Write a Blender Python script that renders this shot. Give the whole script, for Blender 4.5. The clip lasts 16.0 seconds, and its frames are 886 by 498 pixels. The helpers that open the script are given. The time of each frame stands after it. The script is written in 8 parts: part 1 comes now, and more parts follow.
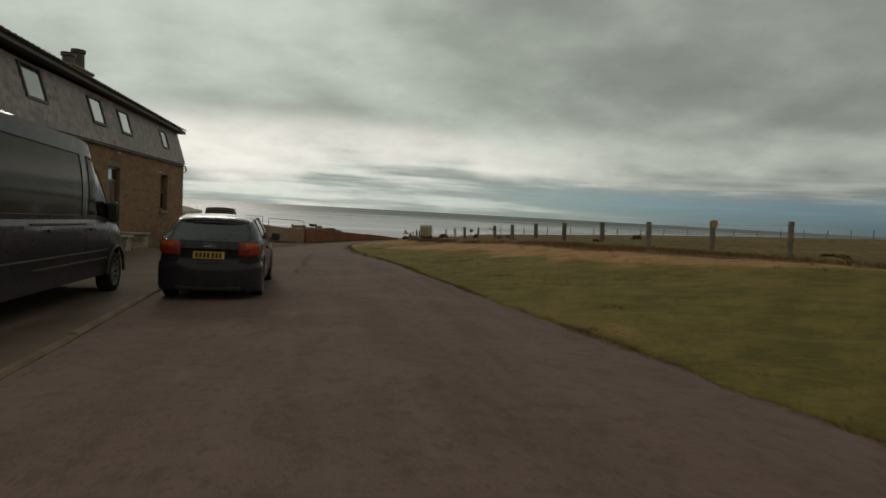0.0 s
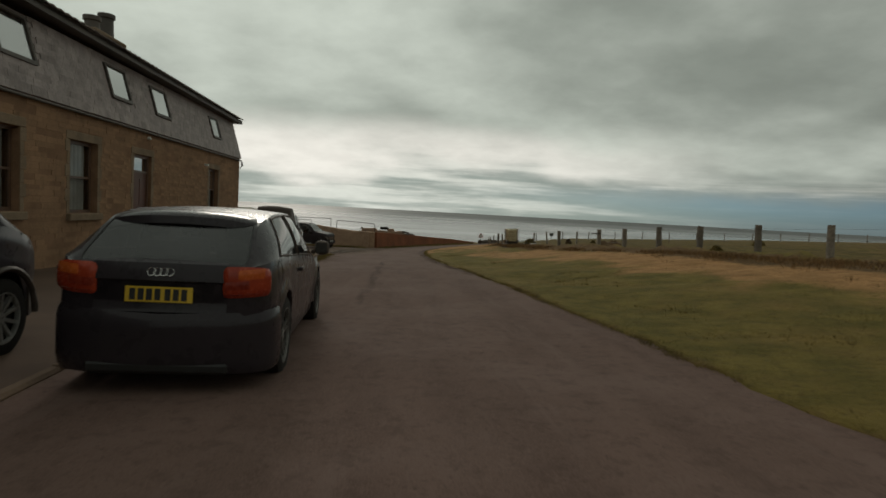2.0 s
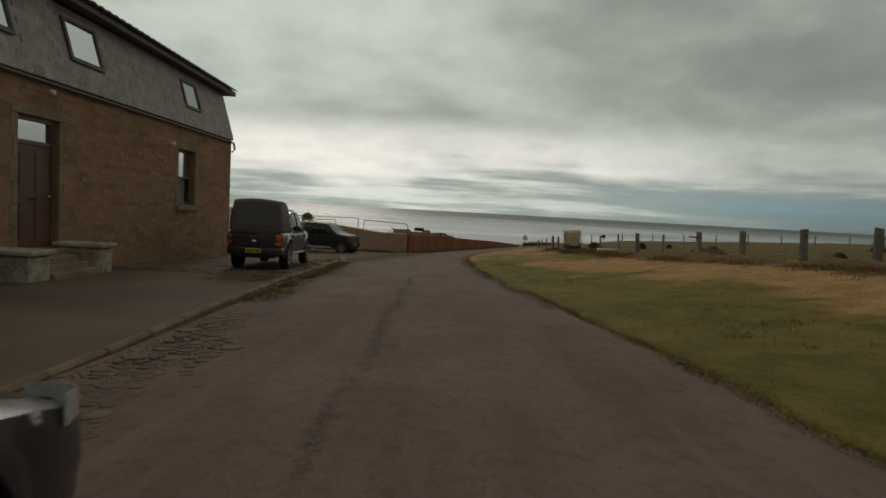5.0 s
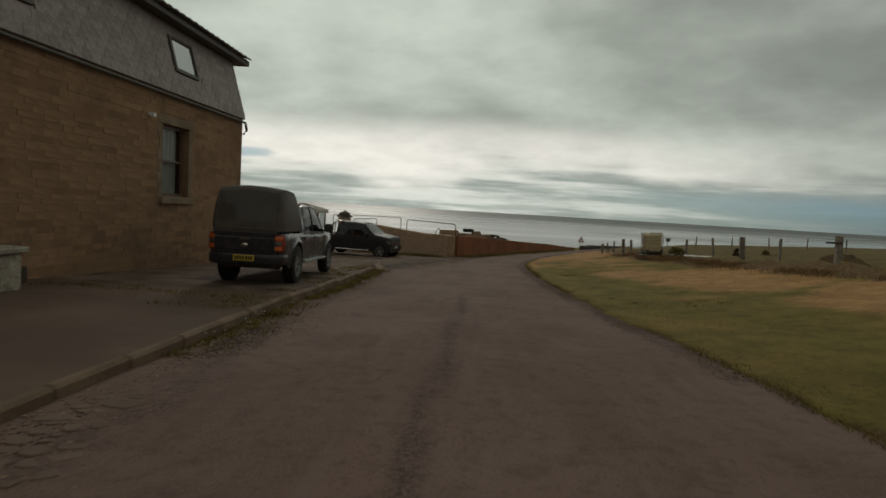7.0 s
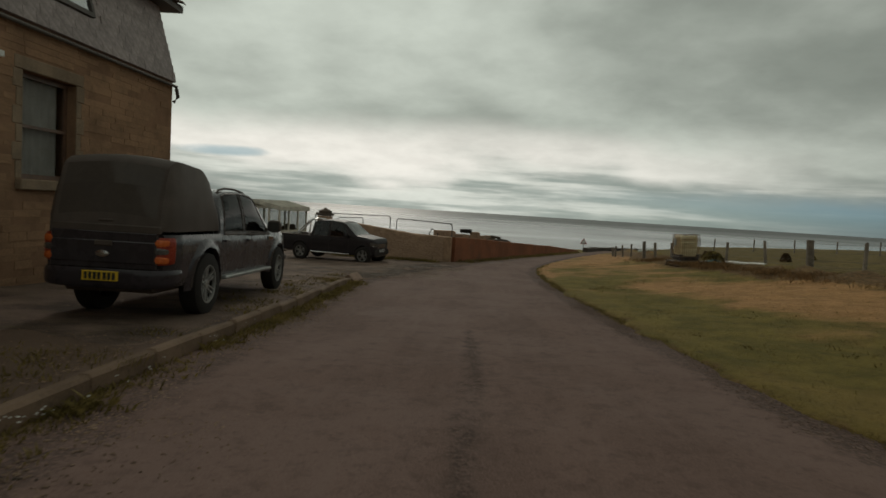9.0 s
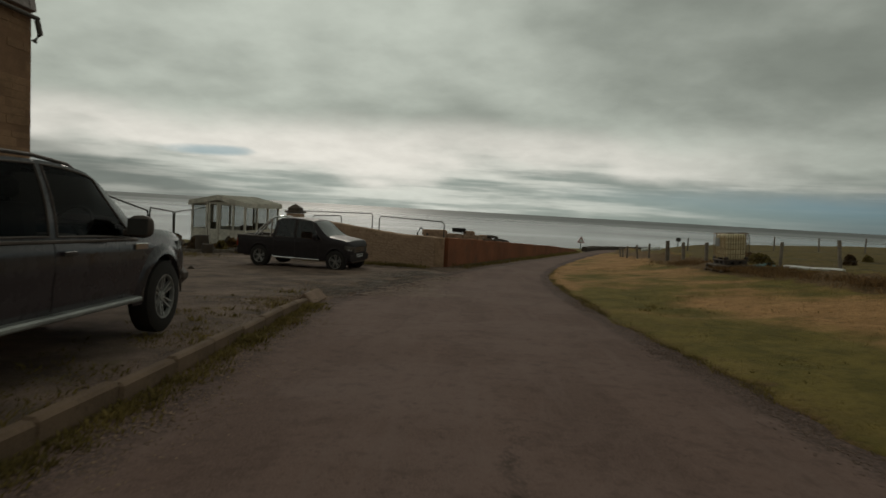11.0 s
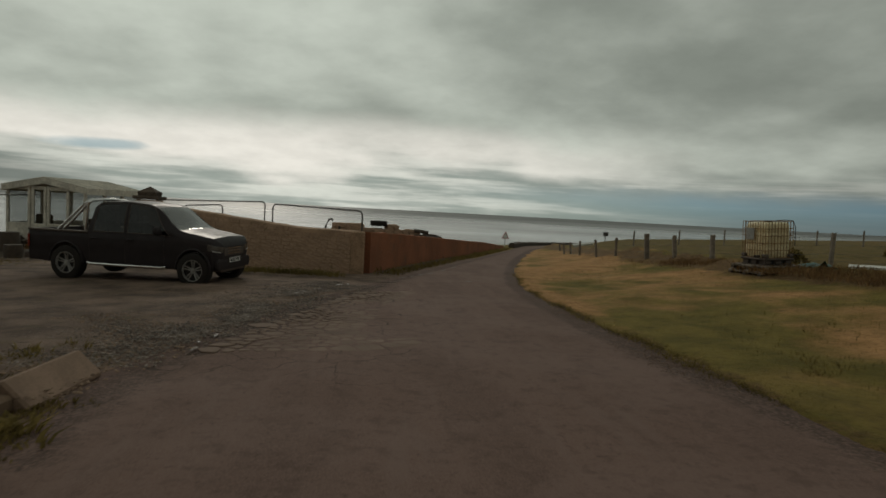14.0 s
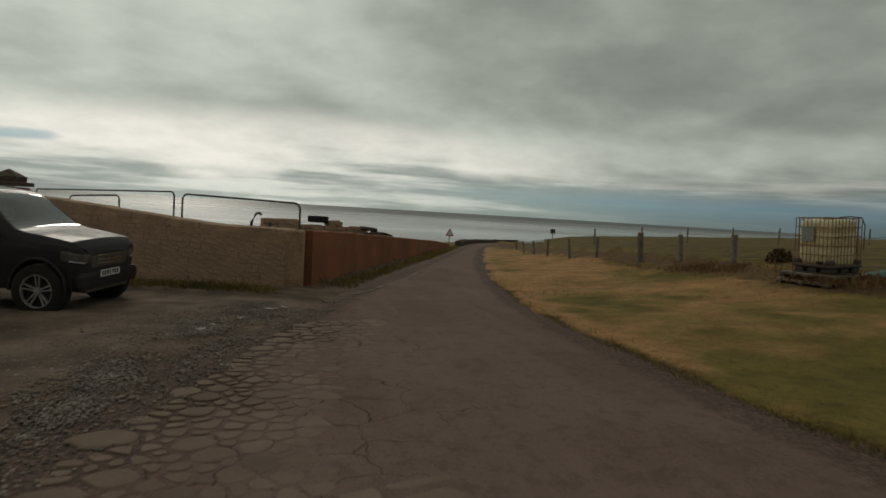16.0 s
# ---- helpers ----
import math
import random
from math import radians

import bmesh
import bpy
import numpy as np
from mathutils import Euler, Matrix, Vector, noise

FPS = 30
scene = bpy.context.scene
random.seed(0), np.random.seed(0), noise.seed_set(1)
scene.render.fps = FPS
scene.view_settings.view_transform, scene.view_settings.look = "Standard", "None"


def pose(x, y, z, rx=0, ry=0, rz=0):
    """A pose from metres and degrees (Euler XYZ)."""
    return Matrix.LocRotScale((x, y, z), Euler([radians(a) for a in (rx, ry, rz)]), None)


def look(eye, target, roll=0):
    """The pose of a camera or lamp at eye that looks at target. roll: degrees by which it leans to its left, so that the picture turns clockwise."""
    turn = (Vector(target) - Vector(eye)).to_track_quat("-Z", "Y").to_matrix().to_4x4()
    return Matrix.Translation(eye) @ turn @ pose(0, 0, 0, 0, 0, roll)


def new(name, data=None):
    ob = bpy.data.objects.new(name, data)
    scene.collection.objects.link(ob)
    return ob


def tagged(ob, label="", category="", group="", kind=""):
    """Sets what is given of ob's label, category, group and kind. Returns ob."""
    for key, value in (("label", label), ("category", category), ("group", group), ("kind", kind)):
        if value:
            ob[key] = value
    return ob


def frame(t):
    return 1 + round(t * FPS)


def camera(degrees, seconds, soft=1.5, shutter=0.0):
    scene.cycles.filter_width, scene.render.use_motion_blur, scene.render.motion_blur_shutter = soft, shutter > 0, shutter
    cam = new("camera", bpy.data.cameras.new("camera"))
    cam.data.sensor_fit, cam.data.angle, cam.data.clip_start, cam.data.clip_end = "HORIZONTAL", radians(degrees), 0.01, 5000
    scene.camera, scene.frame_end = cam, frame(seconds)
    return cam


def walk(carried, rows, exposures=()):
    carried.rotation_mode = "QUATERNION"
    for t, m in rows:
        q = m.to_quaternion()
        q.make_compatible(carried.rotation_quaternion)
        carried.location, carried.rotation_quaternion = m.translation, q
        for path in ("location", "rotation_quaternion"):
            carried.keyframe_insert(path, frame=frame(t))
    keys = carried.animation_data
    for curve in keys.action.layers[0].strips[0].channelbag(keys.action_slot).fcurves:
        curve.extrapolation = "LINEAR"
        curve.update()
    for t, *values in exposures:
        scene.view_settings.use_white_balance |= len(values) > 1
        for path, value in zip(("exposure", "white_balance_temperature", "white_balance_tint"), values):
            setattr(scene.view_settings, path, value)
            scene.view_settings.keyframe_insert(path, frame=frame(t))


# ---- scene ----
# The camera rides down a lane towards the sea; y runs along the house front, x to the field.
cam = camera(73.5, 16.0, soft=1.6, shutter=0.35)
PATH = [
    (0.0, pose(0.000, 0.000, 1.600, 86.315, -3.196, -10.790)),
    (0.5, pose(-0.090, 1.516, 1.522, 86.242, -3.191, -8.515)),
    (1.0, pose(-0.113, 2.901, 1.482, 86.267, -3.139, -6.301)),
    (1.5, pose(-0.140, 4.195, 1.438, 86.264, -3.122, -5.029)),
    (2.0, pose(-0.149, 5.472, 1.411, 86.250, -3.171, -4.078)),
    (2.5, pose(-0.104, 6.646, 1.406, 86.199, -3.032, -3.223)),
    (3.0, pose(-0.102, 7.779, 1.394, 86.102, -2.887, -2.761)),
    (5.5, pose(-0.098, 13.296, 1.161, 86.078, -3.328, 1.523)),
    (6.0, pose(-0.166, 14.485, 1.112, 85.951, -3.237, 4.030)),
    (6.5, pose(-0.295, 15.562, 1.071, 85.925, -3.240, 4.546)),
    (7.0, pose(-0.408, 16.632, 1.024, 85.998, -3.400, 4.078)),
    (7.5, pose(-0.457, 17.719, 0.981, 86.040, -3.507, 3.657)),
    (8.0, pose(-0.551, 18.805, 0.951, 86.067, -3.541, 3.890)),
    (8.5, pose(-0.663, 19.932, 0.912, 86.100, -3.466, 3.679)),
    (9.0, pose(-0.744, 20.937, 0.843, 86.103, -3.590, 3.493)),
    (11.5, pose(-1.231, 26.291, 0.634, 86.054, -3.162, 1.535)),
    (12.0, pose(-1.359, 27.387, 0.536, 86.164, -3.265, 0.258)),
    (12.5, pose(-1.416, 28.494, 0.475, 86.235, -3.109, -1.274)),
    (13.0, pose(-1.479, 29.540, 0.430, 86.192, -3.112, -2.747)),
    (13.5, pose(-1.552, 30.615, 0.370, 86.240, -3.081, -4.741)),
    (14.0, pose(-1.607, 31.581, 0.275, 86.264, -3.109, -6.417)),
    (14.5, pose(-1.713, 32.558, 0.228, 86.212, -3.218, -8.384)),
    (15.0, pose(-1.770, 33.493, 0.184, 86.247, -3.306, -10.208)),
    (15.5, pose(-1.834, 34.386, 0.173, 86.223, -3.374, -11.697)),
    (16.0, pose(-1.837, 35.297, 0.154, 86.272, -3.427, -12.801)),
]
walk(cam, PATH, exposures=[(0.0, -0.04, 6950, 11), (9.0, -0.05, 6950, 11), (11.5, -0.23, 7000, 11), (16.0, -0.09, 7000, 11)])

# ---- world, sun ----
SUN_AZ = math.radians(12.0)      # to the left of straight ahead
SUN_EL = math.radians(24.0)
sun_dir = Vector((-math.sin(SUN_AZ) * math.cos(SUN_EL), math.cos(SUN_AZ) * math.cos(SUN_EL), math.sin(SUN_EL)))


class Nodes:
    """Short way to write node trees."""

    def __init__(self, tree):
        self.tree = tree
        tree.nodes.clear()

    def add(self, kind, **given):
        n = self.tree.nodes.new("ShaderNode" + kind)
        for k, v in given.items():
            if k == "op":
                n.operation = v
            elif k == "blend":
                n.data_type = "RGBA"
                n.blend_type = v
            elif k == "dims":
                n.noise_dimensions = v
        return n

    def put(self, sock, v):
        if hasattr(v, "is_output"):
            self.tree.links.new(v, sock)
        elif isinstance(v, (tuple, list)) and len(v) == 3 and len(sock.default_value) == 4:
            sock.default_value = (*v, 1)
        else:
            sock.default_value = v

    def math(self, op, a, b=0.0, c=0.0, clamp=False):
        n = self.add("Math", op=op)
        n.use_clamp = clamp
        self.put(n.inputs[0], a), self.put(n.inputs[1], b), self.put(n.inputs[2], c)
        return n.outputs[0]

    def vec(self, op, a, b=(0, 0, 0)):
        n = self.add("VectorMath", op=op)
        self.put(n.inputs[0], a), self.put(n.inputs[1], b)
        return n.outputs["Value"] if op in ("DOT_PRODUCT", "LENGTH") else n.outputs[0]

    def noise(self, vector, scale, detail=4.0, rough=0.55):
        n = self.add("TexNoise")
        self.put(n.inputs["Vector"], vector)
        n.inputs["Scale"].default_value, n.inputs["Detail"].default_value, n.inputs["Roughness"].default_value = scale, detail, rough
        return n.outputs[0]

    def ramp(self, v, lo, hi, a=0.0, b=1.0, smooth=True):
        n = self.add("MapRange")
        n.interpolation_type = "SMOOTHSTEP" if smooth else "LINEAR"
        n.clamp = True
        self.put(n.inputs[0], v)
        for i, x in zip((1, 2, 3, 4), (lo, hi, a, b)):
            self.put(n.inputs[i], x)
        return n.outputs[0]

    def mix(self, f, a, b, blend="MIX"):
        n = self.add("Mix", blend=blend)
        n.clamp_factor = True
        self.put(n.inputs[0], f), self.put(n.inputs[6], a), self.put(n.inputs[7], b)
        return n.outputs[2]


def build_world():
    world = bpy.data.worlds.new("world")
    scene.world = world
    world.use_nodes = True
    N = Nodes(world.node_tree)
    sky = N.add("TexSky")
    sky.sky_type, sky.sun_disc = "NISHITA", False
    sky.sun_elevation, sky.sun_rotation = SUN_EL, -SUN_AZ
    d = N.vec("NORMALIZE", N.add("TexCoord").outputs["Generated"])
    sep = N.add("SeparateXYZ")
    N.put(sep.inputs[0], d)
    x, y, z = sep.outputs
    z = N.math("MAXIMUM", z, 0.0)
    # cloud deck seen in perspective
    den = N.math("ADD", z, 0.27)
    com = N.add("CombineXYZ")
    N.put(com.inputs[0], N.math("DIVIDE", x, den)), N.put(com.inputs[1], N.math("DIVIDE", y, den))
    com.inputs[2].default_value = 3.1
    deck = com.outputs[0]
    soft = N.noise(deck, 0.95, 3.0, 0.5)
    fine = N.noise(deck, 2.3, 5.0, 0.5)
    # streaks low over the sea
    com2 = N.add("CombineXYZ")
    N.put(com2.inputs[0], N.math("MULTIPLY", x, 2.4)), N.put(com2.inputs[1], N.math("MULTIPLY", y, 1.2)), N.put(com2.inputs[2], N.math("MULTIPLY", z, 34.0))
    streak = N.noise(com2.outputs[0], 1.5, 5.0, 0.55)
    flat = N.vec("DOT_PRODUCT", d, (-math.sin(SUN_AZ), math.cos(SUN_AZ), 0.0))
    toward = N.ramp(flat, 0.70, 0.985)
    body = N.math("ADD", N.math("MULTIPLY", soft, 0.66), N.math("MULTIPLY", fine, 0.34))
    # heavier cloud out over the field, thinner over the house
    heavy = N.ramp(N.vec("DOT_PRODUCT", d, (0.40, 0.90, 0.18)), 0.955, 1.0, 0.0, 0.035)
    thin = N.ramp(x, 0.05, -0.30, 0.0, 0.06)
    body = N.math("ADD", N.math("SUBTRACT", body, heavy), thin)
    shade = N.math("MULTIPLY", N.ramp(flat, 0.99, 0.60, 1.0, 0.80), N.ramp(flat, 0.45, -0.5, 1.0, 0.85))
    dark = N.mix(N.ramp(body, 0.34, 0.68), (0.262, 0.304, 0.280), (0.556, 0.630, 0.588))
    dark = N.mix(1.0, dark, N.vec("MULTIPLY", (1, 1, 1), shade), "MULTIPLY")
    zz = N.math("ADD", z, N.math("MULTIPLY", N.math("SUBTRACT", body, 0.5), 0.16))
    low = N.ramp(zz, 0.10, 0.05)
    lowcol = N.mix(N.ramp(streak, 0.40, 0.62), (0.300, 0.360, 0.345), (0.700, 0.755, 0.720))
    lowcol = N.mix(1.0, lowcol, N.vec("MULTIPLY", (1, 1, 1), N.ramp(flat, 0.99, 0.60, 1.0, 0.55)), "MULTIPLY")
    lowcol = N.mix(1.0, lowcol, N.vec("MULTIPLY", (1, 1, 1), N.ramp(N.math("ADD", x, N.math("MULTIPLY", z, 3.0)), -0.25, -0.46, 1.0, 0.48)), "MULTIPLY")
    cloud = N.mix(N.math("MULTIPLY", low, 0.85), dark, lowcol)
    glow = N.math("MULTIPLY", toward, N.math("MULTIPLY", N.ramp(zz, 0.045, 0.080), N.ramp(zz, 0.155, 0.095)))
    cloud = N.mix(N.math("MULTIPLY", N.math("MULTIPLY", glow, N.ramp(body, 0.34, 0.52, 0.55, 1.0)), 0.95), cloud, (0.850, 0.862, 0.828))
    wisp = N.noise(deck, 5.5, 6.0, 0.6)
    cloud = N.mix(1.0, cloud, N.vec("MULTIPLY", (1, 1, 1), N.ramp(wisp, 0.3, 0.7, 0.95, 1.06)), "MULTIPLY")
    # clear strip under the edge of the deck, away from the sun, and a gap in the cloud
    clear = N.math("MULTIPLY", N.math("MULTIPLY", N.ramp(flat, 0.985, 0.70), N.ramp(x, 0.0, 0.16)), N.ramp(N.math("ADD", z, N.math("MULTIPLY", N.math("SUBTRACT", fine, 0.5), 0.03)), 0.058, 0.022))
    skycol = N.mix(1.0, sky.outputs[0], (0.0195, 0.0370, 0.0680), "MULTIPLY")
    colour = N.mix(N.math("MULTIPLY", clear, 0.88), cloud, skycol)
    gx, gz = N.math("DIVIDE", N.math("ADD", x, 0.405), 0.06), N.math("DIVIDE", N.math("SUBTRACT", z, 0.070), 0.009)
    gap = N.math("MULTIPLY", N.math("ADD", N.math("MULTIPLY", gx, gx), N.math("MULTIPLY", gz, gz)), N.ramp(y, 0.0, 0.2, 9.0, 1.0))
    colour = N.mix(N.math("MULTIPLY", N.ramp(N.math("ADD", gap, N.math("MULTIPLY", N.math("SUBTRACT", fine, 0.5), 4.0)), 1.4, 0.0), 0.7), colour, (0.300, 0.450, 0.520))
    bg = N.add("Background")
    N.put(bg.inputs[0], colour)
    bg.inputs[1].default_value = 1.0
    N.tree.links.new(bg.outputs[0], N.add("OutputWorld").inputs[0])


build_world()
sun = new("sun", bpy.data.lights.new("sun", "SUN"))
sun.data.energy, sun.data.angle, sun.data.color = 0.42, math.radians(12), (1.0, 0.96, 0.89)
sun.matrix_world = look(sun_dir * 50, (0, 0, 0))
scene.view_settings.exposure = 0.0


# ---- materials ----
def surface(name, light, dark, grain=30.0, patch=1.2, rough=0.8, bump=0.3, depth=0.01, metal=0.0, spread=0.0, island=False, stain=None, spec=0.5, coat=0.0, leaf=0.0):
    """A worn surface: fine grain, larger patches, and an optional stain colour."""
    m = bpy.data.materials.new(name)
    m.use_nodes = True
    N = Nodes(m.node_tree)
    at = N.add("TexCoord").outputs["Object"]
    big = N.noise(at, patch, 3.0, 0.6)
    small = N.noise(at, grain, 5.0, 0.65)
    f = N.math("ADD", N.math("MULTIPLY", big, 0.55), N.math("MULTIPLY", small, 0.45))
    col = N.mix(N.ramp(f, 0.36, 0.64), dark, light)
    if stain:
        col = N.mix(N.ramp(N.noise(at, patch * 2.7, 6.0, 0.7), 0.52, 0.72, 0.0, 0.8), col, stain)
    if spread:
        rnd = N.add("NewGeometry").outputs["Random Per Island"] if island else N.add("ObjectInfo").outputs["Random"]
        hsv = N.add("HueSaturation")
        N.put(hsv.inputs["Value"], N.ramp(rnd, 0, 1, 1 - spread, 1 + spread, False))
        N.put(hsv.inputs["Color"], col)
        col = hsv.outputs[0]
    b = N.add("BsdfPrincipled")
    N.put(b.inputs["Base Color"], col)
    N.put(b.inputs["Roughness"], N.ramp(small, 0.3, 0.7, max(0.02, rough - 0.1), min(1, rough + 0.08), False))
    b.inputs["Metallic"].default_value = metal
    b.inputs["Specular IOR Level"].default_value = spec
    b.inputs["Coat Weight"].default_value = coat
    b.inputs["Coat Roughness"].default_value = 0.08
    if bump:
        bp = N.add("Bump")
        bp.inputs["Strength"].default_value, bp.inputs["Distance"].default_value = bump, depth
        N.put(bp.inputs["Height"], N.math("ADD", small, big))
        N.put(b.inputs["Normal"], bp.outputs[0])
    out = b.outputs[0]
    if leaf:
        tr, mx = N.add("BsdfTranslucent"), N.add("MixShader")
        N.put(tr.inputs[0], col)
        mx.inputs[0].default_value = leaf
        N.tree.links.new(b.outputs[0], mx.inputs[1]), N.tree.links.new(tr.outputs[0], mx.inputs[2])
        out = mx.outputs[0]
    N.tree.links.new(out, N.add("OutputMaterial").inputs[0])
    return m


def pane_material(name, tint, gloss=0.03, ior=1.5):
    """Thin glass: clear with a tint, and a mirror-like gloss that grows at a slant."""
    m = bpy.data.materials.new(name)
    m.use_nodes = True
    N = Nodes(m.node_tree)
    t, g, mx, fr = N.add("BsdfTransparent"), N.add("BsdfGlossy"), N.add("MixShader"), N.add("Fresnel")
    t.inputs[0].default_value = (*tint, 1)
    g.inputs["Roughness"].default_value = gloss
    fr.inputs[0].default_value = ior
    N.put(mx.inputs[0], fr.outputs[0])
    N.tree.links.new(t.outputs[0], mx.inputs[1]), N.tree.links.new(g.outputs[0], mx.inputs[2])
    N.tree.links.new(mx.outputs[0], N.add("OutputMaterial").inputs[0])
    return m


def asphalt_material():
    m = bpy.data.materials.new("asphalt")
    m.use_nodes = True
    N = Nodes(m.node_tree)
    at = N.add("TexCoord").outputs["Object"]
    grit = N.noise(at, 90.0, 3.0, 0.7)
    sep = N.add("SeparateXYZ")
    N.put(sep.inputs[0], at)
    com = N.add("CombineXYZ")
    N.put(com.inputs[0], N.math("MULTIPLY", sep.outputs[0], 1.0)), N.put(com.inputs[1], N.math("MULTIPLY", sep.outputs[1], 0.12))
    lanes = N.noise(com.outputs[0], 1.6, 3.0, 0.55)      # long marks along the lane
    patch = N.noise(at, 0.55, 5.0, 0.65)
    col = N.mix(N.ramp(lanes, 0.35, 0.65), (0.114, 0.069, 0.056), (0.151, 0.093, 0.076))
    col = N.mix(N.ramp(patch, 0.47, 0.62, 0.0, 0.6), col, (0.171, 0.108, 0.091))
    col = N.mix(N.ramp(grit, 0.34, 0.66, 0.0, 0.62), col, (0.218, 0.143, 0.121))
    col = N.mix(N.ramp(N.noise(at, 26.0, 2.0, 0.5), 0.60, 0.75, 0.0, 0.45), col, (0.068, 0.042, 0.036))
    col = N.mix(N.ramp(N.noise(at, 6.0, 6.0, 0.75), 0.48, 0.66, 0.0, 0.42), col, (0.079, 0.050, 0.042))
    col = N.mix(N.ramp(N.noise(com.outputs[0], 3.7, 4.0, 0.6), 0.54, 0.70, 0.0, 0.45), col, (0.189, 0.126, 0.108))
    worn, strip = N.add("Attribute"), N.add("Attribute")
    worn.attribute_name, strip.attribute_name = "worn", "strip"
    warp = N.add("VectorMath", op="ADD")
    wob = N.add("TexNoise")
    N.put(wob.inputs["Vector"], at)
    wob.inputs["Scale"].default_value, wob.inputs["Detail"].default_value = 3.0, 4.0
    N.put(warp.inputs[0], at), N.put(warp.inputs[1], N.vec("MULTIPLY", wob.outputs["Color"], (0.357, 0.345, 0.000)))
    vor = N.add("TexVoronoi")
    vor.feature = "DISTANCE_TO_EDGE"
    N.put(vor.inputs["Vector"], warp.outputs[0])
    vor.inputs["Scale"].default_value = 2.3
    line = N.ramp(vor.outputs["Distance"], 0.0, 0.016, 1.0, 0.0)
    where = N.ramp(N.math("ADD", worn.outputs["Fac"], N.math("MULTIPLY", N.math("SUBTRACT", N.noise(at, 0.7, 3.0, 0.5), 0.5), 1.6)), 0.42, 0.62)
    crack = N.math("MULTIPLY", line, where)
    loose = N.math("MULTIPLY", N.ramp(N.math("ADD", strip.outputs["Fac"], N.math("MULTIPLY", N.noise(at, 5.0, 5.0, 0.7), 0.9)), 0.75, 1.05), N.ramp(N.noise(at, 34.0, 3.0, 0.6), 0.36, 0.60))
    col = N.mix(N.math("MULTIPLY", loose, 0.75), col, (0.051, 0.037, 0.031))
    col = N.mix(N.math("MULTIPLY", crack, 0.75), col, (0.037, 0.028, 0.023))
    b = N.add("BsdfPrincipled")
    N.put(b.inputs["Base Color"], col)
    N.put(b.inputs["Roughness"], N.ramp(patch, 0.4, 0.65, 0.97, 0.86, False))
    b.inputs["Specular IOR Level"].default_value = 0.12
    bp = N.add("Bump")
    bp.inputs["Strength"].default_value, bp.inputs["Distance"].default_value = 0.5, 0.008
    N.put(bp.inputs["Height"], N.math("SUBTRACT", N.math("ADD", grit, patch), N.math("MULTIPLY", N.math("ADD", crack, loose), 1.2)))
    N.put(b.inputs["Normal"], bp.outputs[0])
    N.tree.links.new(b.outputs[0], N.add("OutputMaterial").inputs[0])
    return m


def grass_material():
    """Rough sheep-cropped grass with dry, straw-coloured stretches."""
    m = bpy.data.materials.new("grass")
    m.use_nodes = True
    N = Nodes(m.node_tree)
    at = N.add("TexCoord").outputs["Object"]
    fine = N.noise(at, 14.0, 6.0, 0.75)
    mid = N.noise(at, 1.7, 5.0, 0.65)
    wide = N.noise(at, 0.16, 4.0, 0.55)
    dry = N.add("Attribute")
    dry.attribute_name = "dry"
    blotch = N.noise(at, 0.45, 4.0, 0.6)
    col = N.mix(N.ramp(mid, 0.36, 0.64), (0.122, 0.098, 0.022), (0.204, 0.150, 0.037))
    col = N.mix(N.ramp(blotch, 0.46, 0.66, 0.0, 0.50), col, (0.272, 0.170, 0.055))
    straw = N.mix(N.ramp(mid, 0.34, 0.66), (0.340, 0.178, 0.072), (0.490, 0.260, 0.112))
    amount = N.ramp(N.math("ADD", dry.outputs["Fac"], N.math("MULTIPLY", N.math("SUBTRACT", N.math("ADD", wide, blotch), 1.0), 2.0)), 0.30, 0.85)
    col = N.mix(amount, col, straw)
    bank = N.add("Attribute")
    bank.attribute_name = "bank"
    clod = N.noise(at, 2.4, 5.0, 0.7)
    col = N.mix(N.ramp(N.math("ADD", bank.outputs["Fac"], N.math("MULTIPLY", N.math("SUBTRACT", clod, 0.5), 1.6)), 0.35, 0.75), col, N.mix(N.ramp(fine, 0.35, 0.65), (0.080, 0.047, 0.024), (0.211, 0.122, 0.056)))
    coarse = N.add("Attribute")
    coarse.attribute_name = "coarse"
    col = N.mix(N.math("MULTIPLY", coarse.outputs["Fac"], N.ramp(blotch, 0.35, 0.65, 0.6, 0.95)), col, N.mix(N.ramp(mid, 0.38, 0.62), (0.090, 0.064, 0.023), (0.162, 0.107, 0.039)))
    col = N.mix(N.ramp(fine, 0.30, 0.54, 0.60, 0.0), col, (0.083, 0.060, 0.019))
    col = N.mix(N.ramp(N.noise(at, 3.6, 5.0, 0.7), 0.56, 0.70, 0.0, 0.6), col, (0.088, 0.062, 0.023))
    b = N.add("BsdfPrincipled")
    N.put(b.inputs["Base Color"], col)
    b.inputs["Roughness"].default_value = 0.95
    b.inputs["Specular IOR Level"].default_value = 0.15
    bp = N.add("Bump")
    bp.inputs["Strength"].default_value, bp.inputs["Distance"].default_value = 0.8, 0.05
    N.put(bp.inputs["Height"], N.math("ADD", fine, mid))
    N.put(b.inputs["Normal"], bp.outputs[0])
    N.tree.links.new(b.outputs[0], N.add("OutputMaterial").inputs[0])
    return m


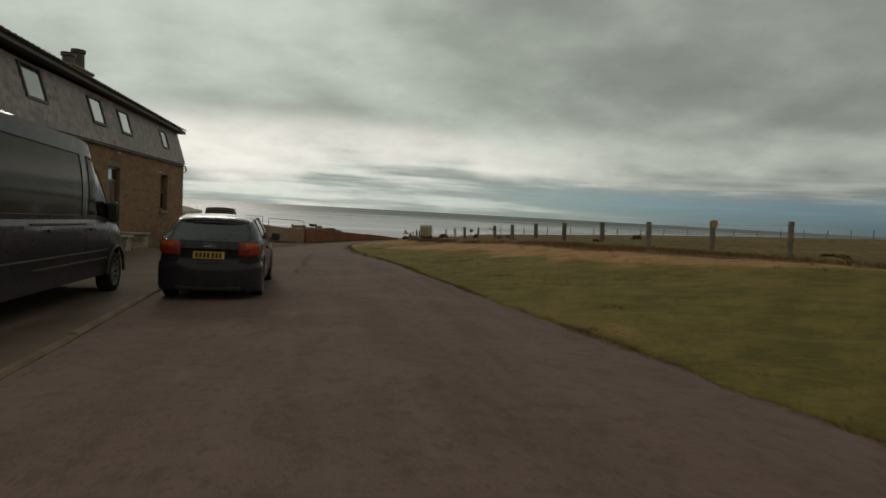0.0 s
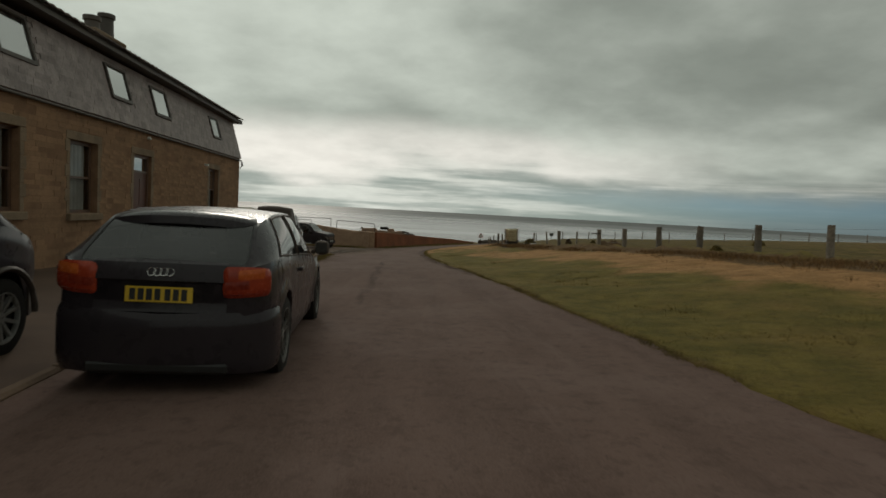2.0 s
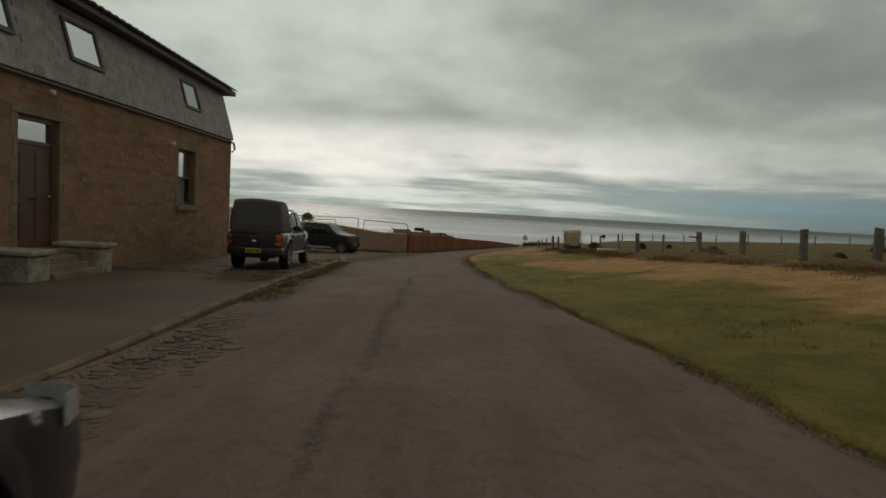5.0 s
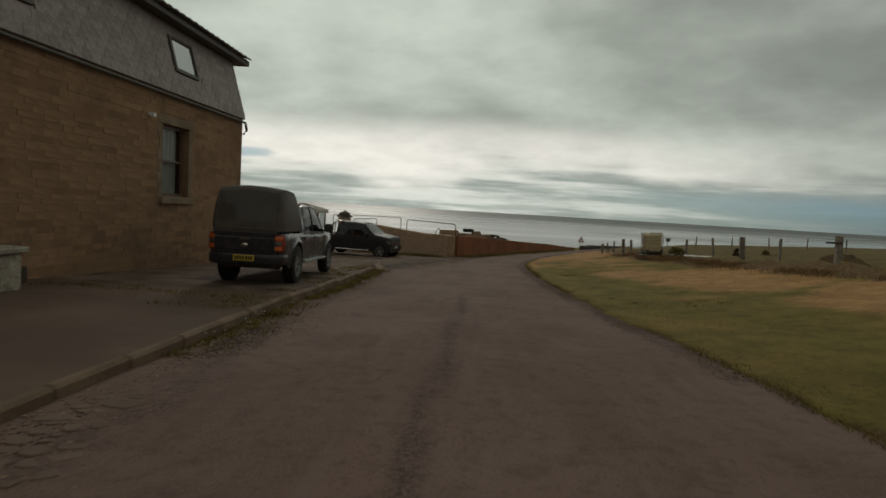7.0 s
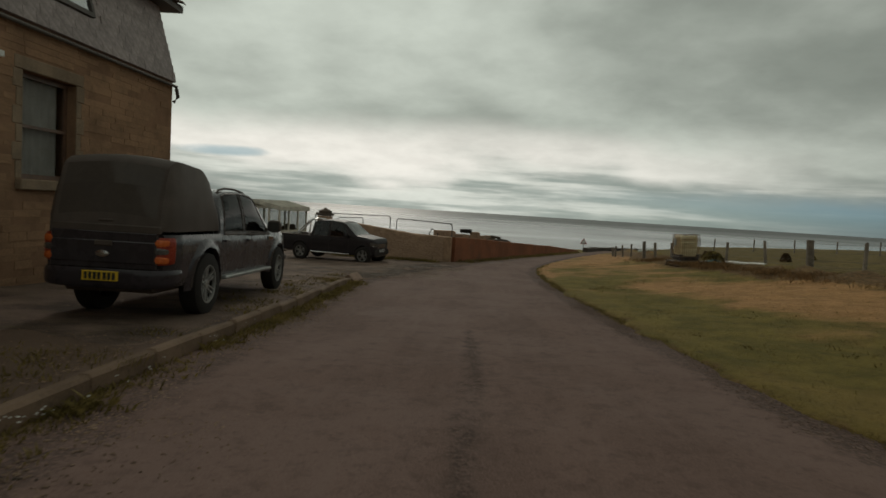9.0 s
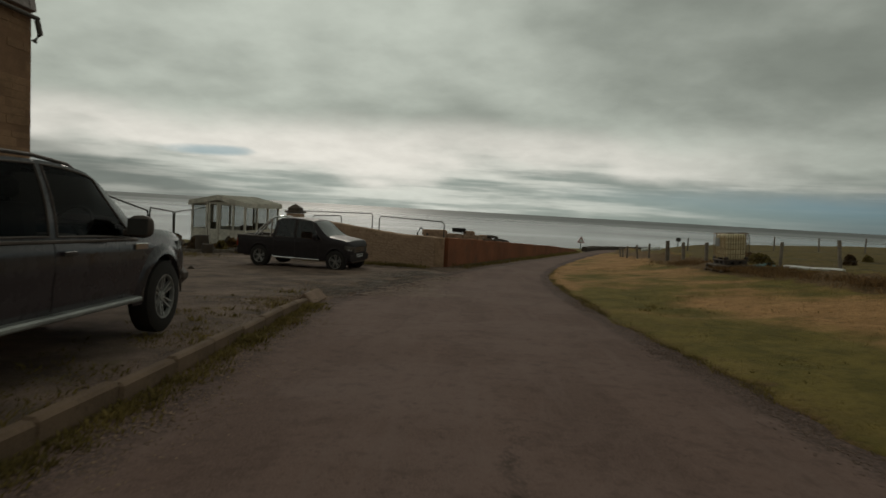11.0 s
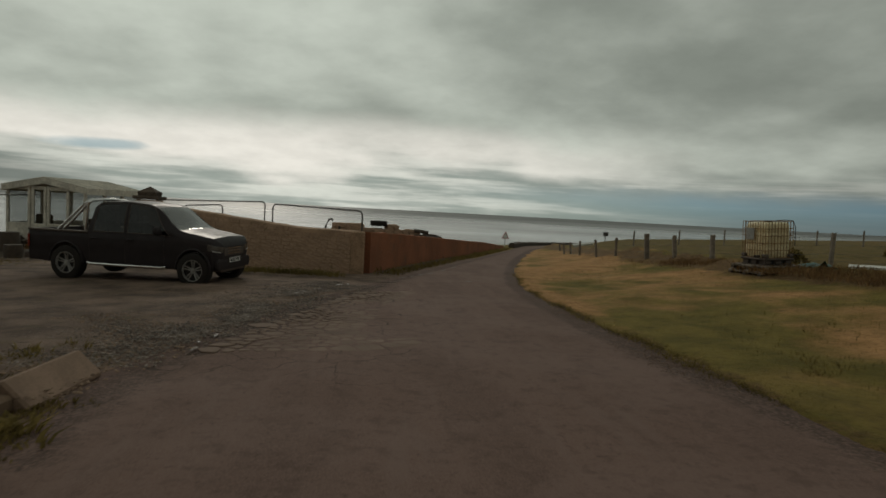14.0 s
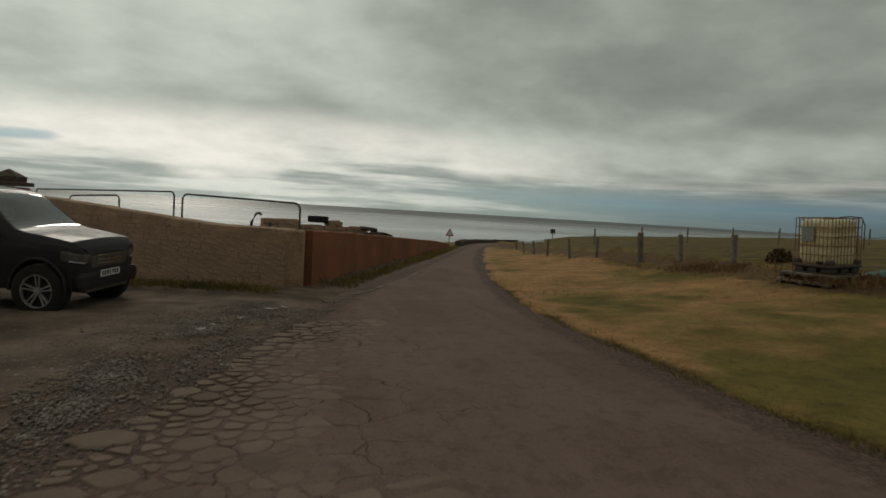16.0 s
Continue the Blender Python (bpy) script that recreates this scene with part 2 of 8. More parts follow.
def sea_material():
    m = bpy.data.materials.new("sea")
    m.use_nodes = True
    N = Nodes(m.node_tree)
    at = N.add("TexCoord").outputs["Object"]
    sep, com = N.add("SeparateXYZ"), N.add("CombineXYZ")
    N.put(sep.inputs[0], at)
    N.put(com.inputs[0], N.math("MULTIPLY", sep.outputs[0], 0.35)), N.put(com.inputs[1], sep.outputs[1])
    swell = N.noise(com.outputs[0], 0.035, 3.0, 0.5)
    chop = N.noise(com.outputs[0], 0.6, 4.0, 0.6)
    slick = N.noise(com.outputs[0], 0.0045, 4.0, 0.55)
    b = N.add("BsdfPrincipled")
    N.put(b.inputs["Base Color"], N.mix(N.ramp(slick, 0.4, 0.6), (0.045, 0.045, 0.043), (0.070, 0.069, 0.064)))
    N.put(b.inputs["Roughness"], N.math("ADD", N.ramp(slick, 0.38, 0.62, 0.12, 0.24, False), N.ramp(sep.outputs[1], 350, 2200, 0.0, 0.26)))
    b.inputs["IOR"].default_value = 1.33
    b.inputs["Specular IOR Level"].default_value = 0.27
    bp = N.add("Bump")
    bp.inputs["Strength"].default_value, bp.inputs["Distance"].default_value = 0.05, 0.8
    N.put(bp.inputs["Height"], N.math("ADD", N.math("MULTIPLY", swell, 1.5), chop))
    N.put(b.inputs["Normal"], bp.outputs[0])
    N.tree.links.new(b.outputs[0], N.add("OutputMaterial").inputs[0])
    return m


M = {
    "asphalt": asphalt_material(),
    "grass": grass_material(),
    "sea": sea_material(),
    "gravel": surface("gravel", (0.230, 0.155, 0.120), (0.069, 0.048, 0.038), grain=60, patch=1.3, rough=0.92, bump=0.9, depth=0.025, stain=(0.118, 0.092, 0.049), spec=0.15),
    "limewash": surface("old_limewash", (0.46, 0.40, 0.33), (0.21, 0.17, 0.135), grain=24, patch=2.5, rough=0.95, bump=0.5, depth=0.01, stain=(0.15, 0.11, 0.08), spec=0.15),
    "forecourt": surface("forecourt", (0.141, 0.091, 0.065), (0.088, 0.057, 0.043), grain=60, patch=0.6, rough=0.9, bump=0.4, depth=0.01, spec=0.15),
    "slab": surface("pale_concrete", (0.296, 0.196, 0.144), (0.200, 0.132, 0.096), grain=50, patch=3.0, rough=0.9, bump=0.4, depth=0.008, stain=(0.141, 0.096, 0.070), spec=0.15),
    "kerb": surface("kerb", (0.203, 0.134, 0.091), (0.122, 0.080, 0.054), grain=45, patch=1.5, rough=0.9, bump=0.5, depth=0.01, spread=0.07, stain=(0.066, 0.050, 0.033), spec=0.15),
    "sandstone": surface("sandstone", (0.352, 0.206, 0.121), (0.231, 0.136, 0.082), grain=26, patch=1.0, rough=0.95, bump=0.4, depth=0.008, spread=0.10, stain=(0.193, 0.122, 0.072), spec=0.2),
    "sandstone_rest": surface("sandstone_rest", (0.352, 0.206, 0.121), (0.231, 0.136, 0.082), grain=26, patch=1.0, rough=0.95, bump=0.4, depth=0.008, spread=0.10, island=True, stain=(0.193, 0.122, 0.072), spec=0.2),
    "dressed": surface("dressed_stone", (0.300, 0.217, 0.147), (0.188, 0.135, 0.093), grain=40, patch=2.0, rough=0.9, bump=0.35, depth=0.008, stain=(0.195, 0.150, 0.112), spec=0.15),
    "mortar": surface("mortar", (0.293, 0.168, 0.102), (0.201, 0.117, 0.072), grain=50, patch=2.0, rough=0.95, bump=0.4, spec=0.15),
    "slate": surface("slate", (0.366, 0.300, 0.285), (0.226, 0.185, 0.177), grain=18, patch=2.5, rough=0.55, bump=0.3, spread=0.16, spec=0.25),
    "slate_rest": surface("slate_rest", (0.366, 0.300, 0.285), (0.226, 0.185, 0.177), grain=18, patch=2.5, rough=0.55, bump=0.3, spread=0.16, island=True, spec=0.25),
    "tile": surface("roof_tile", (0.195, 0.143, 0.108), (0.105, 0.078, 0.063), grain=20, patch=1.5, rough=0.85, bump=0.4, spread=0.2, island=True),
    "fascia": surface("fascia", (0.105, 0.084, 0.070), (0.063, 0.052, 0.043), grain=16, patch=1.0, rough=0.6, bump=0.15),
    "frame_dark": surface("brown_frame", (0.150, 0.080, 0.050), (0.090, 0.050, 0.034), grain=30, patch=3, rough=0.45, bump=0.1),
    "door_red": surface("door_paint", (0.119, 0.044, 0.031), (0.076, 0.031, 0.022), grain=30, patch=2, rough=0.5, bump=0.12),
    "white_paint": surface("white_paint", (0.74, 0.73, 0.70), (0.58, 0.57, 0.54), grain=20, patch=2, rough=0.55, bump=0.1),
    # white that helps imitate the sky's reflection in bright panes
    "blind": surface("blind", (0.80, 0.79, 0.76), (0.72, 0.71, 0.68), grain=60, patch=2, rough=0.8, bump=0.0),
    # dark colour stands in for the unlit rooms behind the windows
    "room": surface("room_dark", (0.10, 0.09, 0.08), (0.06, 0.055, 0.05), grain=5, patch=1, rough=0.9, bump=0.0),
    "black_paint": surface("black_car_paint", (0.036, 0.029, 0.033), (0.028, 0.022, 0.026), grain=6, patch=1.2, rough=0.3, bump=0.0, spec=0.12, coat=0.36),
    "grey_paint": surface("dark_grey_car_paint", (0.042, 0.034, 0.037), (0.033, 0.027, 0.030), grain=6, patch=1.2, rough=0.28, bump=0.0, coat=0.42, spec=0.12),
    "navy_paint": surface("dark_van_paint", (0.052, 0.041, 0.049), (0.041, 0.032, 0.038), grain=6, patch=1.2, rough=0.34, bump=0.0, coat=0.28, spec=0.10),
    "trim_black": surface("black_plastic", (0.095, 0.072, 0.060), (0.070, 0.053, 0.044), grain=60, patch=4, rough=0.6, bump=0.1, depth=0.002, spec=0.2),
    "cabin": surface("cabin_trim", (0.060, 0.050, 0.044), (0.040, 0.034, 0.030), grain=60, patch=4, rough=0.85, bump=0.0),
    "rubber": surface("tyre_rubber", (0.026, 0.021, 0.019), (0.018, 0.015, 0.013), grain=40, patch=4, rough=0.9, bump=0.3, depth=0.004, spec=0.25),
    "alloy": surface("alloy", (0.46, 0.45, 0.43), (0.30, 0.29, 0.28), grain=40, patch=6, rough=0.38, bump=0.0, metal=0.55),
    "lamp_grey": surface("lamp_grey", (0.105, 0.095, 0.088), (0.060, 0.052, 0.048), grain=50, patch=8, rough=0.15, bump=0.1, coat=0.4),
    "glass_clear": pane_material("clear_glass", (0.62, 0.64, 0.64), 0.05, 1.35),
    "alloy_dark": surface("dark_alloy", (0.26, 0.245, 0.23), (0.17, 0.16, 0.15), grain=40, patch=6, rough=0.35, bump=0.0, metal=0.5),
    "chrome": surface("chrome", (0.62, 0.61, 0.60), (0.50, 0.49, 0.48), grain=40, patch=6, rough=0.15, bump=0.0, metal=1.0),
    "lamp_red": surface("tail_lamp_red", (0.42, 0.056, 0.020), (0.28, 0.031, 0.014), grain=40, patch=7, rough=0.25, bump=0.1, coat=0.15, spec=0.3),
    "lamp_orange": surface("tail_lamp_orange", (0.66, 0.150, 0.032), (0.50, 0.095, 0.024), grain=40, patch=9, rough=0.25, bump=0.1, coat=0.15, spec=0.3),
    "lamp_clear": surface("lamp_clear", (0.55, 0.55, 0.54), (0.30, 0.30, 0.29), grain=50, patch=8, rough=0.12, bump=0.1, coat=0.6),
    "plate_yellow": surface("plate_yellow", (0.72, 0.46, 0.030), (0.62, 0.39, 0.025), grain=30, patch=4, rough=0.4, bump=0.0),
    "plate_white": surface("plate_white", (0.72, 0.72, 0.70), (0.62, 0.62, 0.60), grain=30, patch=4, rough=0.4, bump=0.0),
    "ink": surface("ink", (0.016, 0.015, 0.014), (0.012, 0.011, 0.011), grain=30, patch=4, rough=0.5, bump=0.0),
    "wood_grey": surface("weathered_wood", (0.256, 0.206, 0.163), (0.131, 0.104, 0.083), grain=14, patch=5, rough=0.9, bump=0.6, depth=0.01, spread=0.25, stain=(0.097, 0.083, 0.055)),
    "wood_dark": surface("dark_wood", (0.075, 0.052, 0.036), (0.042, 0.030, 0.022), grain=14, patch=4, rough=0.85, bump=0.4),
    "steel": surface("dull_steel", (0.10, 0.095, 0.088), (0.055, 0.050, 0.046), grain=30, patch=3, rough=0.6, bump=0.1, metal=0.5, stain=(0.10, 0.05, 0.025)),
    "galv": surface("galvanised", (0.36, 0.36, 0.34), (0.22, 0.22, 0.21), grain=30, patch=3, rough=0.5, bump=0.05, metal=0.6),
    "cage": surface("rusty_cage", (0.340, 0.200, 0.085), (0.150, 0.080, 0.036), grain=30, patch=4, rough=0.65, bump=0.1, metal=0.3),
    "poly": surface("milky_plastic", (0.800, 0.690, 0.450), (0.640, 0.530, 0.320), grain=6, patch=2.2, rough=0.5, bump=0.1, stain=(0.360, 0.240, 0.108)),
    "red_wall": surface("rust_render", (0.300, 0.112, 0.056), (0.190, 0.074, 0.041), grain=18, patch=0.6, rough=0.95, bump=0.5, depth=0.02, stain=(0.150, 0.082, 0.052), spec=0.15),
    "field_stone": surface("field_stone", (0.453, 0.295, 0.204), (0.271, 0.176, 0.119), grain=22, patch=1.8, rough=0.95, bump=0.6, depth=0.015, spread=0.10, stain=(0.257, 0.170, 0.111), spec=0.15),
    "field_stone_rest": surface("field_stone_rest", (0.453, 0.295, 0.204), (0.271, 0.176, 0.119), grain=22, patch=1.8, rough=0.95, bump=0.6, depth=0.015, spread=0.10, island=True, stain=(0.257, 0.170, 0.111), spec=0.15),
    "wall_earth": surface("earthy_mortar", (0.414, 0.264, 0.170), (0.241, 0.153, 0.100), grain=24, patch=1.6, rough=0.95, bump=0.7, depth=0.02, stain=(0.145, 0.113, 0.067), spec=0.15),
    "weed": surface("weed", (0.230, 0.168, 0.058), (0.095, 0.074, 0.026), grain=20, patch=1.2, rough=0.9, bump=0.0, spread=0.35, island=True, spec=0.15, leaf=0.4, stain=(0.190, 0.120, 0.050)),
    "straw": surface("straw_grass", (0.396, 0.281, 0.109), (0.185, 0.136, 0.047), grain=20, patch=3, rough=0.95, bump=0.0, spread=0.3, island=True, spec=0.15, leaf=0.5),
    "tussock": surface("brown_tussock", (0.235, 0.135, 0.060), (0.095, 0.056, 0.028), grain=20, patch=3, rough=0.95, bump=0.0, spread=0.3, island=True, spec=0.15, leaf=0.5),
    "petal": surface("petal", (0.70, 0.70, 0.66), (0.60, 0.60, 0.56), grain=20, patch=6, rough=0.8, bump=0.0, leaf=0.5),
    "earth": surface("earth", (0.150, 0.091, 0.049), (0.072, 0.046, 0.026), grain=12, patch=1.2, rough=0.97, bump=0.8, depth=0.04, spec=0.15),
    "sign_red": surface("sign_red", (0.30, 0.045, 0.035), (0.22, 0.035, 0.03), grain=20, patch=6, rough=0.5, bump=0.0),
    "orange": surface("orange_plate", (0.55, 0.26, 0.06), (0.40, 0.18, 0.045), grain=20, patch=6, rough=0.6, bump=0.0),
    "teal": surface("teal_sheet", (0.045, 0.13, 0.12), (0.03, 0.09, 0.085), grain=15, patch=4, rough=0.6, bump=0.1),
    "water": surface("puddle", (0.105, 0.080, 0.065), (0.070, 0.054, 0.044), grain=30, patch=9, rough=0.50, bump=1.0, depth=0.02, spec=0.2),
    "piece": surface("broken_asphalt", (0.205, 0.140, 0.110), (0.140, 0.094, 0.073), grain=70, patch=2.0, rough=0.92, bump=0.4, depth=0.006, spread=0.10, spec=0.15),
    "piece_dark": surface("crumbled_asphalt", (0.175, 0.118, 0.093), (0.112, 0.075, 0.059), grain=70, patch=2.0, rough=0.95, bump=0.5, depth=0.008, spread=0.12, spec=0.12),
    "pickup_paint": surface("black_pickup_paint", (0.036, 0.029, 0.030), (0.028, 0.023, 0.024), grain=6, patch=1.2, rough=0.5, bump=0.0, spec=0.08, coat=0.09),
    "pebble": surface("pebble", (0.262, 0.172, 0.118), (0.130, 0.087, 0.062), grain=30, patch=3, rough=0.95, bump=0.2, spread=0.25, island=True, spec=0.15),
    "glass_car": pane_material("car_glass", (0.42, 0.43, 0.41), 0.03, 1.38),
    "glass_screen": pane_material("windscreen_glass", (0.42, 0.43, 0.41), 0.04, 3.0),
    "glass_rear": pane_material("rear_glass", (0.16, 0.15, 0.15), 0.06, 1.75),
    "glass_black": surface("black_glass", (0.085, 0.068, 0.057), (0.071, 0.057, 0.049), grain=20, patch=2, rough=0.3, bump=0.0, spec=0.0, coat=0.35),
    "glass_dark": pane_material("dark_glass", (0.24, 0.24, 0.23), 0.05, 1.12),
    "mirror_dark": surface("mirror_face", (0.055, 0.050, 0.046), (0.045, 0.040, 0.037), grain=40, patch=6, rough=0.12, bump=0.0, metal=0.0, spec=0.3),
    "lamp_dark": surface("tail_lamp_deep_red", (0.30, 0.040, 0.016), (0.20, 0.022, 0.012), grain=40, patch=9, rough=0.3, bump=0.1, coat=0.1, spec=0.2),
    "brick": surface("old_brick", (0.330, 0.118, 0.058), (0.200, 0.076, 0.041), grain=30, patch=1.4, rough=0.95, bump=0.5, depth=0.008, spread=0.14, stain=(0.160, 0.088, 0.056), spec=0.15),
    "brick_rest": surface("old_brick_rest", (0.330, 0.118, 0.058), (0.200, 0.076, 0.041), grain=30, patch=1.4, rough=0.95, bump=0.5, depth=0.008, spread=0.14, island=True, stain=(0.160, 0.088, 0.056), spec=0.15),
    "chipping": surface("grey_chipping", (0.235, 0.185, 0.155), (0.095, 0.073, 0.060), grain=30, patch=3, rough=0.85, bump=0.2, spread=0.35, island=True, spec=0.3),
    "net": surface("net_curtain", (0.46, 0.44, 0.42), (0.34, 0.32, 0.30), grain=60, patch=2, rough=0.9, bump=0.0),
    "rubbish": surface("dark_rubble", (0.130, 0.096, 0.074), (0.055, 0.042, 0.034), grain=14, patch=2.2, rough=0.95, bump=0.6, depth=0.02, spread=0.3, spec=0.15),
    "glass_tint": pane_material("tinted_glass", (0.16, 0.16, 0.16)),
    "shed_paint": surface("weathered_paint", (0.679, 0.621, 0.528), (0.415, 0.377, 0.320), grain=16, patch=2, rough=0.7, bump=0.2, stain=(0.302, 0.246, 0.189)),
    "glass_coated": pane_material("coated_glass", (0.94, 0.95, 0.94), 0.05, 14.0),
    "glass_house": pane_material("window_glass", (0.70, 0.70, 0.68), 0.12, 1.09),
}


# ---- building blocks ----
def box(bm, x0, x1, y0, y1, z0, z1, m=None):
    vs = [bm.verts.new((x, y, z)) for x in (x0, x1) for y in (y0, y1) for z in (z0, z1)]
    for f in ((0, 1, 3, 2), (4, 6, 7, 5), (0, 4, 5, 1), (2, 3, 7, 6), (0, 2, 6, 4), (1, 5, 7, 3)):
        bm.faces.new([vs[i] for i in f])
    if m is not None:
        for v in vs:
            v.co = m @ v.co
    return vs


def bevel_box(bm, x0, x1, y0, y1, z0, z1, r, m=None):
    """A box with its edges cut off at r."""
    inner = ((x0, x1), (y0, y1), (z0, z1))
    vs = {}
    for i in (0, 1):
        for j in (0, 1):
            for k in (0, 1):
                for a in range(3):
                    c = [inner[0][i], inner[1][j], inner[2][k]]
                    for b, s in zip(range(3), (i, j, k)):
                        if b != a:
                            c[b] += r if s == 0 else -r
                    co = Vector(c)
                    vs[i, j, k, a] = bm.verts.new(m @ co if m is not None else co)
    for a in range(3):
        b, c = (a + 1) % 3, (a + 2) % 3
        for s in (0, 1):
            loop = []
            for p, q in ((0, 0), (1, 0), (1, 1), (0, 1)):
                key = [0, 0, 0]
                key[a], key[b], key[c] = s, p, q
                loop.append(vs[(*key, a)])
            bm.faces.new(loop)
        for p in (0, 1):
            for q in (0, 1):
                key = [0, 0, 0]
                key[b], key[c] = p, q
                k2 = list(key)
                k2[a] = 1
                bm.faces.new([vs[(*key, b)], vs[(*k2, b)], vs[(*k2, c)], vs[(*key, c)]])
    for i in (0, 1):
        for j in (0, 1):
            for k in (0, 1):
                bm.faces.new([vs[i, j, k, a] for a in range(3)])
    bmesh.ops.recalc_face_normals(bm, faces=bm.faces)


def tube(bm, pts, r, n=8, r2=None):
    """A round bar along the points."""
    pts = [Vector(p) for p in pts]
    rings = []
    for i, p in enumerate(pts):
        d = (pts[min(i + 1, len(pts) - 1)] - pts[max(i - 1, 0)]).normalized()
        up = Vector((0, 0, 1)) if abs(d.z) < 0.9 else Vector((1, 0, 0))
        a = d.cross(up).normalized()
        b = d.cross(a)
        rr = r if r2 is None else r + (r2 - r) * i / (len(pts) - 1)
        rings.append([bm.verts.new(p + (a * math.cos(t) + b * math.sin(t)) * rr) for t in (2 * math.pi * k / n for k in range(n))])
    for u, v in zip(rings, rings[1:]):
        for k in range(n):
            bm.faces.new((u[k], u[(k + 1) % n], v[(k + 1) % n], v[k]))
    bm.faces.new(rings[0][::-1]), bm.faces.new(rings[-1])


def lathe(bm, profile, n=28, m=None):
    """Turns (x, r) pairs round the x axis."""
    rings = []
    for x, r in profile:
        ring = [Vector((x, r * math.cos(t), r * math.sin(t))) for t in (2 * math.pi * k / n for k in range(n))]
        rings.append([bm.verts.new(m @ c if m is not None else c) for c in ring])
    for u, v in zip(rings, rings[1:]):
        for k in range(n):
            bm.faces.new((u[k], v[k], v[(k + 1) % n], u[(k + 1) % n]))
    return rings


def sheet(bm, rows):
    """Quads between rows of points."""
    vs = [[bm.verts.new(p) for p in row] for row in rows]
    for a, b in zip(vs, vs[1:]):
        for i in range(len(a) - 1):
            bm.faces.new((a[i], a[i + 1], b[i + 1], b[i]))
    return vs


def part(name, bm, material, parent=None, label="", smooth=0.0, fix=True):
    """Links a bmesh as one mesh object, under a thing or a part if given."""
    if fix:
        bmesh.ops.recalc_face_normals(bm, faces=bm.faces)
    me = bpy.data.meshes.new(name)
    bm.to_mesh(me)
    bm.free()
    me.materials.append(M[material])
    if smooth:
        me.polygons.foreach_set("use_smooth", [True] * len(me.polygons))
        me.set_sharp_from_angle(angle=math.radians(smooth))
    ob = new(name, me)
    if parent is not None:
        ob.parent = parent
    if label:
        tagged(ob, label)
    return ob


def again(ob, m, parent=None, name=None):
    """Another object on the same mesh."""
    o = new(name or ob.name.split(".")[0], ob.data)
    o.parent = parent if parent is not None else ob.parent
    o.matrix_local = m
    return o


def thing(name, m, label, category, group="", kind=""):
    ob = new(name)
    ob.empty_display_size = 0.2
    ob.matrix_world = m
    return tagged(ob, label, category, group, kind)


def lerp_table(v, table):
    return float(np.interp(v, [a for a, _ in table], [b for _, b in table]))


def ease(a, b, v):
    t = min(1.0, max(0.0, (v - a) / (b - a)))
    return t * t * (3 - 2 * t)


# ---- the lie of the land ----
PROFILE = [(-60, 2.1), (-40, 1.5), (0, 0.36), (5, 0.155), (10, 0.02), (15, -0.15), (20, -0.32), (25, -0.53), (30, -0.80), (35, -1.04), (47, -1.45), (60, -1.95), (92, -3.3), (130, -5.2), (600, -9)]
ROAD_RIGHT = [(-60, 4.6), (-40, 4.2), (0, 3.5), (5, 3.3), (10, 2.85), (15, 2.5), (20, 2.2), (25, 1.85), (30, 1.6), (36, 1.4), (40, 1.35), (44, 1.6), (48, 2.4), (54, 3.9), (60, 5.6), (75, 10.2), (92, 17), (110, 26), (130, 38), (600, 300)]
ROAD_LEFT = [(-60, -1.6), (-40, -1.8), (5, -2.42), (11, -2.85), (18, -3.1), (22.5, -3.25), (29, -3.5), (36, -3.85), (38.5, -3.4), (42, -2.5), (46, -1.2), (50, 0.1), (57.4, 2.7), (68, 6.2), (80, 10.0), (92, 14), (110, 22), (130, 34), (600, 296)]
SHORE = [(-900, 66), (-3, 66), (3, 74), (12, 104), (30, 121), (100, 150), (300, 260), (900, 520)]


def smooth_table(v, table):
    return (lerp_table(v - 1.5, table) + 2 * lerp_table(v, table) + lerp_table(v + 1.5, table)) / 4


def right_edge(y):
    return smooth_table(y, ROAD_RIGHT)


def left_edge(y):
    return smooth_table(y, ROAD_LEFT) if y > 40 else lerp_table(y, ROAD_LEFT)


def ground(x, y):
    z = smooth_table(y, PROFILE) + 0.022 * max(-12, min(x, 60))
    u = x - right_edge(y)
    if u > 0:
        z += 0.7 * ease(0, 9, u) + max(0, min(x, 80) - 14) * 0.02
        z -= 0.55 * ease(9.0, 18.0, x) * ease(46, 31, y)        # the field falls away behind the bank
    return z


def paved(x, y):
    """The raised strip before the house."""
    return ground(x, y) + (0.035 + 0.095 * ease(15, 26, y) + 0.07 * ease(0, 4, left_edge(y) - x)) * ease(37.5, 34.0, y)


def bumpy(x, y, size, height):
    return height * noise.noise((x / size, y / size, 0.3))


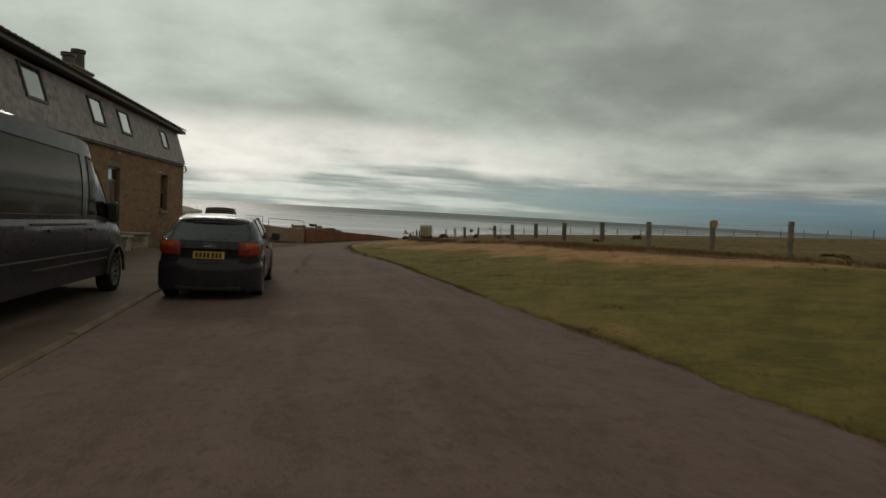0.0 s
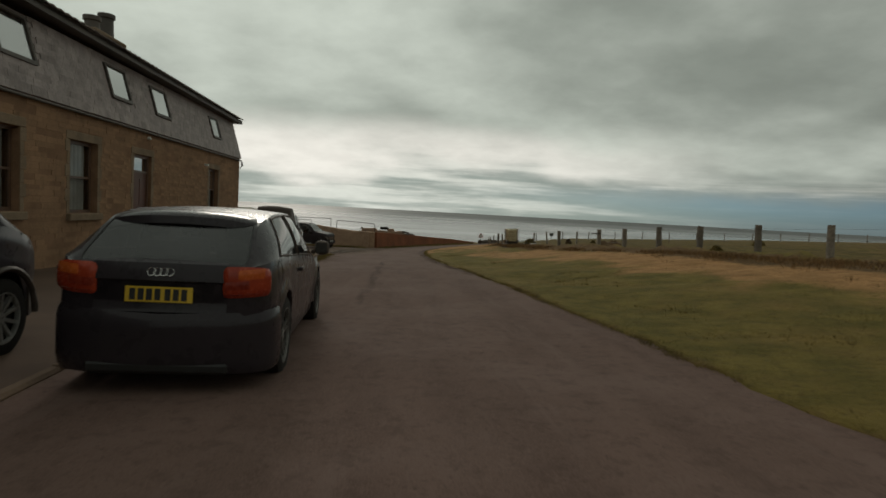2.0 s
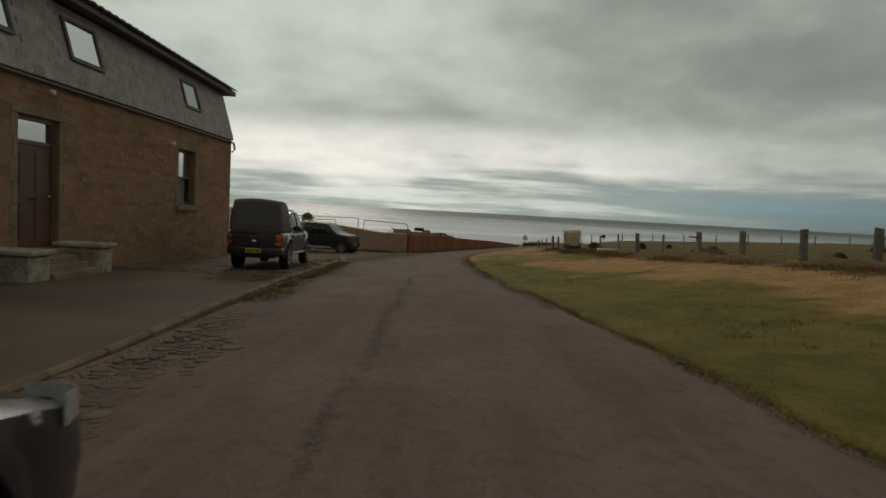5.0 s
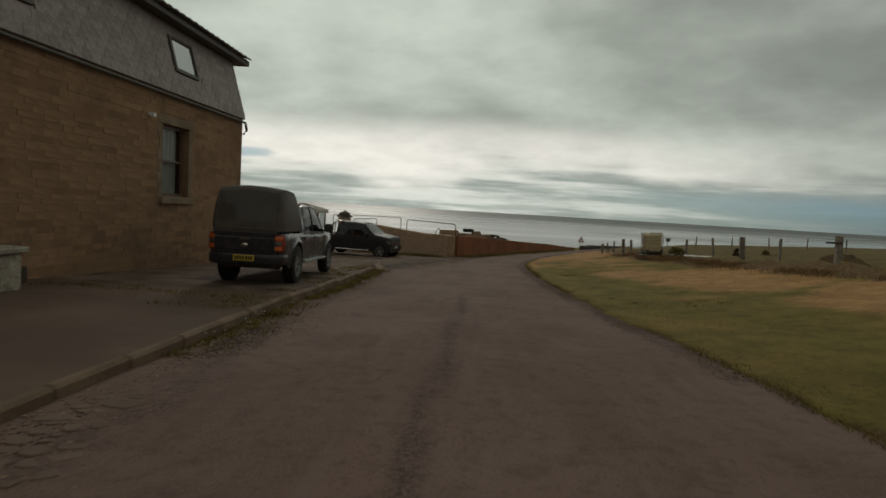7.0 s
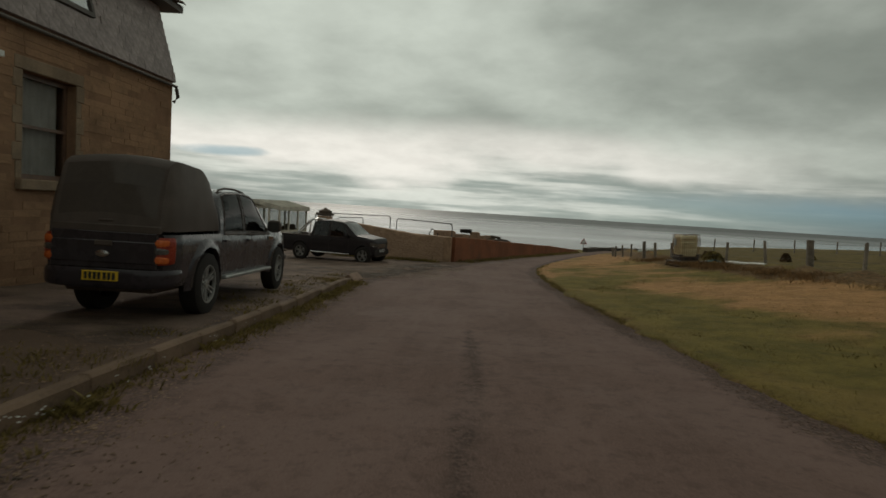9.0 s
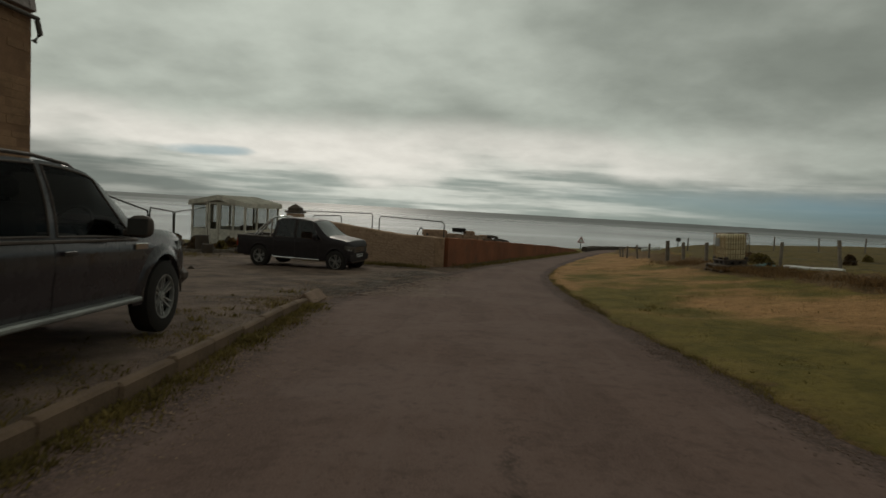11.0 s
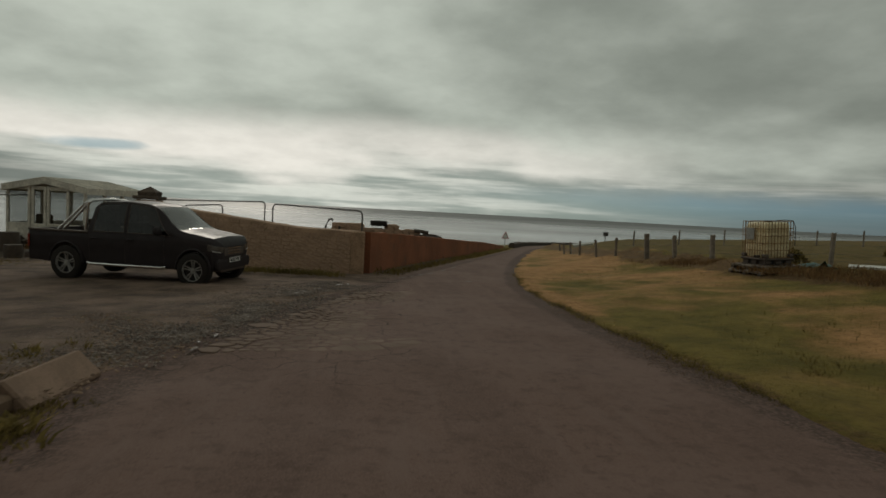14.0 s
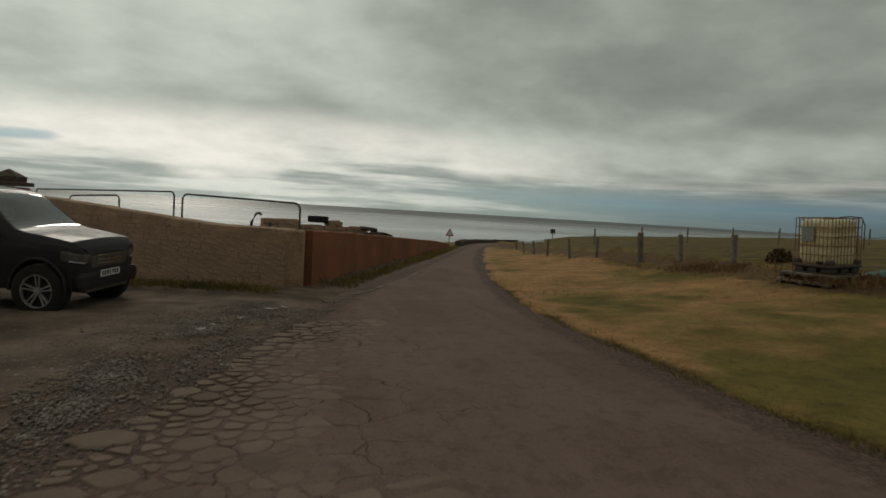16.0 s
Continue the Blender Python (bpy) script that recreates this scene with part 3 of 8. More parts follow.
def build_ground():
    ys = [-60, -45, -30, -20, -14, -10, -7, -5] + [-4 + 0.3 * i for i in range(200)] + [57 + 1.2 * i for i in range(60)] + [130, 137, 145, 155, 170, 200, 250, 320, 420, 560]
    left = [-900, -400, -150, -70, -40, -26, -20, -16, -13, -10.5, -8.5, -7, -5.5, -4.2, -3, -2, -1.2, -0.6, -0.2, 0]
    right = [0, 0.07, 0.16, 0.3, 0.5, 0.75, 1.05, 1.4, 1.8, 2.2, 2.7, 3.2, 3.7, 4.2, 4.7, 5.2, 5.7, 6.2, 6.7, 7.2, 7.7, 8.2, 8.7, 9.2, 9.8, 10.5, 11.5, 13, 15, 18, 22, 28, 36, 48, 65, 90, 130, 190, 300, 500, 900]
    rows, dry, rough, bank = [], [], [], []
    for y in ys:
        row = []
        l, r = left_edge(y), right_edge(y)
        ragged = bumpy(0, y, 0.5, 0.16) + bumpy(5, y, 2.1, 0.22)
        for o in left + [None] + right:
            on_right = o is not None and len(row) > len(left)
            x = (l + r) / 2 if o is None else (r + o + ragged * ease(3.0, 0.0, o) if on_right else l + o)
            z = ground(x, y)
            d = 0.0
            if on_right:
                calm = 1 - math.exp(-((x - 6.9) ** 2 + (y - 43.2) ** 2) / 6.0)      # trodden flat round the tank
                z += -0.05 if o == 0 else 0.035 * ease(0, 0.2, o) + (bumpy(x, y, 0.8, 0.05) + bumpy(x, y, 3.0, 0.10)) * ease(0.1, 1.5, o) * calm
                fence = 9.6 - 0.12 * max(0, y - 20) + 0.25 * max(0, 20 - y)
                z += 0.20 * math.exp(-((o - fence + 0.9) / 0.75) ** 2) * (1 + bumpy(x, y, 0.6, 1.2)) * calm - 0.06 * (1 - calm)
                d = (1.0 - 0.35 * ease(28, 40, y)) * math.exp(-((o - fence + 3.2 + 0.8 * ease(30, 14, y)) / (1.5 + 0.060 * max(0, min(y, 50) - 10))) ** 2)
                bank.append(max(math.exp(-((o - fence + 1.35 + 1.1 * ease(30, 14, y)) / (0.75 + 0.65 * ease(30, 14, y))) ** 2), 0.55 * math.exp(-(o / 0.22) ** 2)))
                rough.append(ease(fence - 0.7, fence + 0.6, o))
                d = max(d, 0.75 * math.exp(-((o - 0.25) / 0.35) ** 2) * ease(34, 40, y), 0.55 * ease(16, 30, o))
            else:
                rough.append(0.0), bank.append(0.0)
                z -= 0.10 if o is None or o > -0.5 or (y < 37.6 and o > -8) else 0.03
            s = y - lerp_table(x, SHORE)
            if s > 0:
                z -= min(30, 1.1 * s)
            z = max(z, -24)
            row.append((x, y, z))
            dry.append(d)
        rows.append(row)
    bm = bmesh.new()
    sheet(bm, rows)
    ob = part("ground", bm, "grass", smooth=60)
    a = ob.data.attributes.new("dry", "FLOAT", "POINT")
    a.data.foreach_set("value", dry)
    a = ob.data.attributes.new("coarse", "FLOAT", "POINT")
    a.data.foreach_set("value", rough)
    a = ob.data.attributes.new("bank", "FLOAT", "POINT")
    a.data.foreach_set("value", bank)
    tagged(ob, "rough cropped grass slope with dry straw-coloured stretches", "grass", kind="structure")

    bm = bmesh.new()
    rows = []
    for y in ys:
        if -60 <= y <= 126:
            l, r = left_edge(y), right_edge(y) + 0.25
            wob = bumpy(9, y, 1.1, 0.12) * ease(36, 39, y)
            rows.append([(l + wob + (r - l - wob) * i / 28, y, ground(l + (r - l) * i / 28, y) + (0.02 * math.sin(math.pi * i / 28) + bumpy(l + (r - l) * i / 28, y, 1.7, 0.014) if i < 28 else -0.02)) for i in range(29)])
    sheet(bm, rows)
    lane = part("road", bm, "asphalt", smooth=60)
    pts = [p for row in rows for p in row]
    a = lane.data.attributes.new("worn", "FLOAT", "POINT")
    a.data.foreach_set("value", [0.75 * ease(34, 38, y) * ease(56, 45, y) * ease(0.2, -1.8, x) + 0.30 * ease(1.0, 0.2, x - left_edge(y)) for x, y, _ in pts])
    a = lane.data.attributes.new("strip", "FLOAT", "POINT")
    a.data.foreach_set("value", [0.62 * math.exp(-((x + 0.72) / 0.16) ** 2) * ease(13, 16, y) * ease(33, 27, y) + 0.55 * math.exp(-((x - left_edge(y) - 0.35) / 0.40) ** 2) * ease(20, 24, y) + 0.52 * math.exp(-((x - left_edge(y) - 0.58 - 0.10 * math.sin(y * 1.3)) / 0.34) ** 2) * ease(9, 13, y) * ease(25, 20, y) + 0.28 * ease(37.2, 37.9, y) * ease(43.0, 42.2, y) * ease(2.05, 1.5, x - left_edge(y) + 0.1 * (y - 37.7)) + 0.75 * math.exp(-((x - right_edge(y) + 0.08) / 0.36) ** 2) * ease(16, 27, y) for x, y, _ in pts])
    tagged(lane, "worn brown-grey asphalt lane running down to the sea", "road", kind="structure")

    bm = bmesh.new()
    rows = []
    for i in range(-46, 62):
        y = i * 0.5
        l = left_edge(y) - 0.05
        rows.append([(l + (-7.80 - l) * k / 10, y, paved(l + (-7.80 - l) * k / 10, y) + bumpy(k, y, 1.5, 0.012)) for k in range(11)])
        if y >= 26.5:
            break
    sheet(bm, rows)
    tagged(part("pavement", bm, "forecourt", smooth=60), "dark tarmac forecourt before the stone house", "pavement", kind="structure")

    bm = bmesh.new()
    rows = []
    for i in range(0, 84):
        y = 25.2 + i * 0.4
        l = left_edge(y) - 0.05 + 0.42 * ease(35.2, 36.2, y) + bumpy(3, y, 0.9, 0.16) * ease(35.6, 36.6, y) + bumpy(7, y, 0.3, 0.07) * ease(35.6, 36.6, y)
        w = -7.80 - ease(33.9, 34.2, y) * 16
        xs = [l + (w - l) * (k / 18) for k in range(19)]
        rows.append([(x, y, ground(x, y) + (paved(x, y) - ground(x, y)) * (1.0 if y < 35.2 else ease(0.05, -0.45, x - left_edge(y))) + (0.012 - 0.03 * ease(26.6, 25.2, y) if k else -0.03) + bumpy(x, y, 0.7, 0.02) * ease(25.5, 27, y) + bumpy(x, y, 0.25, 0.012) * ease(25.5, 27, y)) for k, x in enumerate(xs)])
    sheet(bm, rows)
    tagged(part("gravel_yard", bm, "gravel", smooth=60), "loose brown gravel yard beside the lane", "gravel", kind="structure")

    bm = bmesh.new()
    rows = [[(x, y, -16.0) for x in (-4800, -2000, -800, -300, 0, 300, 800, 2000, 4800)] for y in (-800, -100, 40, 120, 300, 800, 2000, 4850)]
    sheet(bm, rows)
    tagged(part("water", bm, "sea"), "calm grey sea under cloud reaching the horizon", "sea", kind="structure")


build_ground()


# ---- the stone house ----
FRONT = -7.75          # plane of the stone front
CORNER = 34.0
START = 5.0
EAVE = 5.02


def panel_with_holes(bm, u0, u1, v0, v1, holes, place, depth):
    """A slab in u, v with rectangular holes right through it; place(u, v, w) gives the point at depth w."""
    us = sorted({u0, u1, *(h[i] for h in holes for i in (0, 1))})
    for a, b in zip(us, us[1:]):
        cuts = sorted([(h[2], h[3]) for h in holes if h[0] <= a and h[1] >= b])
        v = v0
        for lo, hi in cuts + [(v1, v1)]:
            if lo > v + 1e-6:
                c = [bm.verts.new(place(x, y, w)) for w in (0, depth) for x in (a, b) for y in (v, lo)]
                for f in ((0, 2, 3, 1), (4, 5, 7, 6), (0, 1, 5, 4), (2, 6, 7, 3), (0, 4, 6, 2), (1, 3, 7, 5)):
                    bm.faces.new([c[i] for i in f])
            v = hi


LOWER = [(16.5, 17.95, 0.92, 2.60), (19.75, 21.0, 0.86, 2.56), (23.02, 24.2, 0.03, 2.52), (29.65, 30.85, 0.90, 2.54)]
UPPER = [(17.5, 18.62, 3.98, 4.86), (21.92, 23.0, 3.93, 4.74), (24.72, 25.85, 3.90, 4.70), (30.32, 31.35, 3.88, 4.62)]
FOOT = 3.28
SLOPE_TOP = (-8.16, 4.98)     # x and z at the head of the slates
slope_len = math.hypot(SLOPE_TOP[0] + 7.68, SLOPE_TOP[1] - FOOT)
slope_v = Vector((SLOPE_TOP[0] + 7.68, 0, SLOPE_TOP[1] - FOOT)) / slope_len
slope_n = Vector((slope_v.z, 0, -slope_v.x))


def on_slope(u, v, w):
    return Vector((-7.68, u, FOOT)) + slope_v * v - slope_n * w


def z_to_v(z):
    return (z - FOOT) / slope_v.z


def unit_block(r=0.06):
    """A stone one metre long, high and thick, with broken arrises; laid face out along +x."""
    bm = bmesh.new()
    bevel_box(bm, -1.0, 0.0, -0.5, 0.5, -0.5, 0.5, r)
    return bm


def joined_blocks(name, items, material, parent, label, r=0.06):
    """items: matrices; all the rest of the stones in one mesh."""
    src = unit_block(r)
    src.verts.ensure_lookup_table()
    co = np.array([v.co for v in src.verts])
    faces = [[v.index for v in f.verts] for f in src.faces]
    src.free()
    verts, polys = [], []
    for i, m in enumerate(items):
        a = np.array(m)
        verts.append(co @ a[:3, :3].T + a[:3, 3])
        polys += [[k + i * len(co) for k in f] for f in faces]
    me = bpy.data.meshes.new(name)
    me.from_pydata(np.concatenate(verts).tolist(), [], polys)
    me.materials.append(M[material])
    ob = new(name, me)
    ob.parent = parent
    return tagged(ob, label, kind="stuff")


def window_unit(parent, y0, y1, z0, z1, x, material, rail=0.5, drape=True):
    """A sash window set back in the wall."""
    w = thing("window", Matrix(), "", "")
    w.parent = parent
    bm = bmesh.new()
    t = 0.075
    box(bm, x - 0.06, x, y0, y0 + t, z0, z1), box(bm, x - 0.06, x, y1 - t, y1, z0, z1)
    box(bm, x - 0.06, x, y0 + t, y1 - t, z0, z0 + t), box(bm, x - 0.06, x, y0 + t, y1 - t, z1 - t, z1)
    if rail:
        zr = z0 + (z1 - z0) * rail
        box(bm, x - 0.065, x + 0.008, y0 + t, y1 - t, zr - 0.025, zr + 0.025)
    part("window_frame", bm, material, w)
    for a, b in ([(z0 + t, zr - 0.025), (zr + 0.025, z1 - t)] if rail else [(z0 + t, z1 - t)]):
        bm = bmesh.new()
        sheet(bm, [[(x - 0.03, y0 + t, z), (x - 0.03, y1 - t, z)] for z in (a, b)])
        part("pane", bm, "glass_house", w).visible_shadow = False
    if drape:
        bm = bmesh.new()
        rows = [[(x - 0.12 - 0.02 * math.sin(i * 1.3), y0 + t + (y1 - y0 - 2 * t) * i / 30, z) for i in range(31)] for z in (z0 + 0.05, z1 - 0.05)]
        sheet(bm, rows)
        part("curtain", bm, "net", w, "grey net curtain", smooth=60)
    return w


def build_house():
    house = thing("house", Matrix.Translation((FRONT, CORNER, 0)), "long sandstone house with a slate-hung upper storey and tiled roof", "house")
    base = house.matrix_world.inverted()

    def child(ob):
        ob.parent = house
        ob.matrix_parent_inverse = base
        return ob

    bm = bmesh.new()
    panel_with_holes(bm, START, CORNER, -1.6, 3.30, LOWER, lambda u, v, w: (FRONT - 0.006 - w, u, v), 0.42)
    bmesh.ops.remove_doubles(bm, verts=bm.verts, dist=0.0005)
    child(part("front_wall", bm, "mortar"))
    bm = bmesh.new()
    box(bm, -15.6, FRONT - 0.45, CORNER - 0.5, CORNER, -1.6, 5.0)
    box(bm, -15.6, FRONT - 0.45, START, START + 0.5, -1.6, 5.0)
    box(bm, -15.6, -15.1, START + 0.5, CORNER - 0.5, -1.6, 5.0)
    child(part("wall", bm, "mortar"))
    # inner walls and floors, coloured dark in place of indoor shade
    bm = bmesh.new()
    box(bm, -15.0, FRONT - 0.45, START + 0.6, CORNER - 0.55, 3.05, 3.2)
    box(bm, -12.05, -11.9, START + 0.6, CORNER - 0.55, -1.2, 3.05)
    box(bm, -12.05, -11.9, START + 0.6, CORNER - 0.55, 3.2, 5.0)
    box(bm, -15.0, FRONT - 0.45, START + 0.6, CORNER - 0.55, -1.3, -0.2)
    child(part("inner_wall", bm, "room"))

    # slate-hung storey
    bm = bmesh.new()
    holes = [(a, b, z_to_v(c), z_to_v(d)) for a, b, c, d in UPPER]
    panel_with_holes(bm, START, CORNER + 0.02, 0.0, slope_len, holes, lambda u, v, w: on_slope(u, v, w + 0.010), 0.2)
    bmesh.ops.remove_doubles(bm, verts=bm.verts, dist=0.0005)
    mansard = child(part("slate_wall", bm, "slate"))
    row_h, wide = 0.165, 0.27
    singles, rest = [], []
    rng = random.Random(4)
    for r in range(int(slope_len / row_h) + 1):
        v = r * row_h
        hgt = min(row_h * 1.25, slope_len - v)
        u = START + (wide / 2 if r % 2 else 0)
        while u < CORNER - 0.02:
            e = min(u + wide - 0.004, CORNER + 0.01)
            if not any(e > h[0] - 0.06 and u < h[1] + 0.06 and v + row_h > h[2] - 0.04 and v < h[3] + 0.04 for h in holes):
                lift = rng.uniform(0.010, 0.017)
                m = Matrix.Translation(on_slope((u + e) / 2, v + hgt / 2, -lift + 0.004)) @ Matrix((( slope_n.x, 0, slope_v.x, 0), (0, 1, 0, 0), (slope_n.z, 0, slope_v.z, 0), (0, 0, 0, 1))) @ Euler((0, 0.105 + rng.uniform(-0.012, 0.012), 0)).to_matrix().to_4x4() @ Matrix.Diagonal((0.016, e - u, hgt, 1))
                (singles if u > 25.8 and len(singles) < 300 else rest).append(m)
            u += wide
    holder = part("slate_hanging", unit_block(), "slate", mansard)
    first = holder.data
    holder.name = "slate"
    holder.matrix_parent_inverse = base @ Matrix()
    holder.matrix_parent_inverse = Matrix()
    for i, m in enumerate(singles):
        o = holder if i == 0 else new("slate", first)
        o.parent = mansard
        o.matrix_local = m
    joined_blocks("slate_facing", rest, "slate_rest", mansard, "rows of dark grey hung slates")
    for a, b, c, d in UPPER:
        w = thing("roof_window", Matrix(), "", "")
        w.parent = house
        w.matrix_parent_inverse = base
        v0, v1 = z_to_v(c), z_to_v(d)
        bm = bmesh.new()
        for u0, u1, p, q in ((a - 0.05, a + 0.03, v0 - 0.05, v1 + 0.04), (b - 0.03, b + 0.03, v0 - 0.05, v1 + 0.04), (a + 0.03, b - 0.03, v0 - 0.06, v0 + 0.03), (a + 0.03, b - 0.03, v1 - 0.01, v1 + 0.04)):
            c8 = [bm.verts.new(on_slope(x, y, z)) for z in (-0.05, 0.1) for x in (u0, u1) for y in (p, q)]
            for f in ((0, 2, 3, 1), (4, 5, 7, 6), (0, 1, 5, 4), (2, 6, 7, 3), (0, 4, 6, 2), (1, 3, 7, 5)):
                bm.faces.new([c8[i] for i in f])
        part("window_frame", bm, "fascia", w)
        bm = bmesh.new()
        sheet(bm, [[on_slope(a + 0.03, v, -0.015), on_slope(b - 0.03, v, -0.015)] for v in (v0 + 0.03, v1 - 0.01)])
        part("pane", bm, "glass_coated", w).visible_shadow = False
        # added white sheet behind the pane, in place of reflected sky brightness
        bm = bmesh.new()
        sheet(bm, [[on_slope(a, v, 0.05), on_slope(b, v, 0.05)] for v in (v0, v1)])
        part("blind", bm, "blind", w, "white backing sheet that stands in for reflected sky")

    # eaves, roof and chimney
    bm = bmesh.new()
    tilt = 0.012

    def eave(y):
        return EAVE + tilt * (CORNER - y)

    for y0, y1 in ((START - 0.3, CORNER + 0.45),):
        pts = [(-7.80, 0.0), (-7.80, 0.13), (-8.6, 0.20), (-8.6, 0.0)]
        ring = [[bm.verts.new((x, y, eave(y) - 0.10 + z)) for x, z in pts] for y in (y0, y1)]
        for i in range(4):
            bm.faces.new((ring[0][i], ring[0][(i + 1) % 4], ring[1][(i + 1) % 4], ring[1][i]))
        bm.faces.new(ring[0]), bm.faces.new(ring[1][::-1])
    child(part("eaves_board", bm, "fascia"))
    bm = bmesh.new()
    cols = int((CORNER + 0.5 - START) / 0.3)
    for i in range(cols):
        y = START + i * 0.3
        for k in range(12):
            x0 = -7.72 - k * 0.335
            z0 = eave(y) + 0.06 + k * 0.335 * 0.32
            rows = [[(x, y + 0.02 + 0.30 * t / 6, z + 0.035 * math.sin(math.pi * t / 6)) for t in range(7)] for x, z in ((x0, z0 + 0.02), (x0 - 0.35, z0 + 0.105))]
            vs = sheet(bm, rows)
            low = [bm.verts.new(v.co + Vector((0.004, 0, -0.03))) for v in vs[0]]
            for t in range(6):
                bm.faces.new((vs[0][t], low[t], low[t + 1], vs[0][t + 1]))
    roof = part("roof", bm, "tile")
    child(roof)
    bm = bmesh.new()
    for side in (0, 1):
        xs = (-7.75, -11.75) if side == 0 else (-15.8, -11.75)
        sheet(bm, [[(xs[0], y, eave(y) + 0.02), (xs[1], y, eave(y) + 1.32)] for y in (START - 0.2, CORNER + 0.42)])
    for y in (START, CORNER):
        bm.faces.new([bm.verts.new(p) for p in ((-8.1, y, 4.9), (-15.4, y, 4.9), (-11.75, y, eave(y) + 1.3))])
    child(part("roof_deck", bm, "tile"))
    chimney = thing("chimney", Matrix(), "", "")
    chimney.parent, chimney.matrix_parent_inverse = house, base
    bm = bmesh.new()
    bevel_box(bm, -9.9, -9.2, 23.7, 25.5, 5.3, 6.05, 0.02)
    bevel_box(bm, -9.95, -9.15, 23.65, 25.55, 6.02, 6.12, 0.02)
    part("chimney_stack", bm, "dressed", chimney)
    for y, top in ((24.2, 6.56), (25.05, 6.88)):
        bm = bmesh.new()
        lathe(bm, [(6.05, 0.26), (6.15, 0.22), (top - 0.15, 0.20), (top - 0.12, 0.25), (top, 0.25), (top, 0.19), (top - 0.3, 0.18)], 16, Matrix.Translation((-9.55, y, 0)) @ Matrix.Rotation(-math.pi / 2, 4, "Y"))
        part("chimney_pot", bm, "fascia", chimney, smooth=40)

    # openings of the ground floor
    for i, (a, b, c, d) in enumerate(LOWER):
        if i == 2:
            door = thing("front_door", Matrix(), "", "")
            door.parent, door.matrix_parent_inverse = house, base
            x = FRONT - 0.12
            bm = bmesh.new()
            box(bm, x - 0.06, x + 0.03, a, a + 0.08, c, d), box(bm, x - 0.06, x + 0.03, b - 0.08, b, c, d)
            box(bm, x - 0.06, x + 0.03, a + 0.08, b - 0.08, d - 0.08, d), box(bm, x - 0.06, x + 0.03, a + 0.08, b - 0.08, 2.0, 2.07)
            part("door_frame", bm, "frame_dark", door)
            bm = bmesh.new()
            box(bm, x - 0.05, x, a + 0.08, b - 0.08, c + 0.01, 2.0)
            for yy in ((a + 0.2, a + 0.54), (b - 0.54, b - 0.2)):
                for zz in ((c + 0.2, c + 0.85), (c + 1.05, c + 1.8)):
                    box(bm, x - 0.003, x + 0.012, yy[0], yy[1], zz[0], zz[1])
            leaf = part("door_leaf", bm, "door_red", door, "dark red-brown panelled door leaf, closed")
            bm = bmesh.new()
            box(bm, x + 0.01, x + 0.03, a + 0.46, a + 0.72, c + 0.92, c + 0.97)
            part("letter_plate", bm, "chrome", leaf)
            bm = bmesh.new()
            tube(bm, [(x, b - 0.16, c + 1.0), (x + 0.06, b - 0.16, c + 1.0), (x + 0.06, b - 0.26, c + 1.0)], 0.012)
            part("handle", bm, "chrome", leaf)
            bm = bmesh.new()
            box(bm, x - 0.03, x - 0.022, a + 0.08, b - 0.08, 2.07, d - 0.08)
            part("transom_pane", bm, "glass_coated", door).visible_shadow = False
            # same white sheet added here to brighten the transom like mirrored sky
            bm = bmesh.new()
            box(bm, x - 0.10, x - 0.08, a + 0.08, b - 0.08, 2.05, d - 0.06)
            part("transom_blind", bm, "blind", door)
        else:
            w = window_unit(house, a, b, c, d, FRONT - 0.16, "frame_dark", 0.5, True)
            w.matrix_parent_inverse = base
            bm = bmesh.new()
            bevel_box(bm, FRONT - 0.3, FRONT + 0.10, a - 0.12, b + 0.12, c - 0.17, c - 0.005, 0.015)
            part("window_sill", bm, "dressed", w, "pale worn stone sill")
        bm = bmesh.new()
        bevel_box(bm, FRONT - 0.3, FRONT + 0.012, a - 0.18, b + 0.18, d + 0.004, d + 0.20, 0.01)
        child(part("lintel", bm, "dressed"))
        for s, (p, q) in enumerate(((a - 0.13, a - 0.003), (b + 0.003, b + 0.13))):
            n = 6
            for k in range(n):
                h = (d - c) / n
                g = 0.07 if k % 2 else 0.0
                bm = bmesh.new()
                bevel_box(bm, FRONT - 0.28, FRONT + 0.008, p - (g if s == 0 else 0), q + (g if s == 1 else 0), c + k * h + 0.004, c + (k + 1) * h - 0.004, 0.008)
                child(part("jamb_stone", bm, "dressed"))

    # lamps and the downpipe
    bm = bmesh.new()
    box(bm, FRONT, FRONT + 0.05, 29.05, 29.10, 2.62, 2.68), box(bm, FRONT + 0.05, FRONT + 0.15, 29.02, 29.12, 2.60, 2.68)
    lamp = child(part("security_lamp", bm, "white_paint"))
    bm = bmesh.new()
    lathe(bm, [(0, 0.05), (0.04, 0.055), (0.09, 0.04), (0.10, 0.0001)], 14, Matrix.Translation((FRONT, 23.9, 3.05)))
    child(part("wall_lamp", bm, "white_paint", smooth=50))
    bm = bmesh.new()
    tube(bm, [(FRONT + 0.07, START, 3.24), (FRONT + 0.07, CORNER + 0.04, 3.18)], 0.035)
    tube(bm, [(FRONT + 0.10, CORNER - 0.02, 3.14), (FRONT + 0.12, CORNER + 0.02, 2.95), (FRONT + 0.02, CORNER + 0.03, 2.84)], 0.04)
    child(part("gutter", bm, "fascia", smooth=50))

    # the stones of the front, laid in uneven courses
    singles, rest = [], []
    rng = random.Random(7)
    z = -1.35
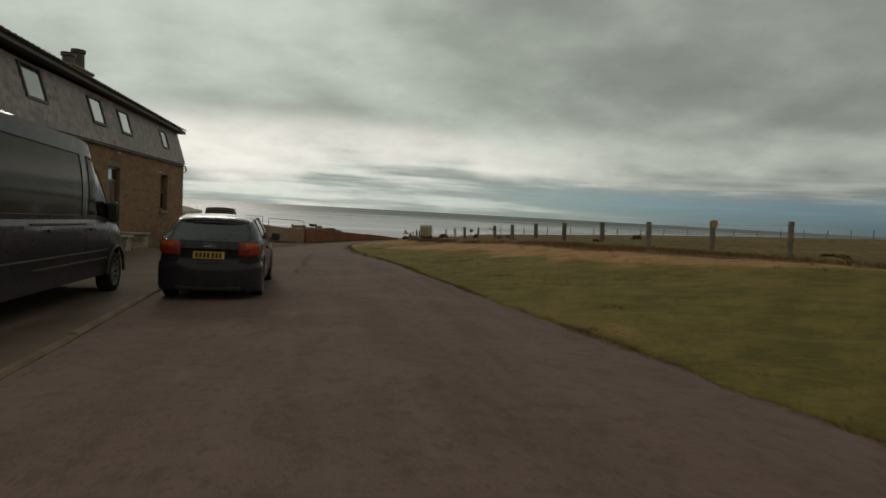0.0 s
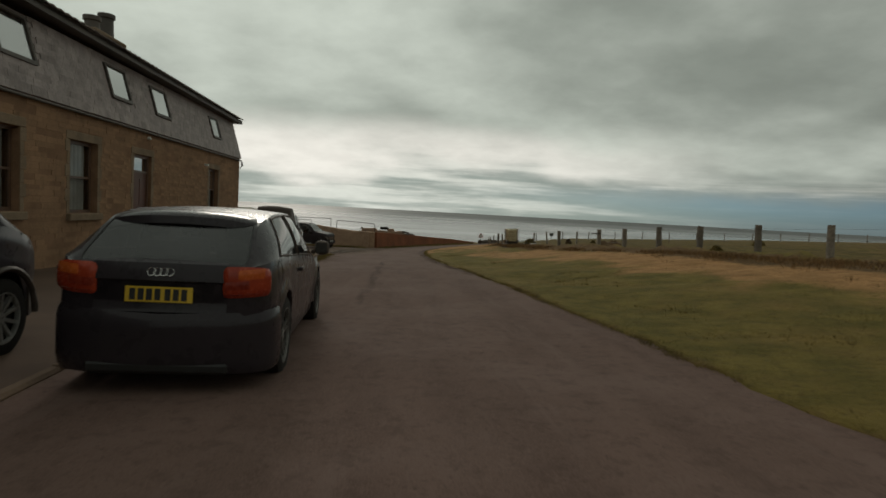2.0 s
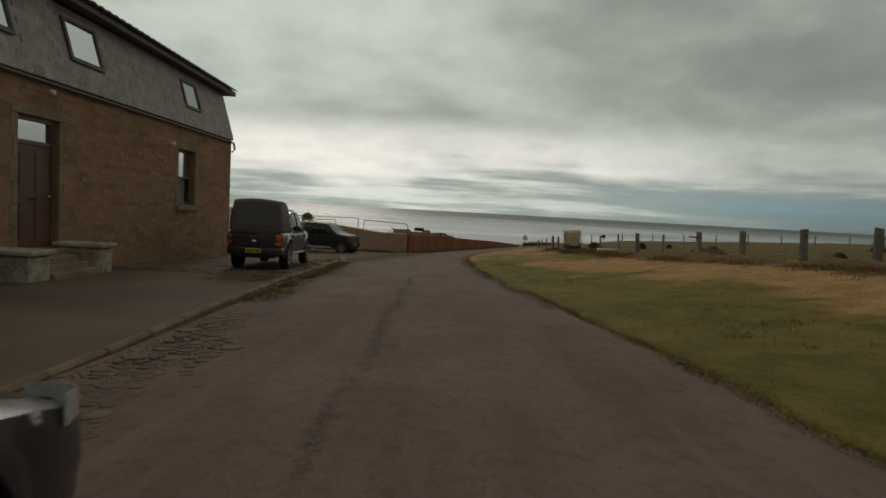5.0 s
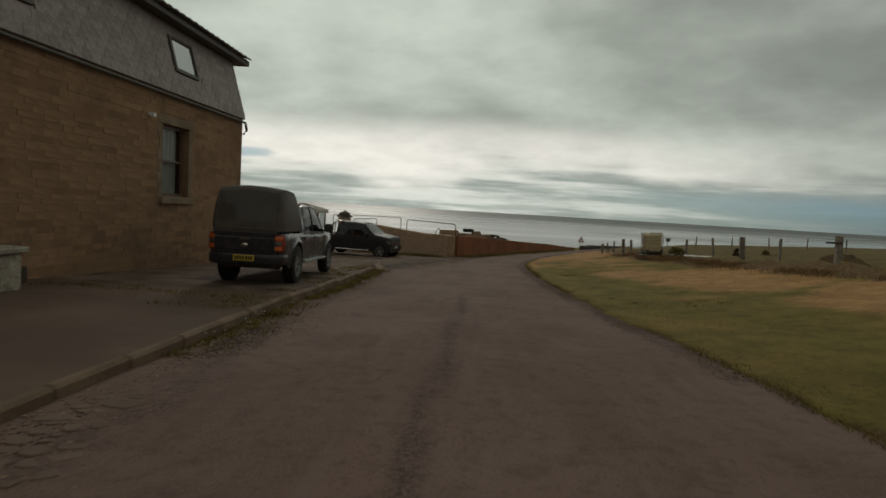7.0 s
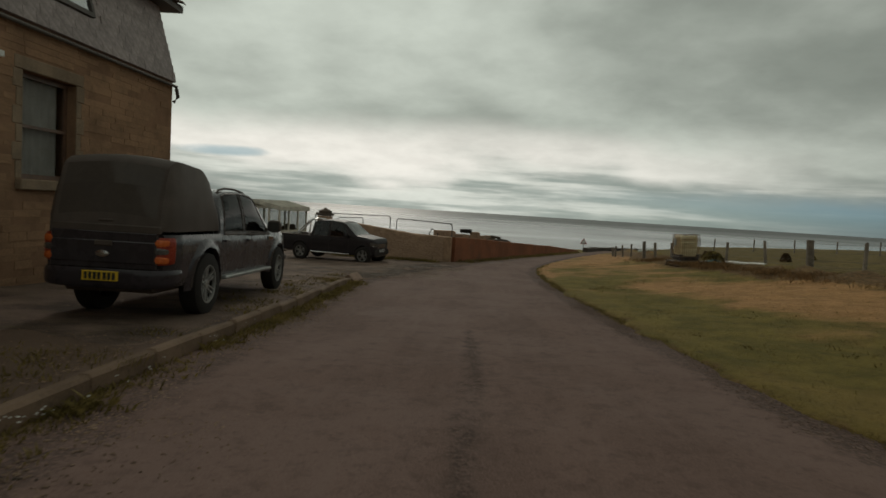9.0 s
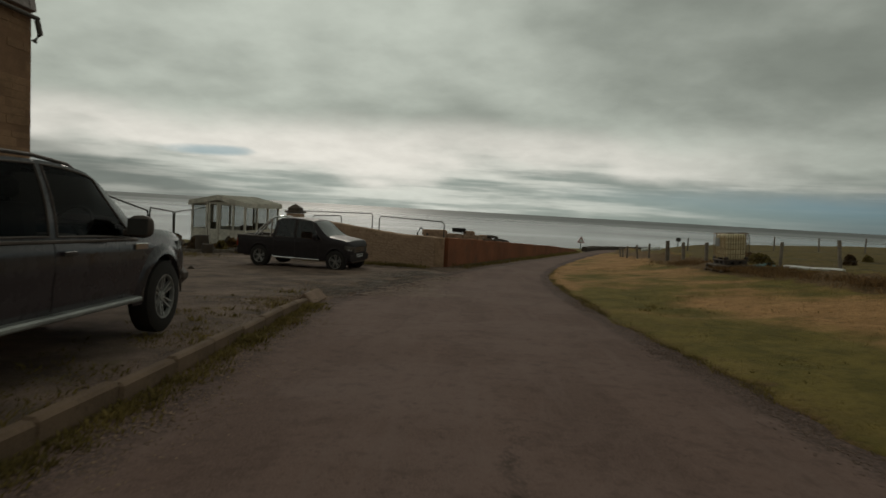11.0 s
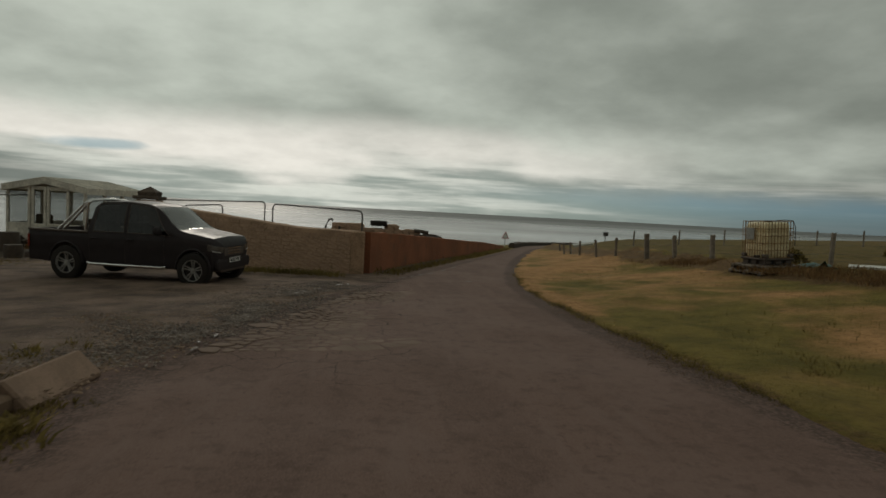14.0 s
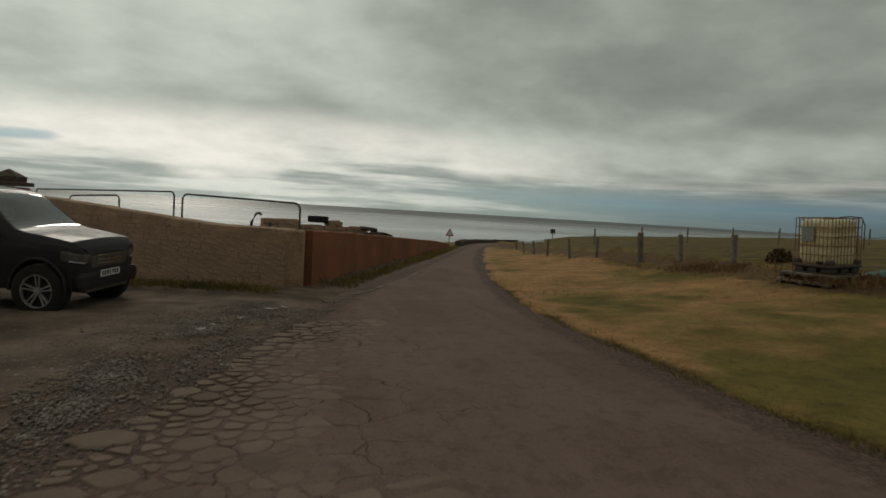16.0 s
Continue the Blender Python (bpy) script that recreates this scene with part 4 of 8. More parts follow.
    while z < 3.2:
        h = min(rng.uniform(0.08, 0.15), 3.26 - z)
        if h < 0.08:
            break
        y = START
        while y < CORNER:
            ln = rng.uniform(0.25, 0.80)
            e = min(y + ln, CORNER)
            if e - y > 0.1 and z + h > paved(FRONT, y) - 0.1:
                pieces = [(y, e)]
                for a, b, c, d in LOWER:
                    if z + h > c - 0.12 and z < d + 0.16:
                        pieces = [q for p in pieces for q in ((p[0], min(p[1], a - 0.14)), (max(p[0], b + 0.14), p[1])) if q[1] - q[0] > 0.05] if any(p[1] > a - 0.14 and p[0] < b + 0.14 for p in pieces) else pieces
                for p, q in pieces:
                    m = Matrix.Translation((FRONT + rng.uniform(-0.009, 0.004), (p + q) / 2, z + h / 2)) @ Matrix.Diagonal((0.06, q - p - 0.006, h - 0.005, 1))
                    (singles if 20.5 < p and q < 31 and 0.2 < z < 2.4 and len(singles) < 300 else rest).append(m)
            y = e
        z += h
    holder = part("stone", unit_block(0.025), "sandstone", house)
    for i, m in enumerate(singles):
        o = holder if i == 0 else new("stone", holder.data)
        o.parent = house
        o.matrix_local = base @ m
    joined = joined_blocks("stone_facing", rest, "sandstone_rest", house, "coursed brown sandstone blocks", 0.025)
    joined.matrix_parent_inverse = base
    return house


build_house()


# ---- vehicles ----
def curve(v, table):
    """A smooth line through the table's points that never overshoots them."""
    n = len(table)
    if v <= table[0][0]:
        return table[0][1]
    if v >= table[-1][0]:
        return table[-1][1]
    i = max(k for k in range(n - 1) if table[k][0] <= v)

    def slope(k):
        if k <= 0 or k >= n - 1:
            return 0.0 if n < 3 else ((table[1][1] - table[0][1]) / (table[1][0] - table[0][0]) if k <= 0 else (table[-1][1] - table[-2][1]) / (table[-1][0] - table[-2][0]))
        d0 = (table[k][1] - table[k - 1][1]) / (table[k][0] - table[k - 1][0])
        d1 = (table[k + 1][1] - table[k][1]) / (table[k + 1][0] - table[k][0])
        return 0.0 if d0 * d1 <= 0 else 2 * d0 * d1 / (d0 + d1)

    (x0, y0), (x1, y1) = table[i], table[i + 1]
    w = x1 - x0
    t = (v - x0) / w
    return (1 + 2 * t) * (1 - t) ** 2 * y0 + t * (1 - t) ** 2 * w * slope(i) + t * t * (3 - 2 * t) * y1 + t * t * (t - 1) * w * slope(i + 1)


class Shell:
    """The skin of a motor vehicle: rear at y = 0, front at y = length, on the ground z = 0."""

    def __init__(self, half, belt, top, width_top, sill, wheels, crown=0.03, bulge=0.02):
        self.h, self.b, self.t, self.w = half, belt, top, width_top
        self.sill, self.wheels, self.crown, self.bulge = sill, wheels, crown, bulge

    def bottom(self, y):
        z = self.sill
        for c, r, arch in self.wheels:
            if abs(y - c) < arch:
                z = max(z, r + math.sqrt(arch * arch - (y - c) ** 2))
        return z

    def low(self, y, f):
        h, zb, zt = curve(y, self.h), self.bottom(y), curve(y, self.b)
        z = zb + (zt - zb) * f
        g = (z - self.sill) / max(0.05, zt - self.sill)
        x = h * float(np.interp(g, [0, 0.18, 0.34, 0.62, 0.68, 0.88, 1.0], [0.945, 0.975, 0.972, 1.0, 0.993, 0.99, 0.965]))
        return Vector((x, y, z))

    def high(self, y, f):
        a = self.low(y, 1.0)
        b = Vector((curve(y, self.w), y, curve(y, self.t) - self.crown))
        p = a.lerp(b, f)
        p.x += self.bulge * math.sin(math.pi * f) * min(1.0, max(0.0, (b.z - a.z) / 0.3))
        return p

    def top(self, y, f):
        return Vector((curve(y, self.w) * f, y, curve(y, self.t) - self.crown * f * f))

    def stations(self, a, b, step=0.07):
        ys = {a, b}
        n = max(1, int((b - a) / step))
        ys |= {a + (b - a) * i / n for i in range(n + 1)}
        for c, _, arch in self.wheels:
            ys |= {v for v in (c + arch * math.sin(math.radians(t)) for t in range(-90, 91, 9)) if a < v < b}
        for tab in (self.t, self.b, self.w, self.h):
            ys |= {v for v, _ in tab if a < v < b}
        out = []
        for v in sorted(ys):
            if not out or v - out[-1] > 1e-4:
                out.append(v)
        return out


def mirror(rows, s):
    return [[(p[0] * s, p[1], p[2]) for p in row] for row in rows]


def low_rows(sh, a, b, f0=0.0, f1=1.0):
    return [[sh.low(y, f0 + (f1 - f0) * k / 10) for k in range(11)] for y in sh.stations(a, b)]


def high_rows(sh, l0, l1, u0, u1, f0=0.0, f1=1.0, out=0.0, nu=10, nf=7):
    rows = []
    for i in range(nu + 1):
        row = []
        for k in range(nf + 1):
            f = f0 + (f1 - f0) * k / nf
            a, b = l0 + (u0 - l0) * f, l1 + (u1 - l1) * f
            p = sh.high(a + (b - a) * i / nu, f)
            p.x += out
            row.append(p)
        rows.append(row)
    return rows


def top_rows(sh, a, b, f0=-1.0, f1=1.0, n=12):
    return [[sh.top(y, f0 + (f1 - f0) * k / n) for k in range(n + 1)] for y in sh.stations(a, b, 0.06)]


def wheel_set(parent, spots, r, width, spokes, rim_material, rim=0.70, twin=True):
    """Four wheels on shared meshes: tyre, and a spoked rim in it."""
    bm = bmesh.new()
    w = width / 2
    lathe(bm, [(-w, r * rim), (-w * 1.02, r * 0.90), (-w * 0.82, r * 0.985), (-w * 0.3, r), (w * 0.3, r), (w * 0.82, r * 0.985), (w * 1.02, r * 0.90), (w, r * rim), (w * 0.6, r * rim * 0.97), (-w * 0.6, r * rim * 0.97), (-w, r * rim)], 36)
    tyre = part("wheel", bm, "rubber", parent, smooth=40)
    bm = bmesh.new()
    q = r * rim
    lathe(bm, [(w * 0.55, q * 0.99), (w * 0.98, q * 0.99), (w * 0.98, q * 0.94), (w * 0.70, q * 0.92), (w * 0.55, q * 0.94)], 36)
    lathe(bm, [(w * 0.55, 0.0005), (w * 0.80, q * 0.05), (w * 0.78, q * 0.20), (w * 0.5, q * 0.22)], 20)
    for i in range(spokes):
        for off in ((-0.10, 0.10) if twin else (0.0,)):
            m = Matrix.Rotation(2 * math.pi * i / spokes, 4, "X")
            t = 0.038 if twin else 0.07
            pts = [(w * 0.62, off * q * 0.6 - t * q, q * 0.15), (w * 0.62, off * q * 0.6 + t * q, q * 0.15), (w * 0.84, off * q * 1.45 + t * q, q * 0.93), (w * 0.84, off * q * 1.45 - t * q, q * 0.93)]
            a = [bm.verts.new(m @ Vector(p)) for p in pts]
            b = [bm.verts.new(m @ Vector((p[0] - 0.035, p[1], p[2]))) for p in pts]
            bm.faces.new(a), bm.faces.new(b[::-1])
            for k in range(4):
                bm.faces.new((a[k], b[k], b[(k + 1) % 4], a[(k + 1) % 4]))
    hub = part("rim", bm, rim_material, tyre, smooth=35)
    # black disc behind the spokes stands in for the shade inside the wheel
    bm = bmesh.new()
    lathe(bm, [(w * 0.30, 0.001), (w * 0.30, q * 0.96)], 24)
    disc = part("brake_disc", bm, "ink", tyre)
    for i, (x, y) in enumerate(spots):
        m = Matrix.Translation((x, y, r)) @ (Matrix.Rotation(math.pi, 4, "Z") if x < 0 else Matrix())
        if i == 0:
            tyre.matrix_local = m
        else:
            o = again(tyre, m, parent)
            again(hub, Matrix(), o), again(disc, Matrix(), o)


def number_plate(parent, m, material, width=0.52, bars=7):
    """A plate with plain dark bars for its characters."""
    bm = bmesh.new()
    bevel_box(bm, -width / 2, width / 2, -0.012, 0.0, -0.052, 0.052, 0.004, m)
    p = part("number_plate", bm, material, parent)
    step = width * 0.86 / bars
    for i in range(bars):
        x = -width * 0.43 + i * step + (0.012 if i > 3 else 0.0)
        bm = bmesh.new()
        box(bm, x, x + step * 0.70, -0.0145, -0.0125, -0.038, 0.038, m)
        part("plate_bar", bm, "ink", p)


def seats(parent, spots, z, scale=1.0):
    bm = bmesh.new()
    bevel_box(bm, -0.24, 0.24, -0.05, 0.48, 0.0, 0.16, 0.05)
    m = Matrix.Translation((0, 0, 0.1)) @ Matrix.Rotation(radians(12), 4, "X")
    bevel_box(bm, -0.24, 0.24, -0.10, 0.04, 0.0, 0.58, 0.05, m)
    bevel_box(bm, -0.13, 0.13, -0.08, 0.02, 0.62, 0.80, 0.04, m)
    s = part("seat", bm, "cabin", parent, smooth=40)
    for i, (x, y) in enumerate(spots):
        m = Matrix.Translation((x, y, z)) @ Matrix.Diagonal((scale, scale, scale, 1))
        if i == 0:
            s.matrix_local = m
        else:
            again(s, m, parent)


def steering(parent, at, r=0.18):
    bm = bmesh.new()
    m = Matrix.Translation(at) @ Matrix.Rotation(radians(-25), 4, "X")
    pts = [m @ Vector((r * math.cos(t), 0, r * math.sin(t))) for t in (2 * math.pi * k / 20 for k in range(21))]
    tube(bm, pts, 0.016, 6)
    tube(bm, [m @ Vector((-r, 0, 0)), m @ Vector((r, 0, 0))], 0.018, 6)
    tube(bm, [m @ Vector((0, 0, 0)), m @ Vector((0, 0.3, -0.1))], 0.03, 6)
    part("steering_wheel", bm, "cabin", parent, smooth=40)


def blob(bm, c, r, power=3.2, nu=20, nv=12):
    """A box with well-rounded sides."""
    rows = []
    for j in range(nv + 1):
        w = math.pi * (j / nv - 0.5)
        row = []
        for i in range(nu):
            t = 2 * math.pi * i / nu
            d = Vector((math.cos(w) * math.cos(t), math.cos(w) * math.sin(t), math.sin(w)))
            k = (abs(d.x) ** power + abs(d.y) ** power + abs(d.z) ** power) ** (-1 / power)
            row.append((c[0] + d.x * k * r[0], c[1] + d.y * k * r[1], c[2] + d.z * k * r[2]))
        rows.append(row + row[:1])
    sheet(bm, rows)
    bmesh.ops.remove_doubles(bm, verts=bm.verts, dist=0.0004)


def door_mirror(parent, at, side, paint, s=1.0):
    bm = bmesh.new()
    x, y, z = at
    bevel_box(bm, x, x + side * 0.05, y - 0.02, y + 0.05, z, z + 0.05 * s, 0.01) if side > 0 else bevel_box(bm, x - 0.05, x, y - 0.02, y + 0.05, z, z + 0.05 * s, 0.01)
    x0, x1 = sorted((x + side * 0.04, x + side * 0.22 * s))
    blob(bm, ((x0 + x1) / 2, y + 0.015, z + 0.07 * s), ((x1 - x0) / 2, 0.065, 0.08 * s), 2.8)
    p = part("door_mirror", bm, paint, parent, smooth=50)
    bm = bmesh.new()
    box(bm, x0 + 0.025, x1 - 0.025, y - 0.056, y - 0.049, z + 0.015, z + 0.125 * s)
    part("mirror_glass", bm, "mirror_dark", p)


def skin(parent, sh, length, paint, lows, highs, tops, glass="glass_car", cap_rear=True, cap_front=True, doors=(), rear_start=0.0, pane_span=(0.06, 0.95)):
    """Body, doors and panes. lows: y stretches of fixed side panels; highs: (kind, l0, l1, u0, u1); tops: (kind, y0, y1)."""
    bm = bmesh.new()
    for s in (1, -1):
        for a, b in lows:
            sheet(bm, mirror(low_rows(sh, a, b), s))
        for kind, l0, l1, u0, u1 in highs:
            if kind == "body":
                sheet(bm, mirror(high_rows(sh, l0, l1, u0, u1), s))
            else:
                sheet(bm, mirror(high_rows(sh, l0, l1, u0, u1, 0.0, pane_span[0]), s))
                sheet(bm, mirror(high_rows(sh, l0, l1, u0, u1, pane_span[1], 1.0), s))
    for kind, a, b in tops:
        if kind == "body":
            sheet(bm, top_rows(sh, a, b))
        else:
            sheet(bm, top_rows(sh, a, b, -1.0, -0.93, 2)), sheet(bm, top_rows(sh, a, b, 0.93, 1.0, 2))
    for y, use in ((rear_start, cap_rear), (length, cap_front)):
        if use:
            ring = [sh.low(y, k / 10) for k in range(11)] + [sh.high(y, k / 4) for k in range(1, 5)] + [sh.top(y, 1 - k / 6) for k in range(1, 7)]
            sheet(bm, [[(-p.x, p.y, p.z), (-p.x * 0.5, p.y, p.z), (p.x * 0.5, p.y, p.z), (p.x, p.y, p.z)] for p in ring])
    bmesh.ops.remove_doubles(bm, verts=bm.verts, dist=0.0005)
    part("body", bm, paint, parent, smooth=42)
    for a, b in doors:
        for s in (1, -1):
            bm = bmesh.new()
            sheet(bm, mirror(low_rows(sh, a + 0.006, b - 0.006), s))
            d = part("door", bm, paint, parent, smooth=32)
            p = sh.low(a + 0.16, 0.84)
            bm = bmesh.new()
            x0, x1 = sorted((s * p.x, s * (p.x + 0.035)))
            bevel_box(bm, x0, x1, p.y - 0.09, p.y + 0.09, p.z - 0.018, p.z + 0.018, 0.008)
            part("door_handle", bm, paint, d)
    for kind, l0, l1, u0, u1 in highs:
        if kind != "body":
            for s in (1, -1):
                bm = bmesh.new()
                sheet(bm, mirror(high_rows(sh, l0, l1, u0, u1, *pane_span), s))
                pane = part("side_window", bm, kind, parent, smooth=60)
                pane.visible_shadow = False
                edge = high_rows(sh, l0, l1, u0, u1, *pane_span, 0.003)
                loop = [r[0] for r in edge] + edge[-1][1:] + [r[-1] for r in reversed(edge[:-1])] + edge[0][-2::-1]
                bm = bmesh.new()
                tube(bm, [(p.x * s, p.y, p.z) for p in loop], 0.009, 5)
                part("window_seal", bm, "trim_black", pane)
    for kind, a, b in tops:
        if kind != "body":
            bm = bmesh.new()
            sheet(bm, top_rows(sh, a, b, -0.93, 0.93))
            part("windscreen" if a > length / 2 else "rear_window", bm, kind, parent, smooth=60).visible_shadow = False


def underbody(parent, half, length, z0, z1, start=0.1):
    bm = bmesh.new()
    bevel_box(bm, -half, half, start, length - 0.12, z0, z1, 0.03)
    part("underbody", bm, "trim_black", parent)


def curve_panel(bm, plan, z0, z1, thick=0.015, s=1):
    """A bent plate that stands along plan points (x, y), with z0, z1 as pairs for its two ends."""
    n = len(plan)
    outer, inner = [], []
    for i, (x, y) in enumerate(plan):
        f = i / (n - 1)
        lo, hi = z0[0] + (z0[1] - z0[0]) * f, z1[0] + (z1[1] - z1[0]) * f
        a, b = plan[max(0, i - 1)], plan[min(n - 1, i + 1)]
        d = Vector((b[1] - a[1], -(b[0] - a[0]), 0)).normalized()
        o = Vector((x, y, 0)) + d * thick
        outer.append([(o.x * s, o.y, lo), (o.x * s, o.y, hi)])
        inner.append([(x * s, y, lo), (x * s, y, hi)])
    a, b = sheet(bm, outer), sheet(bm, inner)
    for k in (0, 1):
        for i in range(n - 1):
            bm.faces.new((a[i][k], a[i + 1][k], b[i + 1][k], b[i][k]))
    for i in (0, n - 1):
        bm.faces.new((a[i][0], a[i][1], b[i][1], b[i][0]))


def bent_lens(bm, plan, lo, hi, thick=0.02, s=1, corner=0.03, nz=7):
    """A lens with rounded corners and a swollen face that wraps along plan points (x, y); lo, hi give heights by the fraction of its run."""
    pts = [Vector((x, y, 0)) for x, y in plan]
    run = [0.0]
    for a, b in zip(pts, pts[1:]):
        run.append(run[-1] + (b - a).length)
    ln, n, outer, inner = run[-1], 26, [], []
    for i in range(n + 1):
        d = ln * (0.5 - 0.5 * math.cos(math.pi * i / n))
        k = max(j for j in range(len(run) - 1) if run[j] <= d + 1e-9)
        p = pts[k].lerp(pts[k + 1], min(1.0, (d - run[k]) / (run[k + 1] - run[k])))
        a, b = pts[max(0, k - 1)], pts[min(len(pts) - 1, k + 2)]
        t = (b - a).normalized()
        nrm = Vector((t.y, -t.x, 0))
        e = min(d, ln - d)
        cut = corner * (1 - math.sqrt(max(0.0, 1 - (1 - min(e, corner) / corner) ** 2)))
        z0, z1 = lo(d / ln) + cut, hi(d / ln) - cut
        row = []
        for j in range(nz + 1):
            g = 2 * j / nz - 1
            q = p + nrm * thick * (1 - g ** 6) * min(1.0, 0.2 + e / corner)
            row.append((q.x * s, q.y, z0 + (z1 - z0) * j / nz))
        outer.append(row)
        inner.append([(p.x * s, p.y, z0), (p.x * s, p.y, z1)])
    a, b = sheet(bm, outer), sheet(bm, inner)
    for i in range(n):
        bm.faces.new((a[i][0], a[i + 1][0], b[i + 1][0], b[i][0])), bm.faces.new((a[i][nz], a[i + 1][nz], b[i + 1][1], b[i][1]))


def arch_flare(parent, sh, c, r, arch, s, paint, out=0.02, wide=0.07):
    """The swollen lip of a wheel arch."""
    bm = bmesh.new()
    rows = []
    for i in range(25):
        t = radians(-4 + 188 * i / 24)
        row = []
        for g, o in ((-0.012, -0.03), (-0.010, out * 0.85), (0.0, out), (0.3, out * 0.85), (0.65, out * 0.4), (1.0, -0.004)):
            y, z = c + (arch + wide * g) * math.cos(t), r + (arch + wide * g) * math.sin(t)
            zb, zt = sh.bottom(y), curve(y, sh.b)
            x = sh.low(y, min(1.0, max(0.0, (z - zb) / max(0.02, zt - zb)))).x + o
            row.append((s * x, y, z))
        rows.append(row)
    sheet(bm, rows)
    part("wheel_arch", bm, paint, parent, smooth=60)


def build_hatchback():
    L = 4.42
    car = thing("hatchback_car", pose(-1.815, 9.77, ground(-1.7, 10.3) - 0.01, -1.6, 0, 2.4) @ Matrix.Diagonal((0.97, 1.05, 1.075, 1)), "black three-door hatchback car parked along the kerb", "car", "parked vehicles")
    wheels = [(0.70, 0.315, 0.36), (3.40, 0.315, 0.36)]
    half = [(0, 0.60), (0.03, 0.665), (0.08, 0.725), (0.16, 0.768), (0.30, 0.79), (0.6, 0.80), (3.4, 0.79), (3.9, 0.76), (4.2, 0.69), (4.35, 0.60), (L, 0.48)]
    sh = Shell(half=half,
               belt=[(0, 0.875), (0.05, 0.90), (0.20, 0.925), (0.45, 0.935), (1.0, 0.91), (2.2, 0.86), (3.05, 0.80), (3.6, 0.70), (4.1, 0.59), (L, 0.40)],
               top=[(0, 0.885), (0.04, 0.92), (0.24, 1.06), (0.47, 1.20), (0.60, 1.235), (1.2, 1.30), (1.7, 1.31), (2.2, 1.27), (2.40, 1.23), (3.12, 0.86), (3.5, 0.79), (4.0, 0.68), (4.3, 0.57), (L, 0.44)],
               width_top=[(0, 0.57), (0.04, 0.63), (0.24, 0.61), (0.47, 0.58), (0.60, 0.585), (1.2, 0.60), (1.9, 0.595), (2.40, 0.57), (3.12, 0.64), (3.6, 0.66), (4.1, 0.63), (L, 0.40)],
               sill=0.20, wheels=wheels, crown=0.03, bulge=0.028)
    skin(car, sh, L, "black_paint", lows=[(0, 1.42), (2.82, L)],
         highs=[("body", 0.0, 0.46, 0.0, 0.84), ("glass_car", 0.46, 1.46, 0.84, 1.36), ("body", 1.46, 1.54, 1.36, 1.44), ("glass_car", 1.54, 2.98, 1.44, 2.30), ("body", 2.98, 3.12, 2.30, 2.42), ("body", 3.12, L, 2.42, L)],
         tops=[("body", 0, 0.045), ("glass_rear", 0.045, 0.47), ("body", 0.47, 2.40), ("glass_car", 2.40, 3.10), ("body", 3.10, L)], doors=[(1.42, 2.82)])
    underbody(car, 0.53, L, 0.17, 0.52)
    # tailgate with a recess for the plate, and its handle lip
    bm = bmesh.new()
    rows = []
    for z, y in ((0.575, -0.015), (0.60, -0.004), (0.645, 0.0), (0.77, 0.0), (0.785, -0.022), (0.82, -0.020), (0.90, 0.004), (0.915, 0.03)):
        rows.append([(0.47 * k / 8, y, z) for k in range(-8, 9)])
    sheet(bm, rows)
    part("tailgate", bm, "black_paint", car, smooth=40)
    # rear bumper, with a lip, and lower diffuser
    bm = bmesh.new()
    plan = [(0.25, -0.030), (0.50, -0.015), (0.63, 0.02), (0.715, 0.07), (0.765, 0.14), (0.79, 0.24), (0.80, 0.33)]
    plan = [(-x, y) for x, y in reversed(plan)] + [(0.0, -0.033)] + plan
    bent_lens(bm, plan, lambda f: 0.17, lambda f: 0.565 + 0.08 * abs(f - 0.5), 0.028, 1, 0.02, 12)
    part("rear_bumper", bm, "black_paint", car, smooth=40)
    bm = bmesh.new()
    bevel_box(bm, -0.50, 0.50, -0.058, 0.05, 0.17, 0.25, 0.02)
    part("diffuser", bm, "ink", car)
    for s in (1, -1):
        for c, r, arch in wheels:
            arch_flare(car, sh, c, r, arch, s, "black_paint", 0.016, 0.115)
        plan = [(0.44, -0.012), (0.56, -0.010), (0.61, 0.002)] + [(curve(v, half) + 0.004, v) for v in (0.025, 0.045, 0.07, 0.10, 0.13)]
        bm = bmesh.new()
        bent_lens(bm, plan, lambda f: 0.680 + 0.020 * f, lambda f: 0.892 + 0.010 * f - 0.03 * f ** 4, 0.026, s, 0.04)
        lamp = part("tail_light", bm, "lamp_red", car, "glossy orange-red tail light", smooth=50)
        for name, mat, a, b, lo, hi in (("brake_lens", "lamp_dark", 0.03, 0.50, 0.735, 0.790), ("indicator_lens", "lamp_orange", 0.30, 0.78, 0.805, 0.872), ("reflector_strip", "lamp_dark", 0.03, 0.66, 0.703, 0.709)):
            run = [Vector((x, y, 0)) for x, y in plan]
            total = sum((q - p).length for p, q in zip(run, run[1:]))
            sub, d = [], 0.0
            for i in range(13):
                want = total * (a + (b - a) * i / 12)
                d, k = 0.0, 0
                while k < len(run) - 2 and d + (run[k + 1] - run[k]).length < want:
                    d += (run[k + 1] - run[k]).length
                    k += 1
                p = run[k].lerp(run[k + 1], (want - d) / (run[k + 1] - run[k]).length)
                t = (run[min(len(run) - 1, k + 2)] - run[max(0, k - 1)]).normalized()
                p += Vector((t.y, -t.x, 0)) * 0.0255
                sub.append((p.x, p.y))
            bm = bmesh.new()
            bent_lens(bm, sub, lambda f: lo + 0.012 * f, lambda f: hi + 0.016 * f, 0.004, s, min(0.012, (hi - lo) * 0.4), 3)
            part(name, bm, mat, lamp, smooth=50)
        bm = bmesh.new()
